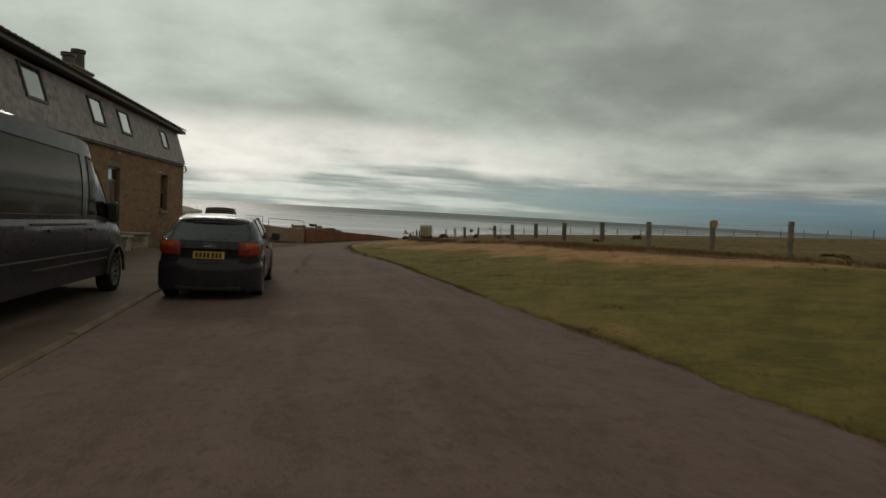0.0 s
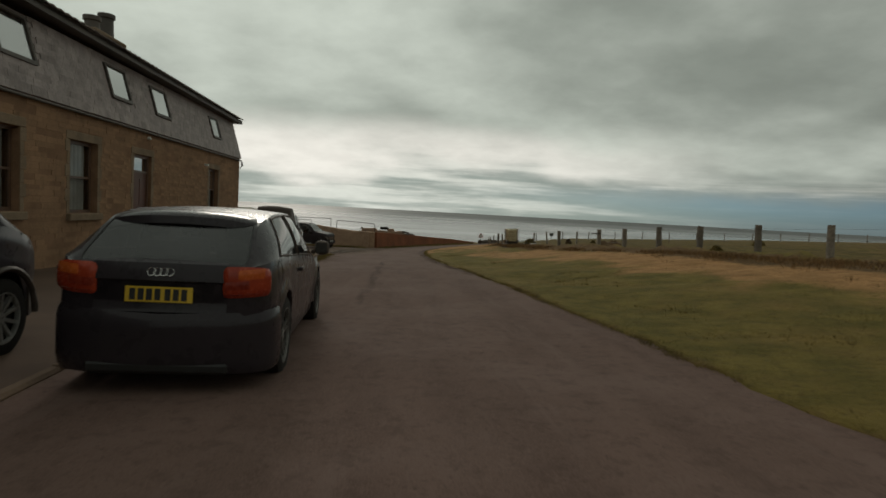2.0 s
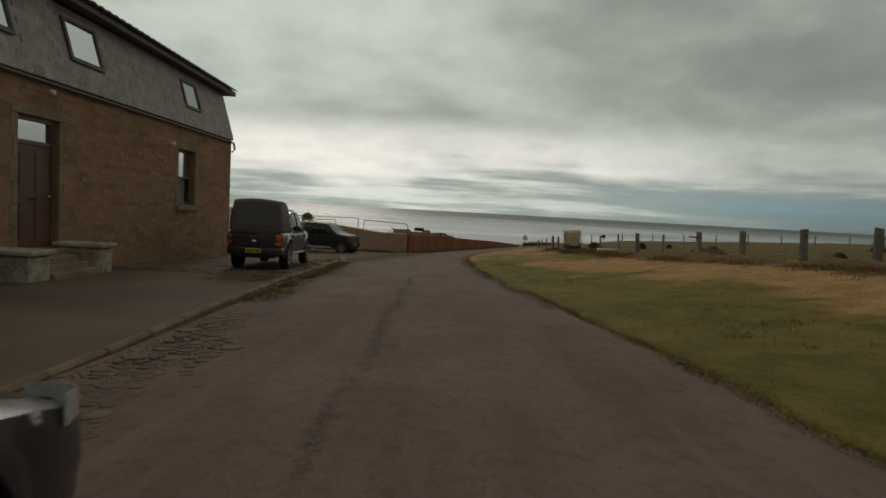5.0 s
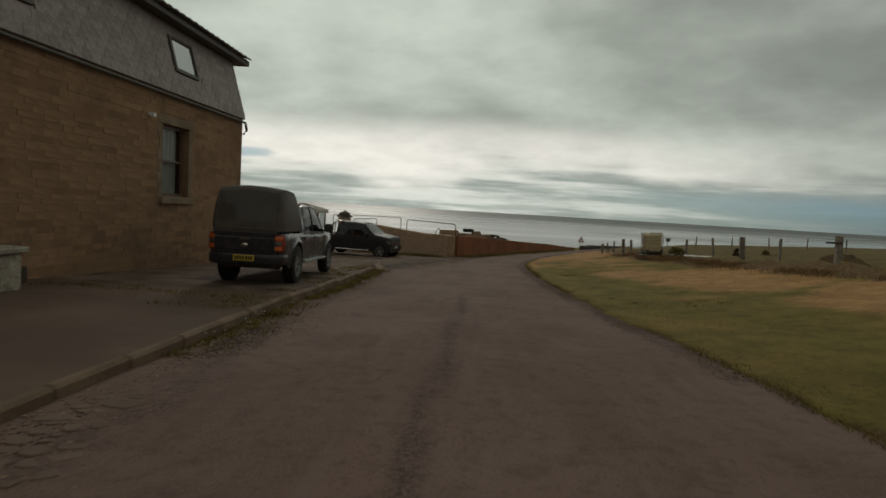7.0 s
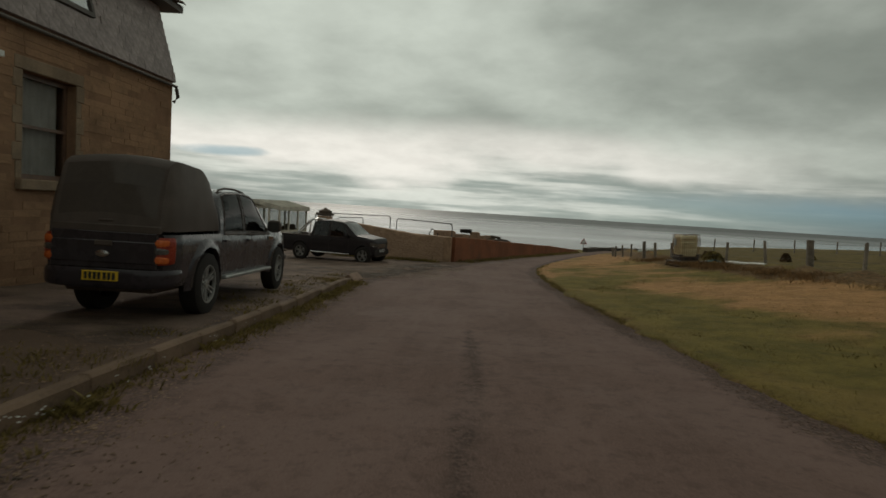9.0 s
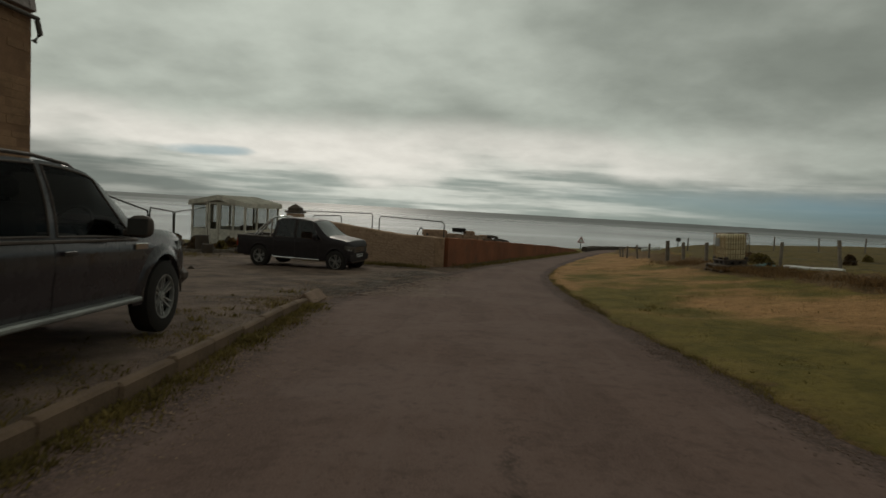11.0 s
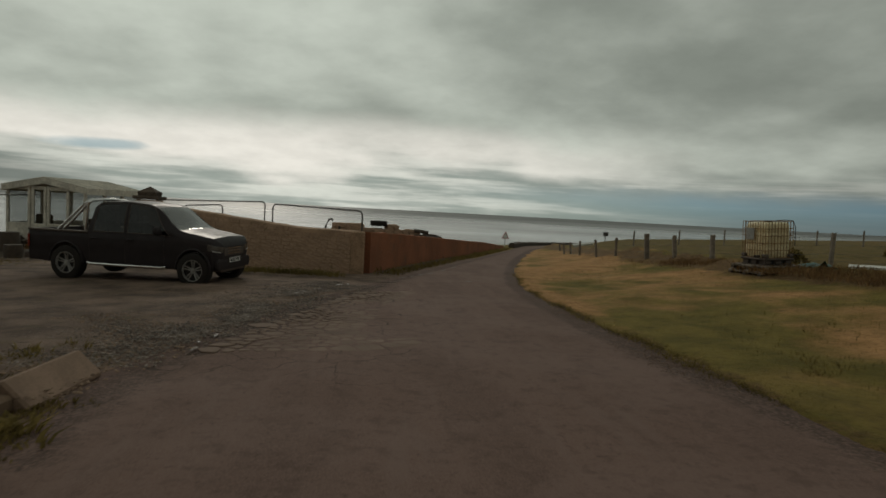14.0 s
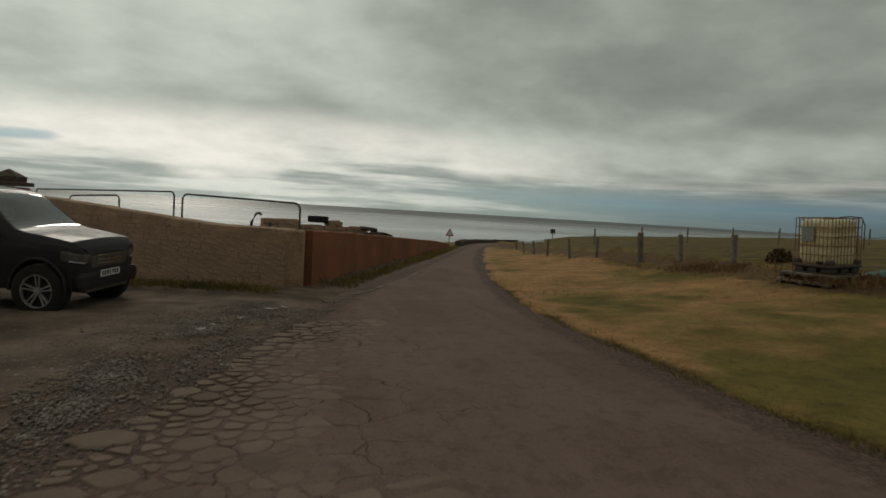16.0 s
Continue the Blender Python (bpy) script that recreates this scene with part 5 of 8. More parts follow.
        curve_panel(bm, [(0.36, 4.40), (0.55, 4.33), (0.68, 4.2), (0.75, 4.02)], (0.50, 0.56), (0.58, 0.66), 0.01, s)
        part("headlight", bm, "lamp_clear", car)
        door_mirror(car, (s * 0.765, 2.72, 0.86), s, "trim_black")
    number_plate(car, Matrix.Translation((-0.01, -0.004, 0.690)) @ Matrix.Rotation(radians(-6), 4, "X"), "plate_yellow", 0.475)
    bm = bmesh.new()
    for i in range(4):
        c = -0.065 + i * 0.043
        tube(bm, [(c + 0.028 * math.cos(t), -0.016 + 0.010 * math.sin(t), 0.842 + 0.026 * math.sin(t)) for t in (2 * math.pi * k / 16 for k in range(17))], 0.0035, 5)
    part("badge", bm, "chrome", car, "row of plain chrome rings", smooth=60)
    bm = bmesh.new()
    rows = []
    for y, z in ((0.62, 1.225), (0.46, 1.160), (0.380, 1.150), (0.366, 1.160), (0.378, 1.215), (0.41, 1.236), (0.52, 1.256), (0.74, 1.266)):
        rows.append([Vector((0.585 * k / 10, y + 0.10 * abs(k / 10) ** 3, z - 0.030 * (k / 10) ** 2 - 0.03 * abs(k / 10) ** 6)) for k in range(-10, 11)])
    vs = sheet(bm, rows)
    for k in (0, -1):
        bm.faces.new([r[k] for r in vs])
    part("spoiler", bm, "black_paint", car, smooth=40)
    # edge of the pane against the rear pillar
    for s in (1, -1):
        bm = bmesh.new()
        tube(bm, [(s * curve(v, sh.w) * 0.94, v, curve(v, sh.t) - 0.024) for v in (0.02, 0.10, 0.20, 0.30, 0.40, 0.46)], 0.006, 5)
        part("window_seal", bm, "ink", car)
    bm = bmesh.new()
    ring = []
    for k in range(25):
        t = 2 * math.pi * k / 24
        y, z = 0.40 + 0.085 * math.cos(t), 0.835 + 0.085 * math.sin(t)
        ring.append(sh.low(y, (z - sh.bottom(y)) / (curve(y, sh.b) - sh.bottom(y))) + Vector((0.001, 0, 0)))
    tube(bm, ring, 0.0022, 5)
    part("fuel_flap", bm, "ink", car)
    seats(car, [(-0.36, 1.85), (0.36, 1.85), (-0.34, 0.95), (0.34, 0.95)], 0.50, 0.78)
    steering(car, (0.36, 2.48, 0.84), 0.16)
    bm = bmesh.new()
    bevel_box(bm, -0.62, 0.62, 2.56, 3.05, 0.55, 0.81, 0.05)
    part("dashboard", bm, "cabin", car)
    bm = bmesh.new()
    bevel_box(bm, -0.54, 0.54, 0.16, 0.75, 0.60, 0.90, 0.03)
    part("parcel_shelf", bm, "cabin", car)
    wheel_set(car, [(s * 0.70, y) for y, _, _ in wheels for s in (1, -1)], 0.315, 0.20, 5, "alloy_dark")
    return car


def build_van():
    L = 5.6
    van = thing("panel_van", pose(-4.26, 6.02, paved(-4.2, 7.0) - 0.01, -1.6, 0, 2.4), "dark high-roofed panel van parked on the forecourt", "van", "parked vehicles")
    sh = Shell(half=[(-0.9, 0.93), (-0.75, 0.98), (4.4, 0.98), (5.0, 0.95), (5.35, 0.86), (5.5, 0.74), (L, 0.60)],
               belt=[(-0.9, 1.22), (3.6, 1.22), (4.55, 1.16), (5.0, 1.08), (5.35, 0.96), (5.5, 0.80), (L, 0.62)],
               top=[(-0.9, 2.36), (-0.7, 2.44), (3.3, 2.44), (3.7, 2.40), (4.05, 2.25), (4.78, 1.36), (5.0, 1.24), (5.3, 1.08), (5.5, 0.92), (L, 0.70)],
               width_top=[(-0.9, 0.82), (-0.6, 0.86), (3.6, 0.83), (4.05, 0.76), (4.78, 0.82), (5.2, 0.78), (L, 0.52)],
               sill=0.34, wheels=[(0.05, 0.345, 0.41), (4.72, 0.345, 0.41)], crown=0.07, bulge=0.05)
    skin(van, sh, L, "navy_paint", lows=[(-0.9, 1.85), (3.25, 3.32), (4.42, L)],
         highs=[("body", -0.9, 0.30, -0.9, 0.30), ("glass_black", 0.30, 3.14, 0.30, 3.14), ("body", 3.14, 3.42, 3.14, 3.42), ("glass_dark", 3.42, 4.62, 3.42, 3.98), ("body", 4.62, 4.80, 3.98, 4.08), ("body", 4.80, L, 4.08, L)],
         tops=[("body", -0.9, 4.05), ("glass_dark", 4.05, 4.76), ("body", 4.76, L)], doors=[(1.85, 3.25), (3.32, 4.42)], pane_span=(0.05, 0.80), rear_start=-0.9)
    underbody(van, 0.70, L, 0.28, 0.80, -0.8)
    bm = bmesh.new()
    box(bm, 0.60, 0.64, 0.2, 3.2, 0.8, 2.1), box(bm, -0.64, -0.60, 0.2, 3.2, 0.8, 2.1), box(bm, -0.6, 0.6, 3.16, 3.2, 0.8, 2.2)
    part("load_bay", bm, "cabin", van)
    for s in (1, -1):
        bm = bmesh.new()
        for a, b, f in ((0.1, 4.28, 0.44), (1.55, 4.28, 0.30), (1.5, 3.3, 0.93)):
            pts = [sh.low(a + (b - a) * k / 20, f) for k in range(21)]
            tube(bm, [(s * (p.x + 0.004), p.y, p.z if f > 0.9 else sh.sill + f * 0.9) for p in pts], 0.016, 6)
        part("side_moulding", bm, "trim_black" if s < 0 else "trim_black", van, smooth=60)
        bm = bmesh.new()
        p = sh.low(2.0, 0.88)
        x0, x1 = sorted((s * p.x, s * (p.x + 0.02)))
        box(bm, x0, x1, -0.6, 1.25, 1.115, 1.150)
        part("door_rail", bm, "chrome", van)
        bm = bmesh.new()
        x0, x1 = sorted((s * 0.93, s * 1.10))
        bevel_box(bm, x0, x1, 4.30, 4.43, 1.18, 1.52, 0.05)
        m = part("door_mirror", bm, "trim_black", van, smooth=45)
        bm = bmesh.new()
        box(bm, x0 + 0.03, x1 - 0.03, 4.292, 4.299, 1.23, 1.47)
        part("mirror_glass", bm, "mirror_dark", m)
        bm = bmesh.new()
        curve_panel(bm, [(0.56, 5.50), (0.74, 5.42), (0.86, 5.25), (0.925, 5.0)], (0.74, 0.86), (0.86, 1.08), 0.012, s)
        part("headlight", bm, "lamp_clear", van)
        bm = bmesh.new()
        pts = [(s * (sh.low(4.72, 0.5).x + 0.012), 4.72 + 0.43 * math.cos(t), 0.345 + 0.43 * math.sin(t)) for t in (math.pi * k / 18 for k in range(19))]
        tube(bm, pts, 0.028, 6)
        part("wheel_arch_trim", bm, "trim_black", van, smooth=60)
    bm = bmesh.new()
    curve_panel(bm, [(0.0, 5.66), (0.45, 5.62), (0.70, 5.50), (0.84, 5.35), (0.92, 5.15)], (0.30, 0.30), (0.62, 0.62), 0.03, 1)
    curve_panel(bm, [(0.0, 5.66), (0.45, 5.62), (0.70, 5.50), (0.84, 5.35), (0.92, 5.15)], (0.30, 0.30), (0.62, 0.62), 0.03, -1)
    part("front_bumper", bm, "trim_black", van, smooth=40)
    seats(van, [(-0.42, 3.55), (0.42, 3.55)], 0.85, 0.95)
    steering(van, (0.42, 4.2, 1.28), 0.19)
    bm = bmesh.new()
    bevel_box(bm, -0.82, 0.82, 4.25, 4.8, 0.8, 1.18, 0.05)
    part("dashboard", bm, "cabin", van)
    wheel_set(van, [(s * 0.86, y) for y in (0.05, 4.72) for s in (1, -1)], 0.345, 0.21, 10, "alloy", 0.66, False)
    return van


def build_pickup_canopy():
    L = 5.25
    H = 0.75
    truck = thing("pickup_truck", pose(-4.65, 26.93, paved(-4.6, 27.6) + 0.02, -2.4, 0, 4.6) @ Matrix.Diagonal((0.93, 1.02, 1.0, 1.0)), "dark grey double-cab pickup truck with a black hardtop canopy", "pickup", "parked vehicles")
    sh = Shell(half=[(0, 0.645), (0.05, 0.69), (0.14, 0.725), (0.30, H), (1.95, H), (2.0, H), (4.3, H), (4.8, 0.72), (5.05, 0.66), (5.2, 0.57), (L, 0.50)],
               belt=[(0, 0.985), (1.5, 1.0), (3.9, 1.0), (4.3, 0.98), (4.9, 0.92), (5.1, 0.80), (L, 0.62)],
               top=[(0, 1.0), (1.44, 1.02), (1.5, 1.46), (1.9, 1.60), (2.6, 1.635), (3.0, 1.61), (3.2, 1.555), (3.95, 1.14), (4.5, 1.12), (4.95, 1.05), (5.12, 0.94), (L, 0.74)],
               width_top=[(0, 0.61), (0.14, 0.68), (0.30, 0.70), (1.44, 0.70), (1.5, 0.60), (1.9, 0.595), (3.2, 0.585), (3.95, 0.67), (4.9, 0.62), (L, 0.46)],
               sill=0.42, wheels=[(1.02, 0.385, 0.455), (4.32, 0.385, 0.455)], crown=0.03, bulge=0.03)
    skin(truck, sh, L, "grey_paint", lows=[(0.02, 1.50), (3.52, L)],
         highs=[("body", 0.02, 1.44, 0.02, 1.44), ("body", 1.44, 1.60, 1.44, 1.72), ("glass_dark", 1.60, 2.40, 1.72, 2.36), ("body", 2.40, 2.50, 2.36, 2.44), ("glass_dark", 2.50, 3.76, 2.44, 3.12), ("body", 3.76, 3.96, 3.12, 3.24), ("body", 3.96, L, 3.24, L)],
         tops=[("body", 0.02, 1.44), ("glass_tint", 1.44, 1.52), ("body", 1.52, 3.2), ("glass_car", 3.2, 3.92), ("body", 3.92, L)], doors=[(1.50, 2.45), (2.45, 3.52)], rear_start=0.02)
    underbody(truck, 0.52, L, 0.34, 0.72)
    # canopy over the bed
    cp = Shell(half=[(-0.02, 0.615), (0.05, 0.67), (0.16, 0.705), (0.30, 0.715), (1.42, 0.715), (1.50, 0.70)], belt=[(-0.02, 1.02), (1.5, 1.04)],
               top=[(-0.02, 1.05), (0.0, 1.15), (0.17, 1.77), (0.34, 1.845), (0.95, 1.83), (1.20, 1.70), (1.38, 1.42), (1.5, 1.10)],
               width_top=[(-0.02, 0.60), (0.20, 0.605), (0.40, 0.625), (0.95, 0.625), (1.5, 0.66)], sill=1.0, wheels=[], crown=0.05, bulge=0.035)
    bm = bmesh.new()
    for s in (1, -1):
        sheet(bm, mirror(high_rows(cp, -0.02, 1.5, -0.02, 1.5, 0, 1, 0, 26), s))
    sheet(bm, top_rows(cp, -0.02, 0.01)), sheet(bm, top_rows(cp, 0.15, 1.5))
    sheet(bm, top_rows(cp, 0.01, 0.15, -1, -0.92, 2)), sheet(bm, top_rows(cp, 0.01, 0.15, 0.92, 1, 2))
    bevel_box(bm, -0.62, 0.62, -0.03, 0.03, 0.985, 1.07, 0.01)
    canopy = part("canopy", bm, "trim_black", truck, "matt black hardtop canopy", smooth=40)
    bm = bmesh.new()
    sheet(bm, top_rows(cp, 0.01, 0.15, -0.92, 0.92))
    part("rear_window", bm, "glass_black", canopy).visible_shadow = False
    bm = bmesh.new()
    tube(bm, [(-0.08, 0.0, 1.11), (0.08, 0.0, 1.11)], 0.018)
    part("handle", bm, "trim_black", canopy)
    # tailgate, bumper, lights
    bm = bmesh.new()
    bevel_box(bm, -0.60, 0.60, -0.035, 0.03, 0.60, 1.0, 0.015), bevel_box(bm, -0.58, 0.58, -0.045, 0.0, 0.66, 0.90, 0.012)
    gate = part("tailgate", bm, "grey_paint", truck)
    bm = bmesh.new()
    bevel_box(bm, -0.10, 0.10, -0.056, -0.03, 0.84, 0.90, 0.01)
    part("handle", bm, "trim_black", gate)
    bm = bmesh.new()
    lathe(bm, [(0, 0.05), (0.012, 0.05), (0.018, 0.02), (0.018, 0.001)], 18, Matrix.Translation((0, -0.045, 0.76)) @ Matrix.Rotation(-math.pi / 2, 4, "Z") @ Matrix.Diagonal((1, 1.5, 0.7, 1)))
    part("badge", bm, "chrome", gate, "plain oval badge")
    bm = bmesh.new()
    plan = [(0.0, -0.085), (0.35, -0.082), (0.50, -0.07), (0.60, -0.04), (0.67, 0.02), (0.715, 0.12), (0.735, 0.30)]
    plan = [(-x, y) for x, y in reversed(plan[1:])] + plan
    bent_lens(bm, plan, lambda f: 0.40 + 0.05 * abs(2 * f - 1) ** 3, lambda f: 0.605, 0.022, 1, 0.02)
    part("rear_bumper", bm, "black_paint", truck, smooth=50)
    number_plate(truck, Matrix.Translation((0.02, -0.108, 0.53)), "plate_yellow", 0.40)
    for s in (1, -1):
        bm = bmesh.new()
        bent_lens(bm, [(0.560, -0.012), (0.610, -0.006), (0.655, 0.012), (0.690, 0.045), (0.712, 0.09), (0.728, 0.14)], lambda f: 0.655 + 0.02 * f, lambda f: 0.955, 0.022, s, 0.03)
        lamp = part("tail_light", bm, "lamp_dark", truck, "tall dark red tail light")
        for z, name, mat in ((0.680, "indicator_lens", "lamp_orange"), (0.770, "reversing_lens", "lamp_grey"), (0.858, "brake_lens", "lamp_orange")):
            bm = bmesh.new()
            bent_lens(bm, [(0.572, -0.034), (0.620, -0.026), (0.668, -0.004), (0.706, 0.035)], lambda f: z, lambda f: z + 0.072, 0.005, s, 0.02, 4)
            part(name, bm, mat, lamp)
        bm = bmesh.new()
        bevel_box(bm, *sorted((s * 0.62, s * 0.81)), 1.55, 3.75, 0.40, 0.45, 0.015)
        part("side_step", bm, "galv", truck)
        for yw in (1.02, 4.32):
            bm = bmesh.new()
            pts = [(s * (H + 0.0), yw + 0.47 * math.cos(t), 0.385 + 0.47 * math.sin(t)) for t in (math.pi * k / 18 for k in range(19))]
            tube(bm, pts, 0.012, 6)
            part("wheel_arch_trim", bm, "trim_black", truck, smooth=60)
            arch_flare(truck, sh, yw, 0.385, 0.455, s, "grey_paint", 0.035, 0.12)
        bm = bmesh.new()
        tube(bm, [(s * 0.53, 1.70, 1.51), (s * 0.53, 1.80, 1.585), (s * 0.50, 2.1, 1.63), (s * 0.49, 2.5, 1.645), (s * 0.485, 2.95, 1.625), (s * 0.485, 3.15, 1.55)], 0.016)
        part("roof_rail", bm, "trim_black", truck, smooth=60)
        door_mirror(truck, (s * 0.74, 3.45, 1.04), s, "trim_black", 1.3)
        bm = bmesh.new()
        curve_panel(bm, [(0.38, 5.20), (0.55, 5.12), (0.66, 4.98), (0.72, 4.75)], (0.80, 0.86), (0.90, 0.98), 0.012, s)
        part("headlight", bm, "lamp_clear", truck)
        bm = bmesh.new()
        bevel_box(bm, *sorted((s * 0.745, s * 0.762)), 3.68, 3.92, 0.90, 0.965, 0.006)
        part("side_vent", bm, "chrome", truck)
        bm = bmesh.new()
        bevel_box(bm, *sorted((s * 0.725, s * 0.745)), 1.62, 3.74, 0.985, 1.012, 0.006)
        part("window_trim", bm, "trim_black", truck)
    bm = bmesh.new()
    bevel_box(bm, -0.68, 0.68, 4.94, 5.27, 0.42, 0.68, 0.10)
    part("front_bumper", bm, "trim_black", truck)
    bm = bmesh.new()
    bevel_box(bm, -0.45, 0.45, 5.2, 5.28, 0.68, 0.88, 0.02)
    part("grille", bm, "trim_black", truck)
    seats(truck, [(-0.36, 2.55), (0.36, 2.55), (-0.36, 1.68), (0.36, 1.68)], 0.70, 0.88)
    steering(truck, (0.36, 3.28, 1.13), 0.17)
    bm = bmesh.new()
    bevel_box(bm, -0.66, 0.66, 3.35, 3.9, 0.7, 1.02, 0.05)
    part("dashboard", bm, "cabin", truck)
    wheel_set(truck, [(s * 0.66, y) for y in (1.02, 4.32) for s in (1, -1)], 0.385, 0.24, 6, "alloy", 0.62)
    return truck


def build_pickup_open():
    L = 5.55
    truck = thing("pickup_truck", pose(-8.51, 45.435, ground(-6.8, 44.8) - 0.02, 0, 0.5, -103) @ Matrix.Diagonal((0.92, 0.88, 0.92, 1.0)), "black double-cab pickup truck with a chrome bed roll bar", "pickup", "parked vehicles")
    sh = Shell(half=[(0, 0.86), (0.06, 0.88), (4.5, 0.88), (5.0, 0.84), (5.3, 0.74), (5.45, 0.62), (L, 0.54)],
               belt=[(0, 1.05), (2.0, 1.07), (3.7, 1.08), (4.2, 1.07), (4.9, 1.02), (5.25, 0.97), (L, 0.88)],
               top=[(0, 1.08), (1.62, 1.09), (1.70, 1.66), (1.95, 1.79), (2.6, 1.82), (3.2, 1.78), (3.38, 1.72), (4.10, 1.25), (4.5, 1.19), (4.95, 1.12), (5.3, 1.05), (5.45, 1.00), (L, 0.92)],
               width_top=[(0, 0.83), (1.62, 0.83), (1.70, 0.66), (1.95, 0.65), (3.38, 0.64), (4.10, 0.77), (4.9, 0.74), (5.3, 0.66), (L, 0.50)],
               sill=0.40, wheels=[(1.08, 0.385, 0.45), (4.50, 0.385, 0.45)], crown=0.03, bulge=0.03)
    bm = bmesh.new()
    skin(truck, sh, L, "pickup_paint", lows=[(0.0, 1.70), (3.72, L)],
         highs=[("body", 0.0, 1.60, 0.0, 1.60), ("body", 1.60, 1.78, 1.60, 1.84), ("glass_tint", 1.78, 2.62, 1.84, 2.60), ("body", 2.62, 2.72, 2.60, 2.68), ("glass_tint", 2.72, 3.92, 2.68, 3.32), ("body", 3.92, 4.12, 3.32, 3.42), ("body", 4.12, L, 3.42, L)],
         tops=[("glass_tint", 1.64, 1.74), ("body", 1.74, 3.38), ("glass_screen", 3.38, 4.07), ("body", 4.07, L)], doors=[(1.70, 2.67), (2.67, 3.72)], cap_rear=False)
    underbody(truck, 0.58, L, 0.34, 0.74)
    bm = bmesh.new()
    box(bm, -0.80, -0.76, 0.03, 1.64, 0.70, 1.08), box(bm, 0.76, 0.80, 0.03, 1.64, 0.70, 1.08)
    box(bm, -0.76, 0.76, 0.05, 1.64, 0.66, 0.72), box(bm, -0.76, 0.76, 1.60, 1.64, 0.72, 1.12)
    for s in (1, -1):
        bevel_box(bm, *sorted((s * 0.75, s * 0.88)), 0.0, 1.64, 1.06, 1.105, 0.012)
    part("load_bed", bm, "trim_black", truck)
    bm = bmesh.new()
    bevel_box(bm, -0.80, 0.80, -0.03, 0.05, 0.58, 1.09, 0.015)
    gate = part("tailgate", bm, "pickup_paint", truck)
    bm = bmesh.new()
    bevel_box(bm, -0.84, 0.84, -0.16, 0.05, 0.42, 0.58, 0.04)
    part("rear_bumper", bm, "trim_black", truck)
    bm = bmesh.new()
    for s in (1, -1):
        for off in (0.0, 0.14):
            tube(bm, [(s * 0.72, 0.72 + off, 1.10), (s * 0.69, 0.98 + off, 1.34), (s * 0.66, 1.40 + off * 0.6, 1.70), (s * 0.60, 1.52 + off * 0.3, 1.78), (0, 1.54 + off * 0.3, 1.81)], 0.033, 8)
        tube(bm, [(s * 0.70, 1.46, 1.10), (s * 0.66, 1.50, 1.74)], 0.033, 8)
    part("roll_bar", bm, "chrome", truck, "polished chrome roll bar", smooth=60)
    for s in (1, -1):
        bm = bmesh.new()
        curve_panel(bm, [(0.81, -0.005), (0.875, 0.02), (0.885, 0.07)], (0.70, 0.70), (0.97, 0.97), 0.012, s)
        part("tail_light", bm, "lamp_dark", truck)
        bm = bmesh.new()
        tube(bm, [(s * 0.90, 1.70, 0.42), (s * 0.93, 1.80, 0.40), (s * 0.93, 3.70, 0.40), (s * 0.90, 3.80, 0.42)], 0.035, 8)
        part("side_bar", bm, "chrome", truck, smooth=60)
        door_mirror(truck, (s * 0.86, 3.62, 1.12), s, "pickup_paint", 1.2)
        bm = bmesh.new()
        bent_lens(bm, [(0.47, 5.56), (0.62, 5.50), (0.72, 5.40), (0.80, 5.25), (0.845, 5.05), (0.868, 4.86)], lambda f: 0.775 + 0.05 * f, lambda f: 0.90 + 0.075 * f, -0.006, s, 0.03)
        lamp = part("headlight", bm, "lamp_grey", truck, "grey wraparound headlight")
        bm = bmesh.new()
        curve_panel(bm, [(0.62, 5.52), (0.72, 5.42), (0.80, 5.27), (0.85, 5.07)], (0.775, 0.82), (0.795, 0.84), 0.022, s)
        part("light_strip", bm, "lamp_clear", lamp)
        bm = bmesh.new()
        curve_panel(bm, [(0.46, 5.60), (0.66, 5.50), (0.78, 5.30)], (0.50, 0.53), (0.53, 0.56), 0.03, s)
        part("fog_light_trim", bm, "chrome", truck)
        for yw in (1.08, 4.50):
            bm = bmesh.new()
            pts = [(s * 0.88, yw + 0.46 * math.cos(t), 0.385 + 0.46 * math.sin(t)) for t in (math.pi * k / 18 for k in range(19))]
            tube(bm, pts, 0.028, 6)
            part("wheel_arch_trim", bm, "pickup_paint", truck, smooth=60)
    bm = bmesh.new()
    for z in (0.75, 0.81, 0.87):
        tube(bm, [(-0.46, 5.50, z), (-0.2, 5.575, z), (0.2, 5.575, z), (0.46, 5.50, z)], 0.014, 6)
    lathe(bm, [(0, 0.07), (0.012, 0.07), (0.012, 0.055), (0, 0.055)], 20, Matrix.Translation((0, 5.60, 0.80)) @ Matrix.Rotation(math.pi / 2, 4, "Z"))
    part("grille_bar", bm, "chrome", truck, "chrome grille bars and plain ring badge", smooth=60)
    bm = bmesh.new()
    bevel_box(bm, -0.48, 0.48, 5.42, 5.555, 0.69, 0.90, 0.02)
    part("grille", bm, "trim_black", truck)
    bm = bmesh.new()
    bevel_box(bm, -0.80, 0.80, 5.22, 5.62, 0.40, 0.64, 0.06)
    part("front_bumper", bm, "pickup_paint", truck)
    number_plate(truck, Matrix.Translation((0, 5.625, 0.60)) @ Matrix.Rotation(math.pi, 4, "Z"), "plate_white")
    seats(truck, [(-0.38, 2.75), (0.38, 2.75), (-0.38, 1.9), (0.38, 1.9)], 0.70, 0.9)
    steering(truck, (0.38, 3.50, 1.15), 0.17)
    bm = bmesh.new()
    bevel_box(bm, -0.72, 0.72, 3.60, 4.10, 0.7, 1.09, 0.05)
    part("dashboard", bm, "cabin", truck)
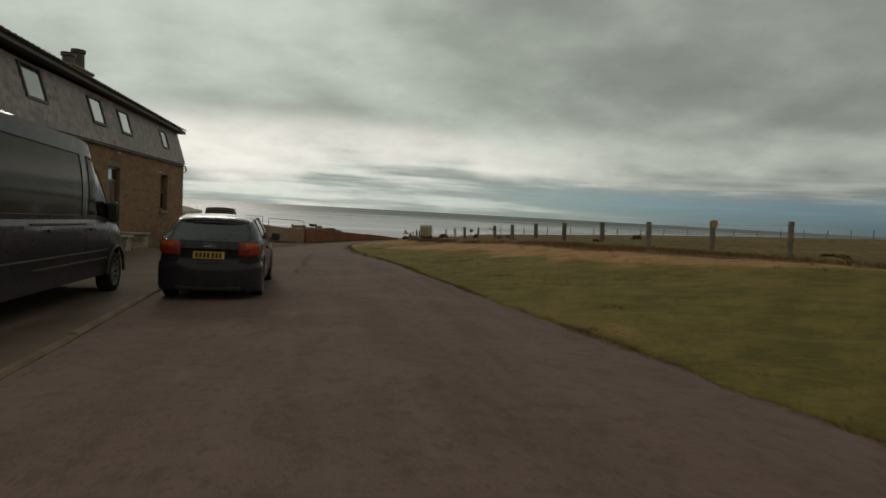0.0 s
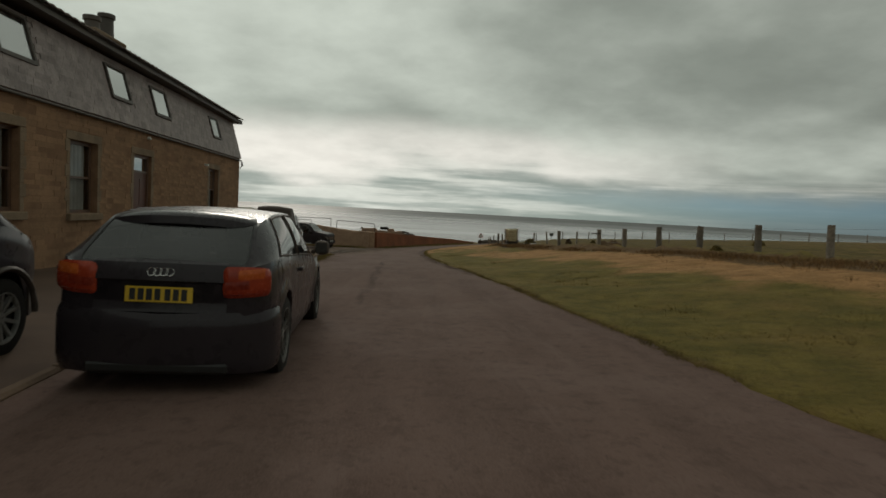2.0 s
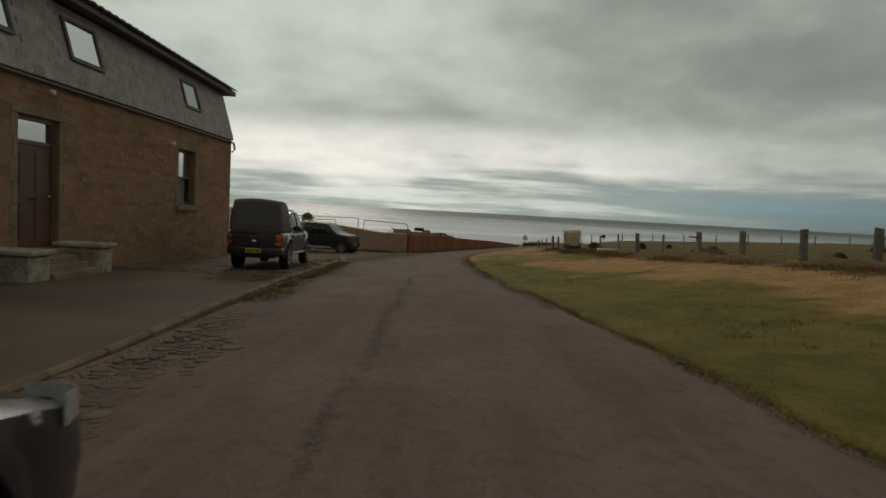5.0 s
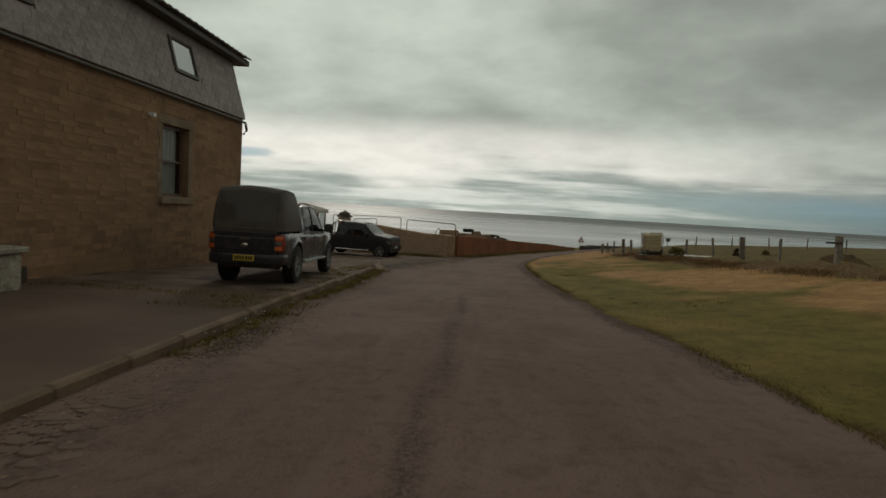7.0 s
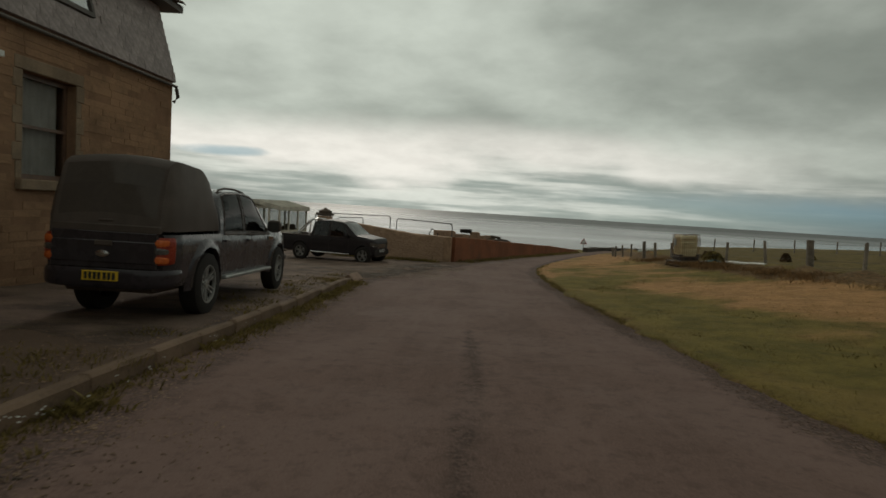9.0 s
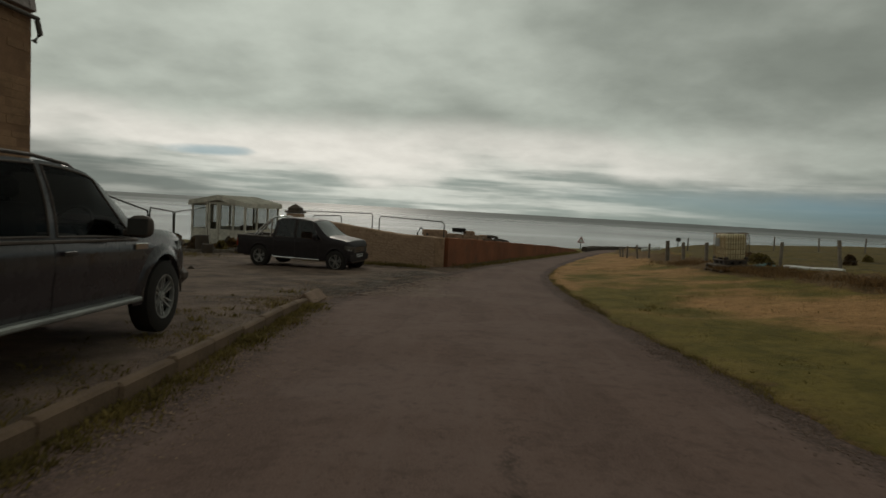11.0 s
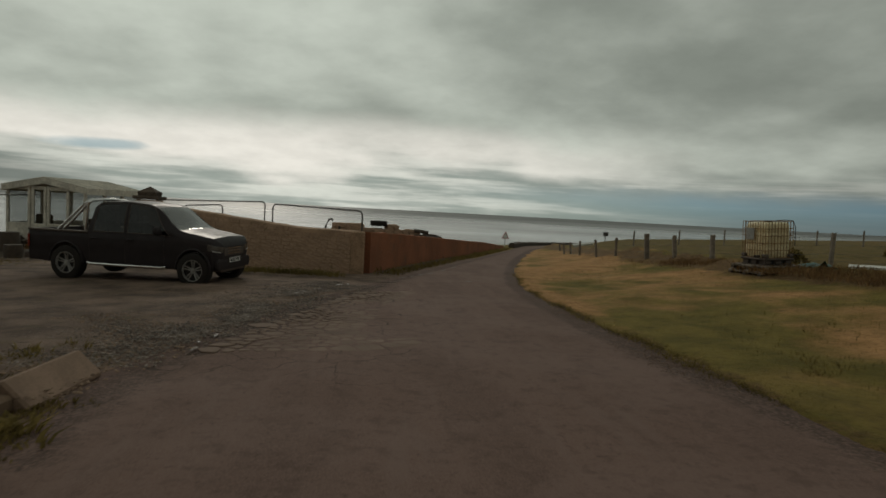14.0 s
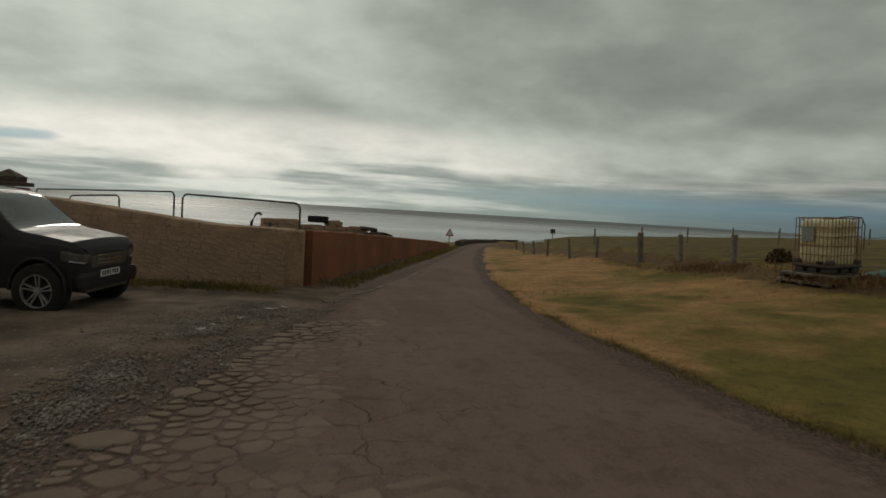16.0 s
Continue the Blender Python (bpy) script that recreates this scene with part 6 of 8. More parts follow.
    wheel_set(truck, [(s * 0.785, y * 0.91) for y in (1.08, 4.50) for s in (1, -1)], 0.385, 0.25, 5, "alloy", 0.62)
    # a short wheelbase and front overhang
    for o in truck.children_recursive:
        if o.name.startswith("wheel_arch") or not o.name.startswith(("wheel", "rim", "brake", "seat")):
            for v in o.data.vertices:
                v.co.y = 0.91 * (v.co.y if v.co.y < 4.96 else 4.96 + (v.co.y - 4.96) * 0.22)
    return truck


build_hatchback()
build_van()
build_pickup_canopy()
build_pickup_open()


# ---- along the lane ----
def build_kerb():
    kerb = thing("kerb", Matrix(), "low brown concrete kerb of single stones beside the lane", "kerb", kind="structure")
    rng = random.Random(11)
    bm = bmesh.new()
    bevel_box(bm, -0.115, 0.0, -0.455, 0.455, -0.22, 0.0, 0.026)
    stone = part("kerb_stone", bm, "kerb", kerb)
    y, i = -4.0, 0
    while y < 34.9:
        a, b = left_edge(y), left_edge(y + 0.9)
        z0, z1 = paved(a - 0.1, y), paved(b - 0.1, y + 0.9)
        m = Matrix.Translation(((a + b) / 2 + 0.01 + rng.uniform(-0.01, 0.01), y + 0.45, (z0 + z1) / 2 + 0.012 + rng.uniform(-0.008, 0.008) + 0.025 * ease(22, 27, y) * rng.uniform(0.4, 1.4))) @ Euler((math.atan2(z1 - z0, 0.9), rng.uniform(-0.03, 0.03), math.atan2(a - b, 0.9) + rng.uniform(-0.008, 0.008))).to_matrix().to_4x4() @ Matrix.Diagonal((1, 0.985 + 0.01 * rng.random(), 1, 1))
        if i == 0:
            stone.matrix_local = m
        else:
            again(stone, m, kerb)
        y += 0.9
        i += 1
    # a stone that lies tilted at the end of the row
    bm = bmesh.new()
    bevel_box(bm, -0.135, 0.135, -0.47, 0.47, -0.13, 0.0, 0.018)
    slab = part("concrete_slab", bm, "slab")
    slab.matrix_world = Matrix.Translation((-3.785, 35.98, ground(-3.78, 35.98) + 0.115)) @ Euler((radians(-2), radians(44), radians(-3))).to_matrix().to_4x4()
    tagged(slab, "loose concrete kerb slab lying tilted on the gravel", "slab")


def tuft(rng, verts, faces, x, y, z, n, h, spread, lean=0.5, wide=1.0):
    """Adds blades of grass or leaves round a spot."""
    for _ in range(n):
        a = rng.uniform(0, 2 * math.pi)
        r = spread * math.sqrt(rng.random())
        bx, by = x + r * math.cos(a), y + r * math.sin(a)
        hh = h * rng.uniform(0.5, 1.15)
        w = hh * rng.uniform(0.05, 0.10) * wide
        d = rng.uniform(0, 2 * math.pi)
        lx, ly = lean * hh * math.cos(a + rng.uniform(-1, 1)), lean * hh * math.sin(a + rng.uniform(-1, 1))
        k = len(verts)
        cx, cy = w * math.cos(d), w * math.sin(d)
        verts += [(bx - cx, by - cy, z - 0.02), (bx + cx, by + cy, z - 0.02), (bx + cx * 0.7 + lx * 0.4, by + cy * 0.7 + ly * 0.4, z + hh * 0.6), (bx - cx * 0.7 + lx * 0.4, by - cy * 0.7 + ly * 0.4, z + hh * 0.6), (bx + lx, by + ly, z + hh)]
        faces += [(k, k + 1, k + 2, k + 3), (k + 3, k + 2, k + 4)]


def foliage(name, verts, faces, material, label, category, kind="stuff"):
    me = bpy.data.meshes.new(name)
    me.from_pydata(verts, [], faces)
    me.materials.append(M[material])
    return tagged(new(name, me), label, category, kind=kind)


def build_growth():
    rng = random.Random(21)
    # weeds at the foot of the kerb, thicker downhill
    v, f = [], []
    for _ in range(1300):
        y = 19.5 + 16.3 * rng.random() ** 0.75
        dense = ease(19.5, 24, y)
        if noise.noise((y * 0.55, 3.0, 0)) + 0.25 * dense < 0.05:
            continue
        x = left_edge(y) + abs(rng.gauss(0, 0.16)) - 0.02
        tuft(rng, v, f, x, y, ground(x, y), rng.randint(6, 12), rng.uniform(0.02, 0.055) * (1.9 if noise.noise((y * 1.9, 8.0, 0)) > 0.25 else 1), 0.08, 1.2, 2.4)
    for _ in range(900):
        y = 24 + 13.5 * rng.random()
        x = left_edge(y) - 0.15 - abs(rng.gauss(0, 0.45))
        if noise.noise((x * 0.8, y * 0.6, 5.0)) > -0.02:
            tuft(rng, v, f, x, y, paved(x, y), rng.randint(4, 8), rng.uniform(0.02, 0.06), 0.09, 1.2, 2.4)
    for _ in range(260):
        x = -3.3 - 4.4 * rng.random()
        y = 25.3 + rng.gauss(0, 0.16)
        tuft(rng, v, f, x, y, paved(x, y), rng.randint(4, 8), rng.uniform(0.02, 0.06), 0.08, 0.9)
    for _ in range(120):
        y = 24.5 + 10.6 * rng.random()
        side = rng.random() < 0.7 or y < 31
        cx = left_edge(y) + (0.06 + abs(rng.gauss(0, 0.07)) if side else -0.30 - abs(rng.gauss(0, 0.35)))
        tall = rng.uniform(0.03, 0.10) * ease(23, 29, y)
        for _ in range(rng.randint(2, 5)):
            x, yy = cx + rng.gauss(0, 0.05), y + rng.gauss(0, 0.10)
            tuft(rng, v, f, x, yy, ground(x, yy) if side else paved(x, yy), rng.randint(6, 11), tall * rng.uniform(0.5, 1.0), 0.05, 0.8, 1.5)
    for _ in range(26):
        x, y = -4.62 + rng.gauss(0, 0.16), 37.2 + rng.gauss(0, 0.22)
        tuft(rng, v, f, x, y, paved(x, y), rng.randint(6, 10), rng.uniform(0.03, 0.11), 0.07, 0.7, 1.2)
    for _ in range(420):
        y = 30.5 + 6.6 * rng.random()
        x = left_edge(y) - 0.20 - abs(rng.gauss(0, 0.55))
        tuft(rng, v, f, x, y, paved(x, y), rng.randint(4, 8), rng.uniform(0.012, 0.035), 0.10, 1.6, 2.2)
    foliage("weeds", v, f, "weed", "low green weeds growing along the kerb", "weeds")
    # daisies
    v, f = [], []
    for cy, n in ((24.2, 16), (25.3, 7), (26.6, 5), (23.4, 5), (22.6, 3), (27.6, 4)):
        for _ in range(n):
            y = cy + rng.gauss(0, 0.22)
            x = left_edge(y) + 0.10 + rng.gauss(0, 0.06)
            z = ground(x, y) + rng.uniform(0.05, 0.13)
            k, r = len(v), rng.uniform(0.007, 0.013)
            v += [(x + r * math.cos(t), y + r * math.sin(t), z + rng.uniform(-0.006, 0.006)) for t in (2 * math.pi * q / 8 for q in range(8))]
            f.append(tuple(range(k, k + 8)))
    foliage("daisies", v, f, "petal", "small white daisies among the kerb weeds", "flowers")
    # grass blades on the verge and the bank
    v, f = [], []
    for _ in range(7000):
        y = -1 + 53 * rng.random()
        o = 0.05 + 5.5 * rng.random() ** 2.2
        x = right_edge(y) + o
        tuft(rng, v, f, x, y, ground(x, y) + 0.03, rng.randint(2, 4), rng.uniform(0.015, 0.04), 0.10, 1.2)
    for _ in range(5200):
        # ragged fringe creeping over the edge of the asphalt
        y = -1 + 49 * rng.random()
        creep = 0.10 * noise.noise((y * 1.1, 2.0, 0)) + 0.05 * noise.noise((y * 4.3, 6.0, 0))
        x = right_edge(y) + 0.02 - creep + abs(rng.gauss(0, 0.09))
        tuft(rng, v, f, x, y, ground(x, y) + 0.005, rng.randint(4, 7), rng.uniform(0.012, 0.03), 0.09, 1.9, 2.2)
    foliage("verge_grass", v, f, "weed", "short green grass blades on the verge", "grass")
    v, f = [], []
    for _ in range(34):
        y = 1 + 42 * rng.random()
        cx, cy = right_edge(y) + 0.4 + 2.6 * rng.random() ** 1.3, y
        size = rng.uniform(0.10, 0.34)
        for _ in range(rng.randint(5, 14)):
            x, y = cx + rng.gauss(0, size), cy + rng.gauss(0, size)
            tuft(rng, v, f, x, y, ground(x, y) + 0.03, rng.randint(5, 9), rng.uniform(0.012, 0.030), 0.08, 1.8, 3.0)
    for cx, cy, size, n, tall in ((4.35, 8.35, 0.20, 46, 0.05), (4.50, 8.80, 0.20, 20, 0.035), (4.15, 12.1, 0.35, 34, 0.03), (5.9, 12.7, 0.30, 26, 0.03), (3.3, 6.9, 0.16, 18, 0.03), (3.9, 10.2, 0.30, 24, 0.028), (3.0, 16.5, 0.35, 26, 0.03), (3.9, 19.6, 0.4, 26, 0.03), (2.6, 22.8, 0.35, 24, 0.03)):
        for _ in range(n):
            x, y = cx + rng.gauss(0, size), cy + rng.gauss(0, size)
            tuft(rng, v, f, x, y, ground(x, y) + 0.035, rng.randint(3, 6), 0.6 * tall * rng.uniform(0.6, 1.2), 0.08, 1.8, 3.5)
    foliage("verge_weeds", v, f, "weed", "flat broad-leaved weeds in the short verge grass", "weeds")
    v, f = [], []
    for _ in range(2600):
        y = 8 + 50 * rng.random()
        fence = 9.6 - 0.12 * max(0, y - 20) + 0.25 * max(0, 20 - y)
        o = fence - 0.9 + rng.gauss(0, 0.8)
        x = right_edge(y) + max(0.1, o)
        if noise.noise((x * 0.5, y * 0.35, 1.0)) > -0.12:
            tuft(rng, v, f, x, y, ground(x, y) + 0.06, rng.randint(4, 8), rng.uniform(0.02, 0.06), 0.16, 1.2)
    for _ in range(350):
        y = 37 + 12 * rng.random()
        x = right_edge(y) + abs(rng.gauss(0, 0.22))
        tuft(rng, v, f, x, y, ground(x, y) + 0.01, rng.randint(3, 6), rng.uniform(0.02, 0.055), 0.1, 1.1)
    foliage("dry_grass", v, f, "straw", "dry straw-coloured tussocks along the fence bank", "grass")
    v, f = [], []
    for _ in range(4600):
        y = 6 + 48 * rng.random()
        fence = 9.6 - 0.12 * max(0, y - 20) + 0.25 * max(0, 20 - y)
        x = right_edge(y) + fence - 1.3 - 0.9 * ease(30, 14, y) + rng.gauss(0, 0.42 + 0.65 * ease(30, 14, y))
        if noise.noise((x * 0.6, y * 0.5, 7.0)) > -0.1:
            tuft(rng, v, f, x, y, ground(x, y) + 0.10, rng.randint(6, 11), rng.uniform(0.05, 0.13), 0.2, 1.2)
    foliage("bank_tussocks", v, f, "tussock", "matted brown tussocks on the earth bank by the fence", "grass")
    # green growth along the foot of the walls
    v, f = [], []
    for _ in range(1500):
        t = rng.random()
        if t < 0.45:
            q = rng.random()
            x, y = -2.1 - 4.9 * q, 46.6 + 1.9 * q
            x, y = x - 0.25 - 0.15 * rng.random(), y - 0.15 - abs(rng.gauss(0, 0.25))
        else:
            y = 47 + 30 * rng.random()
            x = left_edge(y) - 0.15 - abs(rng.gauss(0, 0.3))
        tuft(rng, v, f, x, y, ground(x, y), rng.randint(4, 8), rng.uniform(0.06, 0.17), 0.15, 0.7)
    foliage("wall_weeds", v, f, "weed", "green weeds along the foot of the wall", "weeds")


def scatter(name, spots, material, label, category, seed, flat=0.32):
    """Many small broken stones in one mesh."""
    rng = random.Random(seed)
    v, f = [], []
    for x, y, z, r in spots:
        k = len(v)
        for s in (0, 1):
            for q in range(5):
                a = 2 * math.pi * (q + 0.5 * s) / 5 + rng.uniform(-0.3, 0.3)
                rr = r * rng.uniform(0.7, 1.15) * (1.0 if s == 0 else 0.7)
                v.append((x + rr * math.cos(a), y + rr * math.sin(a), z - 0.1 * r if s == 0 else z + flat * r * rng.uniform(0.5, 1.0)))
        for q in range(5):
            f += [(k + q, k + (q + 1) % 5, k + 5 + q), (k + (q + 1) % 5, k + 5 + (q + 1) % 5, k + 5 + q)]
        f.append(tuple(k + 5 + q for q in range(5)))
    return foliage(name, v, f, material, label, category)


def build_loose_stones():
    rng = random.Random(31)
    spots = []
    for _ in range(5200):
        y = 35.5 + 8 * rng.random() ** 1.3
        x = left_edge(y) + rng.gauss(-0.9, 0.9)
        if x < left_edge(y) + 0.35:
            spots.append((x, y, paved(x, y) + 0.010, rng.uniform(0.007, 0.022)))
    for _ in range(5200):
        y = 24 + 13 * rng.random()
        x = left_edge(y) - 0.2 - 4 * rng.random() ** 1.4
        spots.append((x, y, paved(x, y) + 0.010, rng.uniform(0.006, 0.016)))
    for _ in range(2600):
        y = 14 + 20 * rng.random()
        x = left_edge(y) + 0.05 + abs(rng.gauss(0, 0.38))
        spots.append((x, y, ground(x, y) + 0.006, rng.uniform(0.006, 0.02)))
    edge = []
    for _ in range(7000):
        y = 22 + 24 * rng.random()
        x = right_edge(y) + rng.gauss(-0.14, 0.15)
        edge.append((x, y, ground(x, y) + 0.004, rng.uniform(0.006, 0.018)))
    for _ in range(3200):
        y = 20 + 14 * rng.random()
        x = left_edge(y) + 0.15 + abs(rng.gauss(0, 0.75))
        spots.append((x, y, ground(x, y) + 0.008, rng.uniform(0.004, 0.012)))
    bright = []
    for _ in range(11000):
        y = 36.6 + 8.2 * rng.random()
        x = left_edge(y) + rng.gauss(-0.35, 0.62)
        if x < left_edge(y) + 0.55 and noise.noise((x * 1.1, y * 0.8, 9.0)) > -0.25:
            bright.append((x, y, paved(x, y) + 0.012, 0.005 + 0.017 * rng.random() ** 2))
    # extra clusters of grey stones imitate glints on the wet gravel
    for _ in range(2600):
        c = rng.choice(((-3.25, 39.4, 0.10, 0.35), (-3.30, 40.4, 0.10, 0.30), (-2.95, 42.4, 0.14, 0.25), (-3.7, 38.2, 0.2, 0.3)))
        x, y = c[0] + rng.gauss(0, c[2]), c[1] + rng.gauss(0, c[3])
        bright.append((x, y, paved(x, y) + 0.018, rng.uniform(0.006, 0.017)))
    scatter("grey_chippings", bright, "chipping", "grey stone chippings beside the broken asphalt, with pale clusters imitating wet glints", "gravel", 25, 0.6)
    scatter("edge_stones", edge, "piece_dark", "dark crumbled stones along the field side of the lane", "gravel", 27, 0.35)
    scatter("gravel_stones", spots, "pebble", "loose grey-brown gravel stones", "gravel", 5)


def clip(poly, nx, ny, c):
    out = []
    for i, p in enumerate(poly):
        q = poly[(i + 1) % len(poly)]
        dp, dq = p[0] * nx + p[1] * ny - c, q[0] * nx + q[1] * ny - c
        if dp <= 0:
            out.append(p)
        if dp * dq < 0:
            t = dp / (dp - dq)
            out.append((p[0] + (q[0] - p[0]) * t, p[1] + (q[1] - p[1]) * t))
    return out


def rounded(poly, times=2):
    """Corners cut off again and again."""
    for _ in range(times):
        out = []
        for i, p in enumerate(poly):
            q = poly[(i + 1) % len(poly)]
            out += [(p[0] * 0.78 + q[0] * 0.22, p[1] * 0.78 + q[1] * 0.22), (p[0] * 0.22 + q[0] * 0.78, p[1] * 0.22 + q[1] * 0.78)]
        poly = out
    return poly


def broken_plates(name, label, at, seed, most, spot, material, sink=0.0):
    """Asphalt broken into plates, each a piece of its own; spot(rng) gives x, y, the plate's size and how loose it lies (0 to 1)."""
    patch = thing(name, Matrix.Translation((*at, ground(*at))), label, "asphalt", kind="structure")
    rng = random.Random(seed)
    seeds, tries = [], 0
    while len(seeds) < most and tries < 30000:
        tries += 1
        x, y, gap, loose = spot(rng)
        if all((x - a) ** 2 + (y - b) ** 2 > (0.5 * (gap + g)) ** 2 for a, b, g, _ in seeds):
            seeds.append((x, y, gap, loose))
    inv = patch.matrix_world.inverted()
    for x, y, gap, loose in seeds:
        near = sorted(((a - x) ** 2 + (b - y) ** 2, a, b, g) for a, b, g, _ in seeds)[1:16]
        if near[2][0] > 0.30:
            continue
        turn, long = rng.uniform(-0.5, 0.5), rng.uniform(1.0, 1.45)
        poly = []
        for k in range(12):
            t = 2 * math.pi * k / 12
            r = gap * rng.uniform(0.70, 1.05)
            dx, dy = r * long * math.cos(t), r * math.sin(t)
            poly.append((x + dx * math.cos(turn) - dy * math.sin(turn), y + dx * math.sin(turn) + dy * math.cos(turn)))
        for d2, a, b, g in near:
            d = math.sqrt(d2)
            nx, ny = (a - x) / d, (b - y) / d
            poly = clip(poly, nx, ny, x * nx + y * ny + d * gap / (gap + g) - 0.004 - (0.010 + 0.012 * rng.random()) * loose)
            if len(poly) < 3:
                break
        if len(poly) < 3:
            continue
        poly = rounded(poly, 2 if loose > 0.3 else 1)
        bm = bmesh.new()
        cx, cy = sum(p[0] for p in poly) / len(poly), sum(p[1] for p in poly) / len(poly)
        lift = 0.012 + 0.010 * rng.random() * loose - sink
        tx, ty = rng.gauss(0, 0.012) * loose, rng.gauss(0, 0.012) * loose
        n = len(poly)
        rings = []
        for f, h in ((1.0, -0.03), (1.0, lift - 0.006), (0.93, lift), (0.80, lift + 0.002)):
            rings.append([bm.verts.new((cx + (p[0] - cx) * f, cy + (p[1] - cy) * f, ground(*p) + h + tx * (p[0] - cx) + ty * (p[1] - cy))) for p in poly])
        for a, b in zip(rings, rings[1:]):
            for k in range(n):
                bm.faces.new((a[k], a[(k + 1) % n], b[(k + 1) % n], b[k]))
        bm.faces.new(rings[-1])
        part("plate", bm, material, patch).matrix_parent_inverse = inv


def build_cracked_patch():
    def mouth(rng):
        y = 37.4 + 5.4 * rng.random()
        u = rng.random() ** 1.1
        x = left_edge(y) + 0.50 + (1.75 - 0.10 * (y - 37.4) + 0.35 * noise.noise((y * 1.3, 2.0, 0))) * u
        return x, y, 0.085 + 0.13 * rng.random() ** 1.6 + 0.17 * max(0.0, u - 0.45), ease(1.7, 0.5, x - left_edge(y))

    def margin(rng):
        y = 12.5 + 8.0 * rng.random()
        x = left_edge(y) + 0.26 + (0.62 * ease(11, 14.5, y) * ease(21.5, 17.5, y) + 0.12 + 0.16 * noise.noise((y * 1.7, 7.0, 0))) * rng.random()
        return x, y, 0.05 + 0.11 * rng.random() ** 1.5, 1.0

    broken_plates("cracked_asphalt", "patch of old asphalt broken into many small plates", (-2.4, 40.0), 41, 300, mouth, "piece")
    broken_plates("crumbled_margin", "crumbled dark asphalt margin along the kerb", (-2.4, 16.0), 47, 230, margin, "piece_dark", 0.007)
    # grit in the joints
    rng = random.Random(44)
    spots = []
    for _ in range(6500):
        y = 37.2 + 5.6 * rng.random()
        x = left_edge(y) + 0.35 + 1.5 * rng.random() ** 1.5
        spots.append((x, y, ground(x, y) + 0.002, rng.uniform(0.004, 0.011)))
    for _ in range(2600):
        y = 11.5 + 12 * rng.random()
        x = left_edge(y) + 0.22 + abs(rng.gauss(0, 0.36)) * (0.4 + 0.6 * ease(23, 18, y))
        spots.append((x, y, ground(x, y) + 0.004, rng.uniform(0.004, 0.014)))
    scatter("joint_grit", spots, "rubbish", "dark grit in the joints of the broken asphalt", "gravel", 15, 0.5)


def build_puddles():
    """Shallow water lying in ragged hollows where gravel meets the lane, and damp films on the lane."""
    rng = random.Random(43)
    for x, y, rx, ry, turn in ((-3.27, 37.4, 0.025, 0.10, -0.1), (-3.33, 37.75, 0.02, 0.07, 0.2), (-3.25, 38.1, 0.02, 0.12, 0.1), (-2.95, 42.3, 0.05, 0.09, -0.4), (-2.86, 42.6, 0.03, 0.06, 0.2), (-2.60, 43.1, 0.04, 0.09, -0.5), (-2.28, 43.9, 0.08, 0.12, -0.6), (-2.12, 44.1, 0.05, 0.08, 0.3),
                               (-0.88, 45.9, 0.04, 0.22, -0.45), (-0.62, 46.35, 0.03, 0.20, -0.40), (-0.40, 46.9, 0.04, 0.28, -0.40), (-0.05, 47.6, 0.035, 0.30, -0.35), (0.45, 48.9, 0.04, 0.40, -0.32), (0.95, 50.4, 0.04, 0.50, -0.30), (0.6, 45.2, 0.10, 0.07, 0.0)):
        bm = bmesh.new()
        n = 40
        seed = rng.uniform(0, 50)
        ring, mid = [], []
        for k in range(n):
            t = 2 * math.pi * k / n
            s = 0.85 + 0.55 * noise.noise((2.2 * math.cos(t), 2.2 * math.sin(t), seed)) + 0.25 * noise.noise((6 * math.cos(t), 6 * math.sin(t), seed))
            for f, out in ((1.0, ring), (0.5, mid)):
                dx, dy = rx * s * f * math.cos(t), ry * s * f * math.sin(t)
                px, py = x + dx * math.cos(turn) - dy * math.sin(turn), y + dx * math.sin(turn) + dy * math.cos(turn)
                out.append(bm.verts.new((px, py, max(ground(px, py), ground(x, y) - 0.01) + 0.026)))
        for k in range(n):
            bm.faces.new((ring[k], ring[(k + 1) % n], mid[(k + 1) % n], mid[k]))
        bm.faces.new(mid)
        tagged(part("puddle", bm, "water"), "shallow ragged puddle lying on the lane edge", "puddle", "puddles")


# ---- fence and field ----
FENCE = [(18.15, 20.72, 1.93, 0.20), (15.27, 21.6, 1.79, 0.20), (13.42, 23.28, 1.61, 0.20), (12.14, 25.06, 1.49, 0.20), (11.26, 27.3, 1.34, 0.20), (10.46, 29.14, 1.20, 0.20), (10.0, 31.66, 1.02, 0.19),
         (9.77, 34.42, 0.87, 0.19), (9.5, 37.2, 0.64, 0.09), (8.94, 38.84, 0.59, 0.18), (8.85, 41.4, 0.43, 0.09), (8.68, 43.9, 0.24, 0.09), (7.6, 46.92, 0.0, 0.12), (7.38, 48.6, -0.10, 0.12), (7.41, 50.5, -0.13, 0.15),
         (7.5, 53.2, -0.42, 0.09), (7.6, 55.6, -0.62, 0.09), (7.8, 58.0, -0.80, 0.09), (8.2, 60.6, -0.98, 0.09), (8.8, 63.5, -1.15, 0.09), (9.7, 67.0, -1.35, 0.09)]


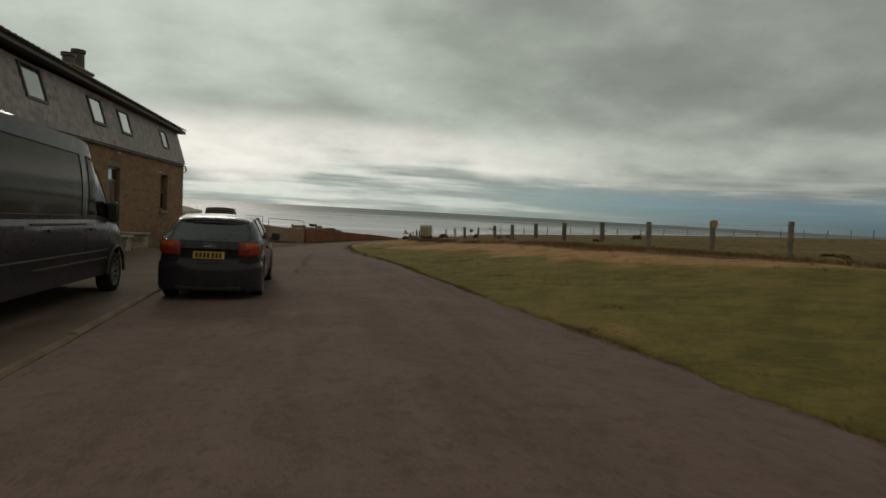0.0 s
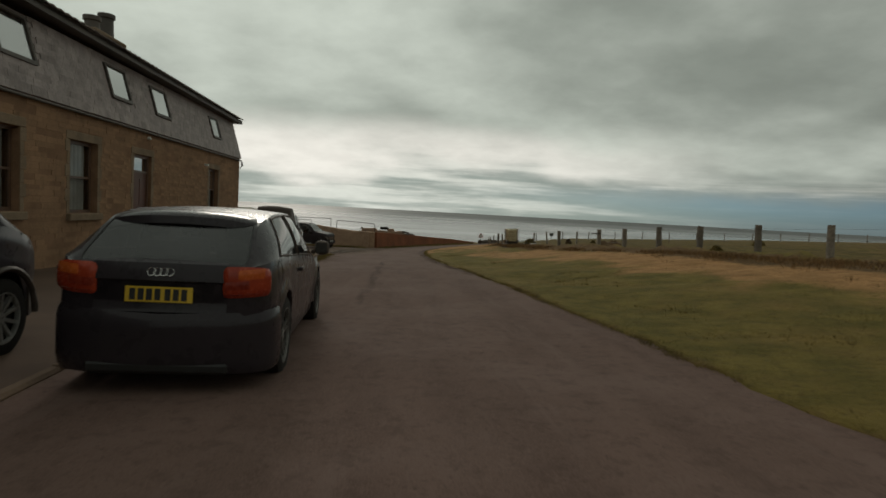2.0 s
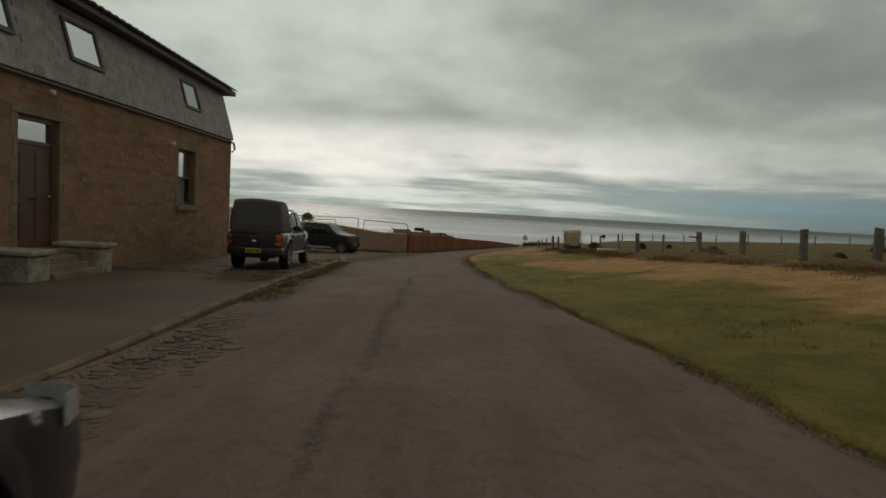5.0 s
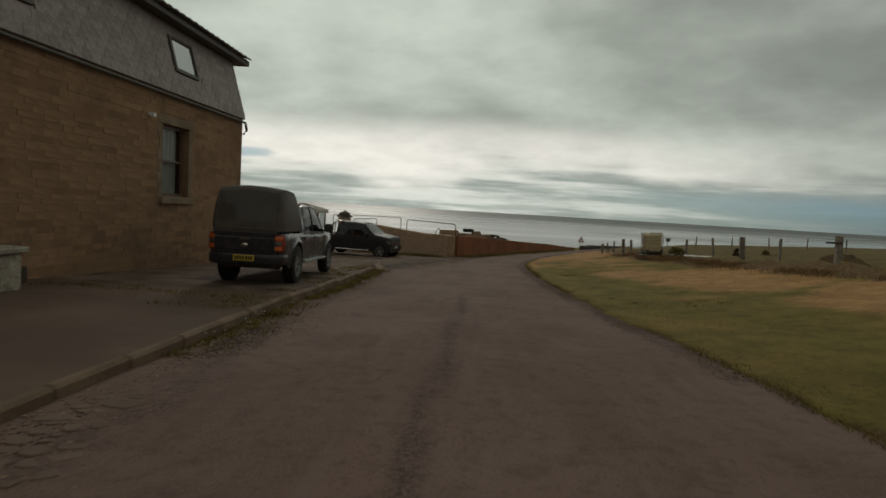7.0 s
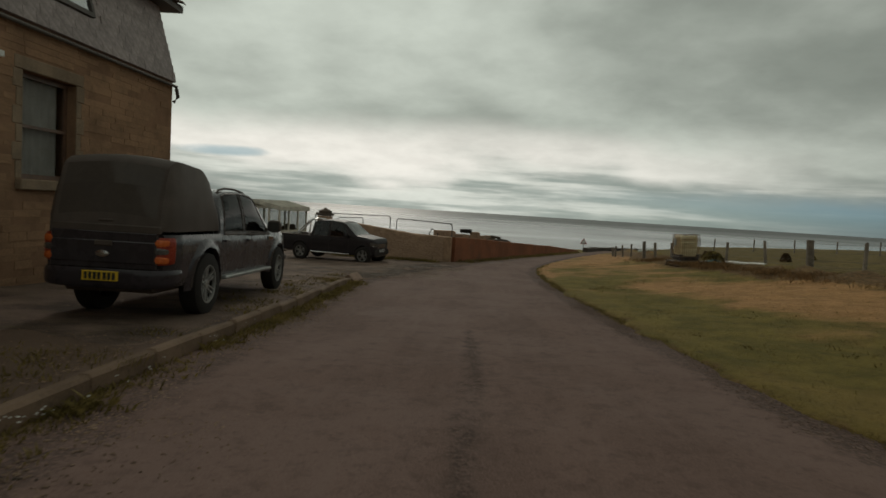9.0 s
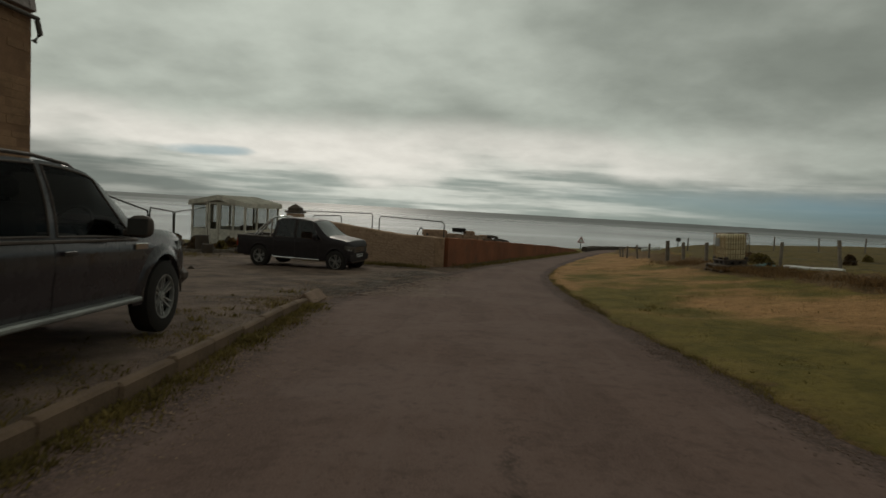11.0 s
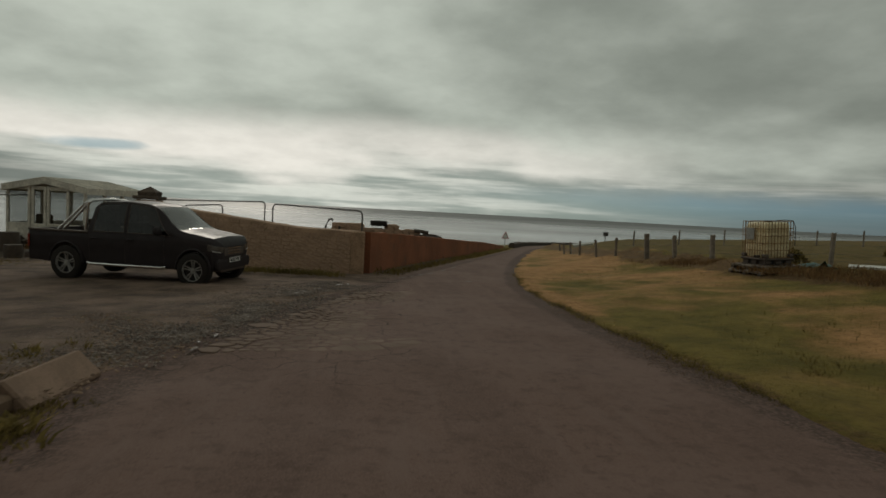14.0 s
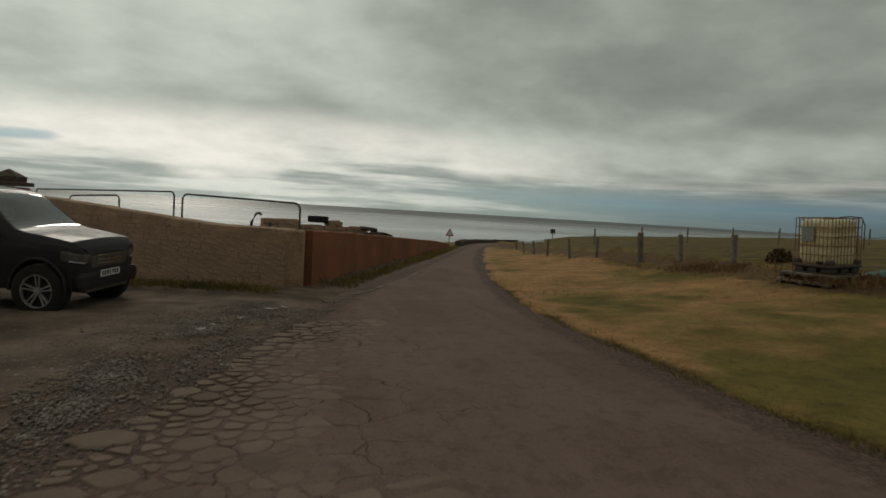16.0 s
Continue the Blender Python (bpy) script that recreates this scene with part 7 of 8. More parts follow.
def build_fence():
    rng = random.Random(51)
    fence = thing("fence", Matrix.Translation((9.7, 34.4, ground(9.7, 34.4))), "post and wire field fence of weathered timber posts", "fence")
    inv = fence.matrix_world.inverted()
    tops = []
    for i, (x, y, zt, w) in enumerate(FENCE):
        zb = ground(x, y) - 0.15
        bm = bmesh.new()
        h = w / 2
        lean = (rng.uniform(-0.08, -0.02), rng.uniform(-0.03, 0.03)) if w > 0.1 else (rng.uniform(-0.12, 0.04), rng.uniform(-0.06, 0.06))
        rings = []
        for k in range(5):
            t = k / 4
            z = zb + (zt - zb) * t
            s = h * (1.0 - 0.08 * t + rng.uniform(-0.03, 0.03))
            cx, cy = x + lean[0] * (t - 1), y + lean[1] * (t - 1)
            rings.append([bm.verts.new((cx + s * a, cy + s * b, z + (rng.uniform(-0.02, 0.02) if k == 4 else 0))) for a, b in ((-1, -0.6), (-0.6, -1), (0.6, -1), (1, -0.6), (1, 0.6), (0.6, 1), (-0.6, 1), (-1, 0.6))])
        for a, b in zip(rings, rings[1:]):
            for k in range(8):
                bm.faces.new((a[k], a[(k + 1) % 8], b[(k + 1) % 8], b[k]))
        bm.faces.new(rings[-1])
        p = part("post", bm, "wood_grey", fence)
        p.matrix_parent_inverse = inv
        tops.append((x, y, zt, zb + 0.15))
        if i == 1:
            bm = bmesh.new()
            bevel_box(bm, x - 0.13, x + 0.13, y - 0.14, y - 0.115, zt - 0.25, zt + 0.04, 0.006)
            part("marker_plate", bm, "orange", p, "faded orange marker plate")
        if i == 7:
            bm = bmesh.new()
            bevel_box(bm, x - 0.42, x + 0.02, y - 0.13, y - 0.08, zt - 0.22, zt - 0.17, 0.008)
            part("cross_bar", bm, "wood_dark", p)
    for hgt in (0.92, 0.66, 0.40, 0.2):
        bm = bmesh.new()
        pts = []
        for (x, y, zt, zb), (x2, y2, zt2, zb2) in zip(tops, tops[1:]):
            for k in range(4):
                t = k / 4
                pts.append((x + (x2 - x) * t + 0.02, y + (y2 - y) * t - 0.05, zb + (zb2 - zb) * t + ((zt - zb) + (zt2 - zb2 - zt + zb) * t) * hgt - 0.03 * math.sin(math.pi * t)))
        tube(bm, pts, 0.0028, 4)
        w = part("wire", bm, "steel", fence)
        w.matrix_parent_inverse = inv
    # a second, far fence across the field
    far = thing("fence", Matrix.Translation((30, 60, ground(30, 60))), "distant thin post fence across the field", "fence")
    inv = far.matrix_world.inverted()
    for i in range(22):
        x, y = 14 + i * 2.6, 66 - i * 0.5
        bm = bmesh.new()
        tube(bm, [(x, y, ground(x, y) - 0.1), (x + rng.uniform(-0.05, 0.05), y, ground(x, y) + 0.95)], 0.045, 6)
        part("post", bm, "wood_grey", far).matrix_parent_inverse = inv
    # planks and a pipe that lie in the grass
    for a, b, r, mat, label in (((8.28, 42.9), (8.62, 40.7), 0.05, "white_paint", "long pale plank lying in the grass by the fence"), ((9.6, 33.6), (11.9, 28.4), 0.025, "straw", "yellow rope-like hose lying along the bank"), ((15.2, 80.5), (16.6, 79.6), 0.16, "white_paint", "white sheet of board lying in the far grass")):
        bm = bmesh.new()
        pts = []
        for k in range(13):
            t = k / 12
            x, y = a[0] + (b[0] - a[0]) * t, a[1] + (b[1] - a[1]) * t
            pts.append((x, y, ground(x, y) + r * 0.8 + 0.06 + bumpy(x, y, 1.2, 0.03)))
        tube(bm, pts, r, 6)
        tagged(part("plank" if r > 0.03 else "hose", bm, mat), label, "plank" if r > 0.03 else "hose")


def bush(name, x, y, w, h, seed, material, label):
    rng = random.Random(seed)
    v, f = [], []
    z = ground(x, y)
    for _ in range(420):
        a, r = rng.uniform(0, 2 * math.pi), math.sqrt(rng.random())
        up = rng.random() ** 0.8
        s = (1 - 0.55 * up) * (0.75 + 0.4 * noise.noise((math.cos(a) * 2, math.sin(a) * 2, seed)))
        cx, cy, cz = x + w * r * s * math.cos(a), y + w * r * s * math.sin(a), z + h * up * (0.8 + 0.3 * noise.noise((a, 1.0, seed)))
        q = rng.uniform(0.04, 0.09) * (0.6 + h)
        n = Vector((rng.gauss(0, 1), rng.gauss(0, 1), rng.gauss(0, 1))).normalized()
        u = n.orthogonal().normalized()
        t = n.cross(u)
        k = len(v)
        c = Vector((cx, cy, cz))
        v += [tuple(c - u * q), tuple(c + t * q * 0.5), tuple(c + u * q), tuple(c - t * q * 0.5)]
        f.append((k, k + 1, k + 2, k + 3))
    foliage(name, v, f, material, label, "bush", "")


def build_bushes():
    for i, (x, y, w, h) in enumerate(((11.2, 44.6, 0.30, 0.42), (14.0, 48.0, 0.28, 0.34), (12.6, 29.0, 0.5, 0.32), (15.8, 33.0, 0.45, 0.4), (8.8, 45.4, 0.6, 0.45), (16.5, 22.6, 1.1, 0.32), (20.5, 21.0, 1.3, 0.4), (19, 40, 0.6, 0.4), (26, 47, 0.7, 0.45), (9.3, 47.4, 0.5, 0.4))):
        bush("bush", x, y, w, h, 60 + i, "weed" if i % 3 else "earth", "low dark scrubby bush on the grass bank")


def build_earth_heap():
    """A dumped heap of soil behind the fence."""
    cx, cy = 11.2, 36.6
    bm = bmesh.new()
    rows = []
    for j in range(15):
        row = []
        for i in range(23):
            u, w = -1 + 2 * i / 22, -1 + 2 * j / 14
            x, y = cx + 0.85 * u, cy + 0.7 * w
            h = 0.40 * max(0.0, 1 - u * u - w * w) ** 0.5 * (1 + 0.9 * noise.noise((x * 3.1, y * 3.1, 1.0))) + 0.05 * noise.noise((x * 7, y * 7, 3.0))
            row.append((x, y, ground(x, y) - 0.03 + h))
        rows.append(row)
    sheet(bm, rows)
    tagged(part("earth_heap", bm, "earth", smooth=25), "heap of dark brown soil dumped behind the fence", "soil heap")


# ---- water tank on pallets ----
def build_tank():
    zg = ground(7.05, 43.9)
    base = Matrix.Translation((7.22, 44.05, zg - 0.06)) @ Matrix.Rotation(radians(-3.5), 4, "Y") @ Matrix.Rotation(radians(7), 4, "Z")
    z = 0.0
    for layer, (wx, wy, off) in enumerate(((1.06, 1.04, 0.0), (1.00, 1.02, 0.02))):
        pal = thing("pallet", base @ Matrix.Translation((off - 0.02, 0.02 - off, z)) @ Matrix.Rotation(radians(4 * layer - 2), 4, "Z"), "weathered timber pallet under the water tank", "pallet", "pallets")
        for yy in (-wy / 2 + 0.05, 0, wy / 2 - 0.05):
            bm = bmesh.new()
            bevel_box(bm, -wx / 2, wx / 2, yy - 0.05, yy + 0.05, 0.0, 0.022, 0.005)
            part("bottom_board", bm, "wood_grey", pal)
            for xx in (-wx / 2 + 0.07, 0, wx / 2 - 0.07):
                bm = bmesh.new()
                bevel_box(bm, xx - 0.07, xx + 0.07, yy - 0.05, yy + 0.05, 0.024, 0.078, 0.006)
                part("block", bm, "wood_dark", pal)
        for xx in (-wx / 2 + 0.06, 0, wx / 2 - 0.06):
            bm = bmesh.new()
            bevel_box(bm, xx - 0.05, xx + 0.05, -wy / 2, wy / 2, 0.080, 0.100, 0.005)
            part("stringer", bm, "wood_grey", pal)
        for k in range(7):
            yy = -wy / 2 + 0.06 + k * (wy - 0.12) / 6
            bm = bmesh.new()
            bevel_box(bm, -wx / 2, wx / 2, yy - 0.055, yy + 0.055, 0.102, 0.124, 0.005)
            part("board", bm, "wood_grey", pal)
        z += 0.127
    tank = thing("water_tank", base @ Matrix.Translation((0.02, 0, z)), "yellowed plastic bulk water tank in a rusty wire cage", "tank")
    a, b, h0, h1 = 0.36, 0.345, 0.14, 0.97
    for sx in (-1, 0, 1):
        for sy in (-1, 0, 1):
            if sx or sy:
                bm = bmesh.new()
                bevel_box(bm, sx * 0.27 - 0.085, sx * 0.27 + 0.085, sy * 0.26 - 0.085, sy * 0.26 + 0.085, 0.022, 0.11, 0.015)
                part("foot", bm, "trim_black", tank, "black plastic foot block")
    bm = bmesh.new()
    bevel_box(bm, -a - 0.02, a + 0.02, -b - 0.02, b + 0.02, 0.0, 0.020, 0.006)
    bevel_box(bm, -a - 0.03, a + 0.03, -b - 0.03, b + 0.03, 0.112, 0.160, 0.012)
    part("base", bm, "trim_black", tank, "black plastic base tray")
    bm = bmesh.new()
    bevel_box(bm, -a + 0.05, a - 0.05, -b + 0.05, b - 0.05, 0.022, 0.11, 0.01)
    part("drip_tray", bm, "ink", tank)
    # dark corner guards that rise over the foot of the cage
    for sx in (-1, 1):
        for sy in (-1, 1):
            bm = bmesh.new()
            x0, x1 = sorted((sx * (a + 0.022), sx * (a - 0.10)))
            y0, y1 = sorted((sy * (b + 0.022), sy * (b - 0.10)))
            bevel_box(bm, x0, x1, y0, y1, 0.162, 0.25, 0.02)
            part("corner_guard", bm, "trim_black", tank)
    # the blown bottle: rounded corners in plan, soft shoulders, shallow flutes
    bm = bmesh.new()
    rings = []
    prof = ((h0 + 0.03, 0.90), (h0 + 0.06, 0.965), (h0 + 0.12, 0.985), (h0 + 0.30, 1.0), (h0 + 0.32, 0.975), (h0 + 0.34, 1.0), (h0 + 0.56, 1.0), (h0 + 0.58, 0.975), (h0 + 0.60, 1.0), (h1 - 0.10, 0.985), (h1 - 0.05, 0.95), (h1 - 0.025, 0.84))
    for zz, k in prof:
        ring = []
        for i in range(64):
            t = 2 * math.pi * (i + 0.5) / 64
            c, d = math.cos(t), math.sin(t)
            r = (abs(c) ** 7 + abs(d) ** 7) ** (-1 / 7)
            f = k * (1 + 0.012 * math.cos(i * math.pi / 2))
            ring.append(bm.verts.new((c * r * (a - 0.025) * f, d * r * (b - 0.025) * f, zz)))
        rings.append(ring)
    for u, w in zip(rings, rings[1:]):
        for i in range(64):
            bm.faces.new((u[i], u[(i + 1) % 64], w[(i + 1) % 64], w[i]))
    bm.faces.new(rings[0][::-1]), bm.faces.new(rings[-1])
    part("bottle", bm, "poly", tank, "yellowed translucent plastic bottle", smooth=50)
    bars = [[(-a, -b, q), (a, -b, q), (a, b, q), (-a, b, q), (-a, -b, q)] for q in (h0 + 0.03, h0 + 0.19, h0 + 0.35, h0 + 0.51, h0 + 0.67, h1)]
    for k in range(10):
        x = -a + 2 * a * k / 9
        bars += [[(x, -b, h0), (x, -b, h1)], [(x, b, h0), (x, b, h1)]]
    for k in range(1, 9):
        y = -b + 2 * b * k / 9
        bars += [[(-a, y, h0), (-a, y, h1)], [(a, y, h0), (a, y, h1)]]
    for pts in bars:
        bm = bmesh.new()
        tube(bm, pts, 0.0075, 6)
        part("cage_bar", bm, "cage", tank, smooth=60)
    bm = bmesh.new()
    bevel_box(bm, -a - 0.014, -a - 0.008, -0.02, 0.22, h0 + 0.42, h0 + 0.68, 0.002)
    part("label_plate", bm, "galv", tank, "plain grey metal label plate")
    bm = bmesh.new()
    lathe(bm, [(h1 - 0.04, 0.09), (h1 + 0.005, 0.09), (h1 + 0.015, 0.075), (h1 + 0.015, 0.001)], 18, Matrix.Rotation(-math.pi / 2, 4, "Y"))
    part("cap", bm, "trim_black", tank)
    bm = bmesh.new()
    tube(bm, [(0.12, -0.10, h1 + 0.01), (0.22, -0.24, h1 + 0.03), (0.345, -0.345, h1 + 0.01), (0.385, -0.375, h1 - 0.12), (0.385, -0.375, 0.42)], 0.009, 6)
    part("hose", bm, "trim_black", tank, smooth=60)
    bm = bmesh.new()
    tube(bm, [(-a - 0.02, -0.20, 0.20), (-a - 0.16, -0.22, 0.21)], 0.03, 8)
    part("outlet_tap", bm, "wood_dark", tank, smooth=60)
    bm = bmesh.new()
    rows = [[(0.10 * i - 0.25, 0.10 * j - 0.2, 0.02 + 0.16 * max(0.0, 0.55 + noise.noise((i * 0.55, j * 0.6, 4))) * math.sin(math.pi * (i + 0.3) / 7.6)) for i in range(8)] for j in range(6)]
    sheet(bm, rows)
    tarp = part("tarpaulin", bm, "teal", smooth=40)
    tarp.matrix_world = Matrix.Translation((8.02, 43.55, ground(8.02, 43.55) + 0.03))
    tagged(tarp, "crumpled dark teal tarpaulin in the grass beside the tank", "tarpaulin")


# ---- walls beside the yard ----
def stone_run(parent, inv, a, b, tops, thick, seed, singles_max, stone=(0.18, 0.5), rows=(0.09, 0.16), material="field_stone", rough=1.0, label="rough coursed fieldstone facing"):
    """Rough coursed stones along a wall from a to b; tops: (fraction, z)."""
    rng = random.Random(seed)
    d = Vector((b[0] - a[0], b[1] - a[1], 0))
    ln = d.length
    d.normalize()
    n = Vector((d.y, -d.x, 0))
    turn = math.atan2(n.y, n.x)
    singles, rest = [], []
    z = min(ground(*a), ground(*b)) - 0.15
    zmax = max(t[1] for t in tops)
    while z < zmax:
        h = rng.uniform(*rows)
        s = 0.0
        while s < ln:
            e = min(ln, s + rng.uniform(*stone))
            mid = (s + e) / 2
            top = lerp_table(mid / ln, tops)
            if e - s > 0.06 and z + h * 0.6 < top:
                c = Vector((a[0], a[1], 0)) + d * mid
                for side in (1, -1):
                    m = Matrix.Translation((c.x + n.x * side * (thick / 2 + rng.uniform(-0.02, 0.012) * rough), c.y + n.y * side * (thick / 2), z + h / 2 + rng.uniform(-0.02, 0.02) * rough)) @ Matrix.Rotation(turn + (math.pi if side < 0 else 0) + rng.uniform(-0.05, 0.05) * rough, 4, "Z") @ Matrix.Rotation(rng.uniform(-0.09, 0.09) * rough, 4, "X") @ Matrix.Diagonal((thick * 0.5, e - s - rng.uniform(0.0, 0.02), h - rng.uniform(0.0, 0.015), 1))
                    (singles if n.y * side < 0 and len(singles) < singles_max else rest).append(m)
            s = e
        z += h
    first, name = None, "brick" if material == "brick" else "stone"
    for m in singles:
        if first is None:
            first = part(name, unit_block(), material, parent)
            o = first
        else:
            o = new(name, first.data)
        o.parent = parent
        o.matrix_local = inv @ m
    if rest:
        j = joined_blocks("stone_facing", rest, material + "_rest", parent, label)
        j.matrix_parent_inverse = inv


def build_walls():
    wall = thing("stone_wall", Matrix.Translation((-4.6, 48.3, ground(-4.6, 48.3))), "rough brown fieldstone wall with a sloping top", "wall", kind="structure")
    inv = wall.matrix_world.inverted()
    stone_run(wall, inv, (-2.0, 47.15), (-8.2, 50.3), [(0, -0.42), (0.10, -0.42), (0.16, -0.46), (0.5, -0.31), (0.86, -0.14), (1, -0.12)], 0.42, 81, 290, (0.14, 0.42), (0.07, 0.12), rough=0.45)
    bm = bmesh.new()
    rows = []
    d = Vector((-6.2, 3.15, 0)).normalized()
    n = Vector((d.y, -d.x, 0))
    for k in range(25):
        f = k / 24
        zt = curve(f, [(0, -0.37), (0.10, -0.37), (0.18, -0.38), (0.5, -0.24), (0.86, -0.06), (1, -0.04)]) + 0.02 * noise.noise((k * 0.7, 3, 1))
        c = Vector((-2.0 - 6.2 * f, 47.15 + 3.15 * f, 0))
        rows.append([c + n * o + Vector((0, 0, z)) for o, z in ((-0.207, -2.2), (-0.207, zt - 0.10), (-0.19, zt - 0.03), (0.0, zt), (0.19, zt - 0.03), (0.207, zt - 0.10), (0.207, -2.2))])
    vs = sheet(bm, rows)
    bm.faces.new(vs[0]), bm.faces.new(vs[-1][::-1])
    part("wall_core", bm, "wall_earth", wall, "", 40).matrix_parent_inverse = inv
    # its smooth end block
    bm = bmesh.new()
    bevel_box(bm, -2.22, -1.86, 46.93, 47.34, -1.75, -0.40, 0.03)
    part("end_block", bm, "wall_earth", wall).matrix_parent_inverse = inv

    # rust-coloured rendered wall that follows the lane
    bm = bmesh.new()
    line = [(-1.82, 47.3, -0.40), (-1.0, 50.0, -0.53), (0.1, 53.5, -0.74), (1.42, 57.4, -0.96), (3.2, 62.5, -1.27), (4.95, 68.0, -1.56), (8.2, 78.0, -2.25), (9.6, 83.0, -2.55)]
    rows_f, rows_b = [], []
    for i, (x, y, zt) in enumerate(line):
        p, q = line[max(0, i - 1)], line[min(len(line) - 1, i + 1)]
        d = Vector((q[0] - p[0], q[1] - p[1], 0)).normalized()
        n = Vector((d.y, -d.x, 0)) * 0.12
        zb = ground(x, y) - 0.2
        rows_f.append([(x + n.x, y + n.y, zb), (x + n.x, y + n.y, zt - 0.02), (x + n.x * 0.8, y + n.y * 0.8, zt), (x - n.x * 0.8, y - n.y * 0.8, zt), (x - n.x, y - n.y, zt - 0.02), (x - n.x, y - n.y, zb)])
    vs = sheet(bm, rows_f)
    bm.faces.new(vs[0]), bm.faces.new(vs[-1][::-1])
    red = part("rendered_wall", bm, "red_wall")
    tagged(red, "rust-red brick garden wall following the lane", "wall", kind="structure")
    for k, (a, b) in enumerate(zip(line[:4], line[1:5])):
        stone_run(red, Matrix(), a[:2], b[:2], [(0, a[2] - 0.01), (1, b[2] - 0.01)], 0.235, 181 + k, 130 if k < 2 else 0, (0.19, 0.23), (0.070, 0.074), "brick", 0.12, "weathered red-brown brickwork")

    # ruined outbuilding behind it
    ruin = thing("ruined_outbuilding", Matrix.Translation((-1.4, 56.6, ground(-1.4, 56.6))), "low ruined stone outbuilding with a broken top", "ruin")
    inv = ruin.matrix_world.inverted()
    stone_run(ruin, inv, (0.25, 57.2), (-3.3, 56.0), [(0, -0.60), (0.3, -0.50), (0.55, -0.58), (0.8, -0.50), (1, -0.48)], 0.5, 85, 120, (0.2, 0.55), (0.12, 0.22))
    for x in (-0.45, -2.3):
        bm = bmesh.new()
        bevel_box(bm, x - 0.16, x + 0.16, 56.2 + 0.33 * (x + 2.3), 56.45 + 0.33 * (x + 2.3), -1.3, -0.72, 0.02)
        part("blocked_window", bm, "galv", ruin).matrix_parent_inverse = inv
    bm = bmesh.new()
    lathe(bm, [(-0.10, 0.20), (-0.11, 0.32), (-0.08, 0.36), (0.08, 0.36), (0.11, 0.32), (0.10, 0.20), (-0.10, 0.20)], 28, Matrix.Translation((-1.46, 56.75, -0.42)) @ Matrix.Rotation(math.pi / 2, 4, "Y"))
    tagged(part("tyre", bm, "rubber", smooth=40), "old black tyre lying on the ruined wall", "tyre")
    # driftwood and logs heaped at its end
    rng = random.Random(87)
    for i in range(16):
        x, y = 0.35 + 0.85 * rng.random(), 57.0 + rng.uniform(-0.4, 0.4)
        z = -0.62 - 0.5 * (x - 0.35) + rng.uniform(-0.35, 0.08)
        a = rng.uniform(-0.5, 0.5)
        ln = rng.uniform(0.3, 0.7)
        bm = bmesh.new()
        tube(bm, [(x - ln * math.cos(a), y - ln * math.sin(a), z), (x, y, z + rng.uniform(-0.05, 0.05)), (x + ln * 0.4 * math.cos(a), y + ln * 0.4 * math.sin(a), z - 0.05)], rng.uniform(0.04, 0.10), 7)
        tagged(part("log", bm, "wood_dark"), "dark driftwood log in a heap by the ruin", "log", "log heap")
    bm = bmesh.new()
    rows = [[(0.0 + 1.35 * i / 8, 56.7 + 0.9 * j / 4, -0.72 - 0.75 * (i / 8) ** 1.5 - 0.5 * abs(j / 4 - 0.5) + 0.07 * noise.noise((i * 0.9, j, 2))) for i in range(9)] for j in range(5)]
    low = [[(x, y, -2.3) for x, y, _ in r] for r in rows]
    vs = sheet(bm, rows)
    sheet(bm, [rows[0], low[0]])
    tagged(part("rubble_heap", bm, "earth", smooth=30), "heap of dark rubble and earth by the ruin", "rubble")


def hurdle(points, zbase, label, inner=True):
    """A bent steel tube frame: up, along and down; points are its top corners."""
    a, b = Vector(points[0]), Vector(points[1])
    d = (b - a).normalized()
    h = thing("steel_hurdle", Matrix.Translation((a.x, a.y, zbase[0])), label, "hurdle", "steel hurdles")
    inv = h.matrix_world.inverted()
    bm = bmesh.new()
    r = 0.16
    pts = [(a.x, a.y, zbase[0]), (a.x, a.y, a.z - r)]
    pts += [tuple(a + d * (r - r * math.cos(t)) + Vector((0, 0, -r + r * math.sin(t)))) for t in (math.pi / 8 * k for k in range(1, 5))]
    pts += [tuple(b - d * (r - r * math.sin(t)) + Vector((0, 0, -r + r * math.cos(t)))) for t in (math.pi / 8 * k for k in range(0, 4))]
    pts += [(b.x, b.y, b.z - r), (b.x, b.y, zbase[1])]
    tube(bm, pts, 0.025, 8)
    part("frame", bm, "steel", h, smooth=60).matrix_parent_inverse = inv
    if inner:
        for k in range(1, 12):
            t = k / 12
            bm = bmesh.new()
            p = a.lerp(b, t)
            tube(bm, [(p.x, p.y, p.z - 0.02), (p.x, p.y, zbase[0] + (zbase[1] - zbase[0]) * t)], 0.0011, 4)
            part("mesh_wire", bm, "steel", h).matrix_parent_inverse = inv
        bm = bmesh.new()
        p, q = a.lerp(b, 0.01), a.lerp(b, 0.99)
        tube(bm, [(p.x, p.y, (p.z + zbase[0]) / 2), (q.x, q.y, (q.z + zbase[1]) / 2)], 0.0015, 4)
        part("mesh_wire", bm, "steel", h).matrix_parent_inverse = inv
    return h


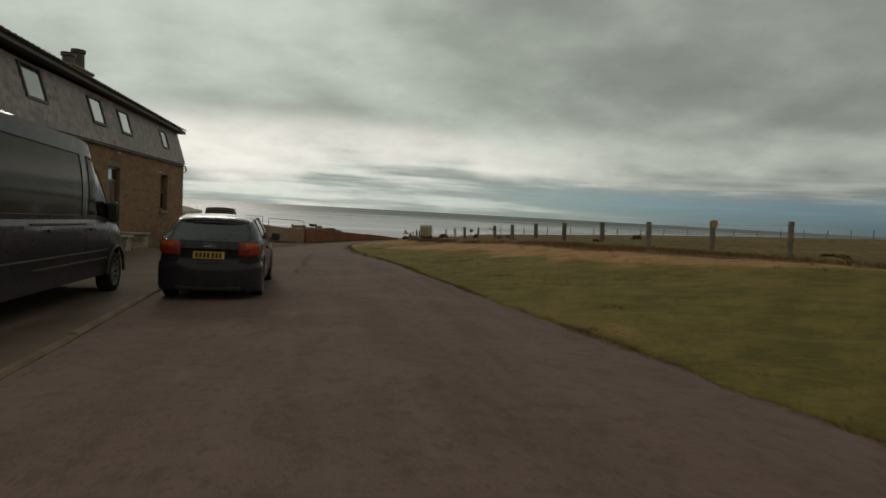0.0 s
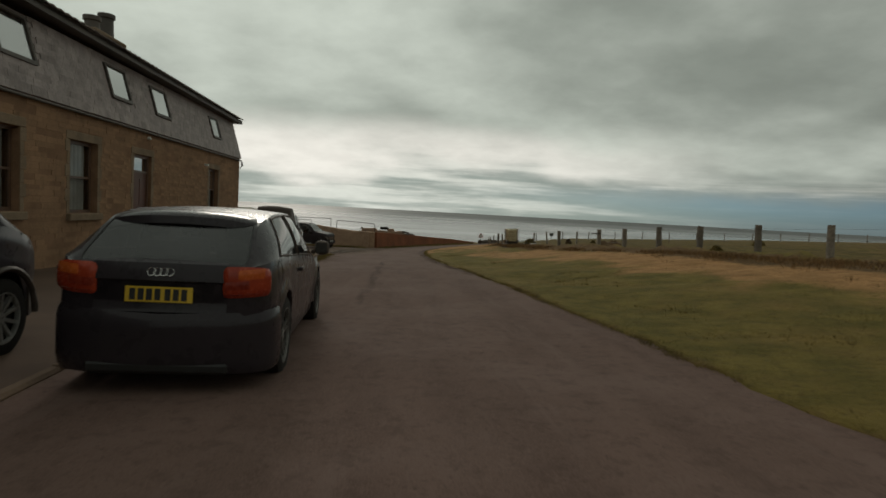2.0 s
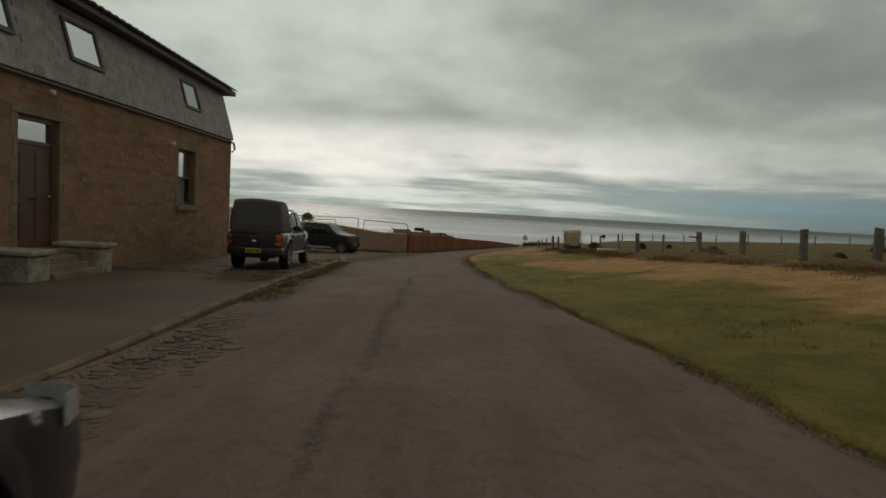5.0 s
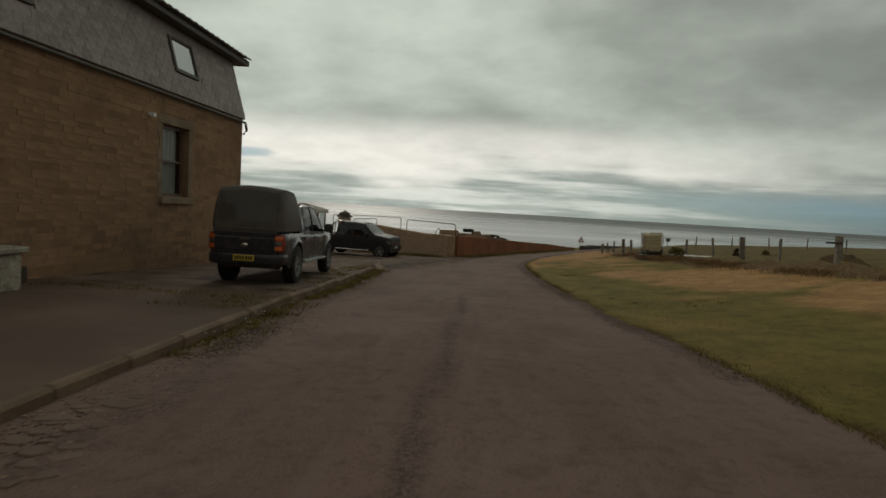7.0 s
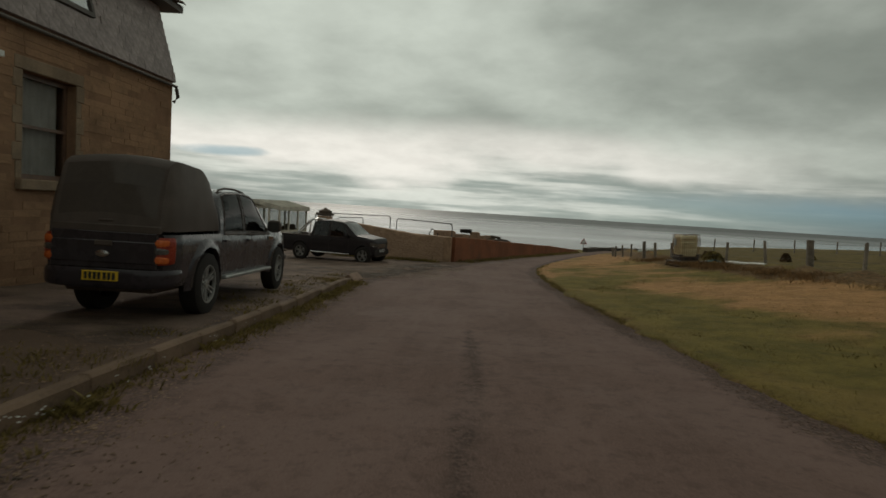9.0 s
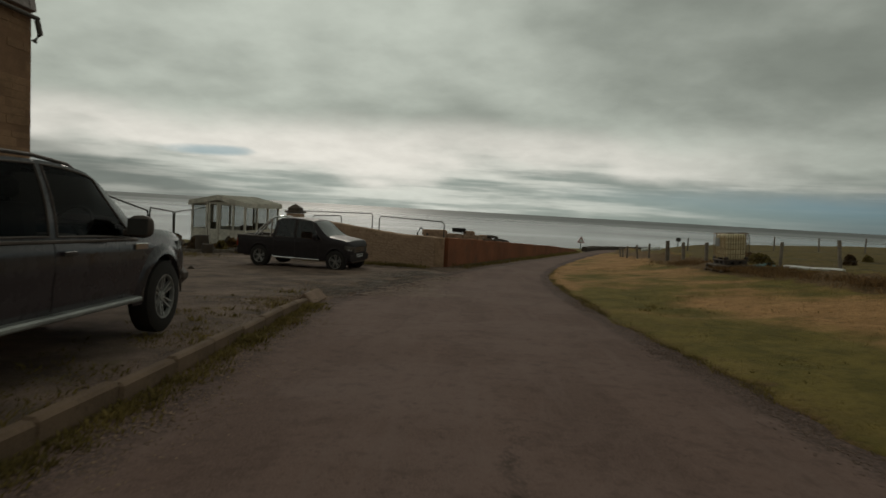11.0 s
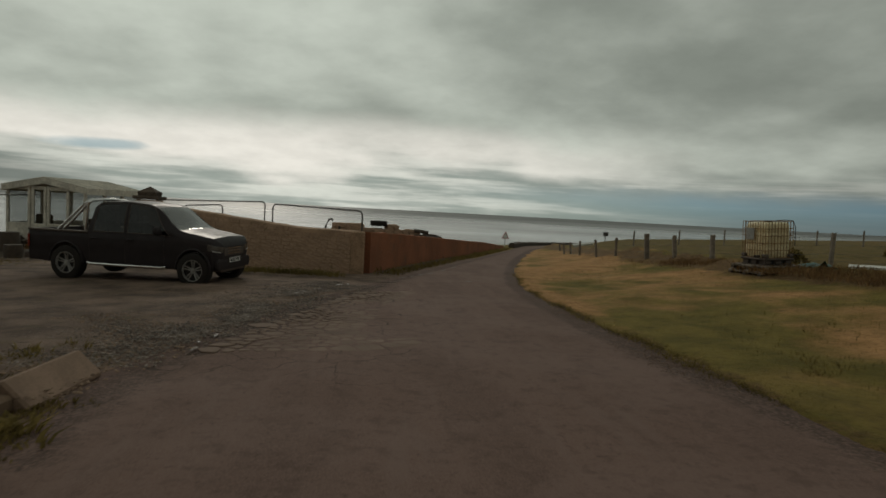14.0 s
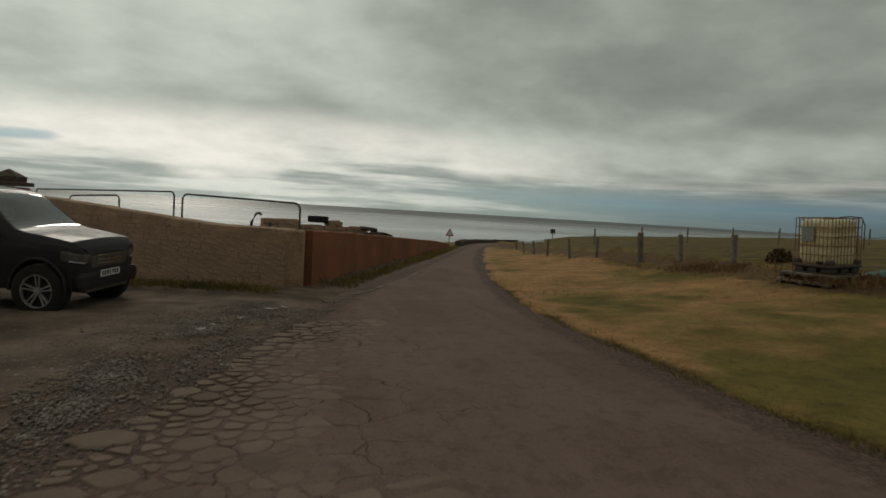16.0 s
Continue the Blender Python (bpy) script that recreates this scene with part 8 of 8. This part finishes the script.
def build_hurdles():
    lab = "bent steel tube hurdle standing along the yard wall"
    hurdle([(-5.02, 51.9, 0.18), (-2.02, 50.3, 0.11)], (-1.4, -1.3), lab)
    hurdle([(-11.6, 60.0, 0.05), (-5.75, 54.5, 0.23)], (-1.9, -1.7), lab)
    hurdle([(-9.2, 56.3, -0.08), (-7.45, 55.2, 0.03)], (-1.8, -1.7), lab)
    hurdle([(-9.6, 38.6, 0.62), (-10.5, 42.4, 0.13)], (-1.4, -1.4), lab)
    hurdle([(-10.72, 42.9, 0.22), (-11.75, 46.4, 0.02)], (-1.5, -1.6), lab)
    hurdle([(-11.9, 46.8, 0.0), (-16.5, 60.5, 0.0)], (-1.7, -2.0), lab)
    bm = bmesh.new()
    tube(bm, [(-3.05, 48.9, -1.2), (-3.02, 48.9, -0.35), (-2.93, 48.9, -0.16), (-2.86, 48.9, -0.14), (-2.82, 48.9, -0.19)], 0.03, 8)
    tagged(part("hooked_pipe", bm, "steel", smooth=60), "short hooked steel pipe sticking up behind the wall", "pipe")
    bm = bmesh.new()
    tube(bm, [(-2.62, 48.7, -1.2), (-2.62, 48.7, -0.33)], 0.03, 8)
    tagged(part("steel_stake", bm, "steel", smooth=60), "short steel stake behind the wall", "stake")


def build_shed():
    """A small glazed summer house with a low gabled roof."""
    c = Vector((-12.44, 55.26, 0))       # front right corner
    d = Vector((-15.40, 55.72, 0)) - c    # along the gable front, leftwards
    front = d.length
    d.normalize()
    n = Vector((-d.y, d.x, 0))
    n = n if n.y < 0 else -n            # towards the lane
    zg = -2.05
    rot = Matrix(((-d.x, -n.x, 0, 0), (-d.y, -n.y, 0, 0), (0, 0, 1, 0), (0, 0, 0, 1)))
    m = Matrix.Translation((c.x, c.y, zg)) @ rot
    shed = thing("summer_house", m, "pale glazed garden summer house with a low gabled roof", "shed")
    W, D, H, R = front, 3.6, 2.42, 2.76
    bm = bmesh.new()
    bevel_box(bm, -W - 0.1, 0.1, -0.1, D + 0.1, -0.3, 0.08, 0.02)
    part("base", bm, "mortar", shed)
    posts = [(-W, 0), (-W * 0.72, 0), (-W * 0.47, 0), (-W * 0.22, 0), (0, 0), (0, D * 0.33), (0, D * 0.66), (0, D), (-W, D), (-W, D * 0.5), (-W * 0.5, D)]
    for x, y in posts:
        bm = bmesh.new()
        bevel_box(bm, x - 0.05, x + 0.05, y - 0.05, y + 0.05, 0.05, H, 0.012)
        part("post", bm, "shed_paint", shed)

    def run(a, b, sill, glazed=True):
        (x0, y0), (x1, y1) = a, b
        bm = bmesh.new()
        t = 0.03
        box(bm, min(x0, x1) - t, max(x0, x1) + t, min(y0, y1) - t, max(y0, y1) + t, 0.08, sill)
        box(bm, min(x0, x1) - t * 1.6, max(x0, x1) + t * 1.6, min(y0, y1) - t * 1.6, max(y0, y1) + t * 1.6, sill, sill + 0.06)
        part("wall_panel", bm, "shed_paint", shed)
        bm = bmesh.new()
        box(bm, min(x0, x1) - t, max(x0, x1) + t, min(y0, y1) - t, max(y0, y1) + t, H - 0.16, H - 0.02)
        part("head_rail", bm, "shed_paint", shed)
        if glazed:
            bm = bmesh.new()
            sheet(bm, [[(x0, y0, z), (x1, y1, z)] for z in (sill + 0.06, H)])
            part("pane", bm, "glass_clear", shed).visible_shadow = False

    for a, b in zip(posts[:1] + posts[2:7], posts[1:2] + posts[3:8]):
        run(a, b, 0.95)
    run((-W, 0), (-W, D * 0.5), 0.95), run((-W, D * 0.5), (-W, D), 0.95), run((-W, D), (-W * 0.5, D), 0.95), run((-W * 0.5, D), (0, D), 0.95)
    door = thing("door", Matrix(), "", "")
    door.parent = shed
    x0, x1 = -W * 0.72 + 0.09, -W * 0.47 - 0.09
    bm = bmesh.new()
    box(bm, x0, x0 + 0.1, -0.03, 0.03, 0.1, H - 0.02), box(bm, x1 - 0.1, x1, -0.03, 0.03, 0.1, H - 0.02)
    box(bm, x0 + 0.1, x1 - 0.1, -0.03, 0.03, 0.1, 1.0), box(bm, x0 + 0.1, x1 - 0.1, -0.03, 0.03, H - 0.14, H - 0.02)
    part("door_leaf", bm, "shed_paint", door)
    bm = bmesh.new()
    sheet(bm, [[(x0 + 0.1, 0, z), (x1 - 0.1, 0, z)] for z in (1.0, H - 0.14)])
    part("pane", bm, "glass_clear", door).visible_shadow = False
    bm = bmesh.new()
    o = 0.16
    eave, mid = H, -W / 2
    rows = [[(-W - o, y, eave), (mid, y, R), (o, y, eave)] for y in (-o, D + o)]
    vs = sheet(bm, rows)
    lowv = sheet(bm, [[(x, y, z - 0.24) for x, y, z in r] for r in rows])
    for r in (0, 1):
        for k in (0, 1):
            bm.faces.new((vs[r][k], vs[r][k + 1], lowv[r][k + 1], lowv[r][k]))
    for k in (0, 2):
        bm.faces.new((vs[0][k], vs[1][k], lowv[1][k], lowv[0][k]))
    part("roof", bm, "shed_paint", shed, "dull white gabled roof")
    bm = bmesh.new()
    for k in range(30):
        x = -W - o + (W + 2 * o) * (k + 0.5) / 30
        z = eave + (R - eave) * (1 - abs(x - mid) / (W / 2 + o))
        tube(bm, [(x, -o - 0.02, z + 0.004), (x, D + o, z + 0.004)], 0.018, 5)
    part("roof_rib", bm, "shed_paint", shed)
    # what shows through the panes
    for k, (x, y, h) in enumerate(((-W * 0.88, 1.2, 1.3), (-W * 0.32, 1.6, 1.2), (-W * 0.12, 1.9, 1.35))):
        bm = bmesh.new()
        bevel_box(bm, x - 0.35, x + 0.35, y - 0.3, y + 0.3, 0.08, h * 0.62, 0.05)
        bevel_box(bm, x - 0.35, x + 0.35, y + 0.18, y + 0.32, h * 0.5, h, 0.05)
        a = part("armchair", bm, "wood_dark")
        a.matrix_world = m
        tagged(a, "dark garden chair inside the summer house", "chair", "summer house chairs")


def build_yard():
    rng = random.Random(91)
    # stone stack with a pointed cap stone, behind the open pickup
    pil = thing("stone_pillar", Matrix.Translation((-8.6, 51.0, ground(-8.6, 51))), "stone gate pillar with a pointed cap stone", "pillar")
    bm = bmesh.new()
    zt = 0.22 - ground(-8.6, 51)
    bevel_box(bm, -0.32, 0.32, -0.32, 0.32, -0.2, zt - 0.12, 0.03)
    part("shaft", bm, "field_stone", pil)
    bm = bmesh.new()
    bevel_box(bm, -0.38, 0.38, -0.38, 0.38, zt - 0.10, zt, 0.02)
    part("slab", bm, "rubbish", pil)
    bm = bmesh.new()
    s = [bm.verts.new(p) for p in ((-0.26, -0.26, zt), (0.26, -0.26, zt), (0.26, 0.26, zt), (-0.26, 0.26, zt), (-0.27, -0.27, zt + 0.12), (0.27, -0.27, zt + 0.12), (0.27, 0.27, zt + 0.12), (-0.27, 0.27, zt + 0.12), (0.0, 0.0, zt + 0.30))]
    for f in ((0, 1, 5, 4), (1, 2, 6, 5), (2, 3, 7, 6), (3, 0, 4, 7), (4, 5, 8), (5, 6, 8), (6, 7, 8), (7, 4, 8), (3, 2, 1, 0)):
        bm.faces.new([s[i] for i in f])
    part("cap_stone", bm, "rubbish", pil)
    # boulders heaped at the yard's far side
    for i in range(34):
        if i < 22:
            x, y = -9.6 + rng.gauss(0, 0.75), 39.8 + rng.gauss(0, 1.0)
        else:
            x, y = -13.5 + rng.gauss(0, 1.2), 50.5 + rng.gauss(0, 1.3)
        r = rng.uniform(0.05, 0.16)
        bm = bmesh.new()
        bmesh.ops.create_icosphere(bm, subdivisions=2, radius=r)
        o = Vector((rng.random() * 9, rng.random() * 9, 0))
        for v in bm.verts:
            v.co *= 1 + 0.75 * noise.noise(v.co / r * 1.3 + o)
            v.co.z *= 0.6
        b = part("boulder", bm, "rubbish")
        heap = 0.35 * max(0, 1 - math.hypot(x + 9.6, y - 39.8) / 1.2) if i < 22 else 0.0
        b.matrix_world = Matrix.Translation((x, y, paved(x, y) + 0.35 * r + heap)) @ Euler((0, 0, rng.uniform(0, 6))).to_matrix().to_4x4()
        tagged(b, "rough dark brown boulder in a heap beside the yard", "boulder", "boulder heap")
    # timber edging and sleepers
    for a, b, mat in (((-8.3, 38.2), (-9.5, 40.9), "slab"), ((-13.8, 50.2), (-10.2, 52.6), "wood_grey"), ((-14.8, 52.0), (-10.6, 54.0), "wood_grey")):
        bm = bmesh.new()
        d = Vector((b[0] - a[0], b[1] - a[1], 0))
        m = Matrix.Translation((*a, (paved(*a) + paved(*b)) / 2 + 0.01)) @ Matrix.Rotation(math.atan2(d.y, d.x), 4, "Z")
        bevel_box(bm, 0, d.length, -0.06, 0.06, 0.0, 0.14, 0.012, m)
        tagged(part("timber_edging", bm, mat), "low timber edging board on the gravel", "edging")
    # blocks and barrels before the summer house
    for x, y, w, h, mat, name, label in ((-14.4, 49.2, 0.35, 0.5, "trim_black", "planter_tub", "dark tub beside the hurdles"), (-13.0, 51.6, 0.30, 0.75, "wood_dark", "barrel", "dark old barrel before the summer house"), (-12.2, 50.4, 0.26, 0.42, "wood_dark", "barrel", "dark low tub before the summer house")):
        bm = bmesh.new()
        lathe(bm, [(0, w * 0.001), (0, w * 0.85), (h * 0.5, w), (h, w * 0.9), (h, w * 0.75), (h * 0.8, w * 0.001)], 18, Matrix.Translation((x, y, ground(x, y))) @ Matrix.Rotation(-math.pi / 2, 4, "Y"))
        tagged(part(name, bm, mat, smooth=40), label, "tub")
    for i, (x, y, w, h) in enumerate(((-13.6, 52.2, 0.5, 0.7), (-12.6, 52.8, 0.45, 0.55), (-15.4, 51.0, 0.6, 0.8), (-11.2, 51.6, 0.4, 0.4), (-16.6, 47.5, 0.7, 0.7))):
        bush("bush", x, y, w, h, 130 + i, "weed" if i % 2 else "earth", "straggly dark garden shrub by the summer house")
    for i in range(26):
        t = i / 25
        x, y = -21.0 + 8.6 * t + rng.gauss(0, 0.4), 52.5 + 3.2 * t + rng.gauss(0, 0.7)
        bush("bush", x, y, rng.uniform(0.4, 0.9), rng.uniform(0.25, 0.75), 160 + i, "rubbish" if i % 3 else "tussock", "low dark scrub at the edge of the cliff")
    for i, (x, y, h, lx) in enumerate(((-13.9, 48.2, 1.15, 0.10), (-12.7, 45.0, 1.25, -0.12), (-15.2, 50.6, 0.9, 0.2), (-13.3, 50.2, 0.7, -0.1))):
        bm = bmesh.new()
        z = ground(x, y)
        tube(bm, [(x, y, z - 0.1), (x + lx * 0.5, y, z + h * 0.5), (x + lx, y + 0.03, z + h)], 0.03, 7)
        tagged(part("leaning_post", bm, "wood_dark", smooth=40), "thin dark leaning post behind the hurdles", "post", "leaning posts")
    for i, (x, y) in enumerate(((-10.6, 44.6),)):
        bm = bmesh.new()
        tube(bm, [(x, y, ground(x, y) - 0.1), (x + 0.03, y, ground(x, y) + 0.20)], 0.04, 7)
        tagged(part("wooden_stake", bm, "wood_dark"), "short dark stake in the yard", "stake", "yard stakes")
    # an old tyre against the summer house and dead twiggy shrubs
    bm = bmesh.new()
    lathe(bm, [(-0.09, 0.20), (-0.11, 0.27), (-0.10, 0.33), (-0.05, 0.36), (0.05, 0.36), (0.10, 0.33), (0.11, 0.27), (0.09, 0.20), (-0.09, 0.20)], 28, Matrix.Translation((-15.6, 54.3, ground(-15.6, 54.3) + 0.34)) @ Matrix.Rotation(math.radians(72), 4, "Z") @ Matrix.Rotation(math.radians(14), 4, "Y"))
    tagged(part("old_tyre", bm, "rubber", smooth=40), "worn black tyre leaning by the summer house", "tyre")
    for x, y, w, h, n in ((-15.9, 52.6, 0.45, 0.75, 15), (-16.8, 51.8, 0.40, 0.6, 13), (-14.6, 52.9, 0.35, 0.55, 12), (-17.6, 50.4, 0.4, 0.5, 12)):
        bm = bmesh.new()
        z = ground(x, y)
        for _ in range(n):
            a, lean = rng.uniform(0, 2 * math.pi), rng.uniform(0.3, 1.0) * w
            top = h * rng.uniform(0.6, 1.1)
            e = (x + lean * math.cos(a), y + lean * math.sin(a), z + top)
            tube(bm, [(x, y, z - 0.03), (x + 0.35 * lean * math.cos(a), y + 0.35 * lean * math.sin(a), z + 0.6 * top), e], 0.010, 4)
            b = a + rng.uniform(-1.2, 1.2)
            tube(bm, [(x + 0.35 * lean * math.cos(a), y + 0.35 * lean * math.sin(a), z + 0.6 * top), (e[0] + 0.15 * math.cos(b), e[1] + 0.15 * math.sin(b), z + 0.9 * top)], 0.007, 4)
        tagged(part("dead_shrub", bm, "wood_grey"), "leafless grey twiggy shrub behind the hurdles", "shrub", "dead shrubs")
    spots = []
    for _ in range(900):
        cx, cy = rng.choice(((-15.2, 48.4), (-13.4, 46.4), (-14.3, 47.4), (-12.6, 51.1)))
        x, y = cx + rng.gauss(0, 0.7), cy + rng.gauss(0, 0.7)
        spots.append((x, y, paved(x, y) + 0.01, 0.015 + 0.075 * rng.random() ** 3))
    scatter("yard_rubble", spots, "chipping", "broken pale stones strewn behind the hurdles", "rubble", 63, 0.6)
    v, f = [], []
    for _ in range(700):
        x, y = -13.3 + rng.gauss(0, 1.1), 48.9 + rng.gauss(0, 0.8)
        tuft(rng, v, f, x, y, paved(x, y), rng.randint(5, 9), rng.uniform(0.03, 0.08), 0.12, 1.3, 2.2)
    foliage("yard_grass", v, f, "weed", "patch of rough yellow-green grass in the yard", "grass")


# ---- before the house ----
def build_steps():
    st = thing("entrance_steps", Matrix.Translation((FRONT, 23.1, paved(-7.2, 23.1))), "worn stone entrance steps between low cheek walls", "steps")
    inv = st.matrix_world.inverted()
    zb, zt = paved(-7.0, 23.0) - 0.1, 0.02
    n = 4
    for k in range(n):
        bm = bmesh.new()
        z1 = zt - k * (zt - zb - 0.1) / n
        bevel_box(bm, FRONT + 0.03, FRONT + 0.34 + 0.23 * k, 22.5, 23.95, zb, z1, 0.015)
        part("step", bm, "dressed", st).matrix_parent_inverse = inv
    for y0, y1 in ((21.92, 22.46), (23.98, 24.42)):
        bm = bmesh.new()
        bevel_box(bm, FRONT + 0.03, FRONT + 0.98, y0, y1, zb, 0.05, 0.03)
        w = part("cheek_wall", bm, "limewash", st, "worn pale rendered cheek wall")
        w.matrix_parent_inverse = inv
        bm = bmesh.new()
        bevel_box(bm, FRONT + 0.03, FRONT + 1.05, y0 - 0.05, y1 + 0.05, 0.052, 0.14, 0.02)
        part("coping", bm, "limewash", w)
    bench = thing("bench", Matrix.Translation((-7.35, 20.9, paved(-7.35, 20.9))), "dark wooden bench against the house wall", "bench")
    bm = bmesh.new()
    bevel_box(bm, -0.2, 0.2, -0.8, 0.75, 0.43, 0.48, 0.01)
    part("seat", bm, "wood_dark", bench)
    for y in (-0.65, 0.6):
        bm = bmesh.new()
        bevel_box(bm, -0.18, 0.18, y - 0.04, y + 0.04, 0.0, 0.43, 0.01)
        part("leg", bm, "wood_dark", bench)
    bm = bmesh.new()
    bevel_box(bm, FRONT + 0.03, FRONT + 0.35, 24.5, 25.3, paved(-7.5, 24.9) - 0.02, paved(-7.5, 24.9) + 0.24, 0.02)
    tagged(part("planter_box", bm, "wood_dark"), "low timber planter box by the steps", "planter")


# ---- far end of the lane ----
def build_signs():
    for x, y, ztop, s, tri in ((11.72, 91.5, -1.55, 0.42, True), (21.8, 90.0, -1.05, 0.26, False)):
        zg = ground(x, y)
        sg = thing("road_sign", Matrix.Translation((x, y, zg)), "triangular warning road sign on a grey post" if tri else "small square sign on a thin post", "sign")
        bm = bmesh.new()
        tube(bm, [(0, 0, -0.1), (0, 0, ztop - zg - s * 0.3)], 0.05, 8)
        part("post", bm, "galv", sg)
        bm = bmesh.new()
        pts = [(-s, 0), (s, 0), (0, s * 1.75)] if tri else [(-s, 0), (s, 0), (s, s * 1.6), (-s, s * 1.6)]
        z0 = ztop - zg - (s * 1.75 if tri else s * 1.6)
        a = [bm.verts.new((px, -0.06, z0 + pz)) for px, pz in pts]
        b = [bm.verts.new((px, -0.09, z0 + pz)) for px, pz in pts]
        bm.faces.new(a), bm.faces.new(b[::-1])
        for k in range(len(pts)):
            j = (k + 1) % len(pts)
            bm.faces.new((a[k], a[j], b[j], b[k]))
        part("sign_face", bm, "sign_red" if tri else "steel", sg)
        if tri:
            bm = bmesh.new()
            c = [bm.verts.new((px * 0.62, -0.094, z0 + s * 0.22 + pz * 0.62)) for px, pz in pts]
            bm.faces.new(c)
            part("sign_panel", bm, "plate_white", sg)
    # low dark dyke round the bend
    bm = bmesh.new()
    rows = []
    for k in range(60):
        y = 83 + k * 0.75
        x = left_edge(y) - 0.55
        zt = ground(x, y) + 0.42 + 0.09 * noise.noise((k * 0.45, 2.0, 5.0))
        rows.append([(x + o, y, z) for o, z in ((-0.30, zt - 1.2), (-0.26, zt - 0.08), (-0.12, zt), (0.12, zt), (0.26, zt - 0.10), (0.32, zt - 1.2))])
    vs = sheet(bm, rows)
    bm.faces.new(vs[0]), bm.faces.new(vs[-1][::-1])
    tagged(part("stone_dyke", bm, "rubbish", smooth=40), "low dark turf-topped stone dyke round the bend", "wall", kind="structure")


build_kerb()
build_fence()
build_earth_heap()
build_tank()
build_walls()
build_hurdles()
build_shed()
build_yard()
build_steps()
build_signs()
build_bushes()
build_growth()
build_loose_stones()
build_puddles()
build_cracked_patch()
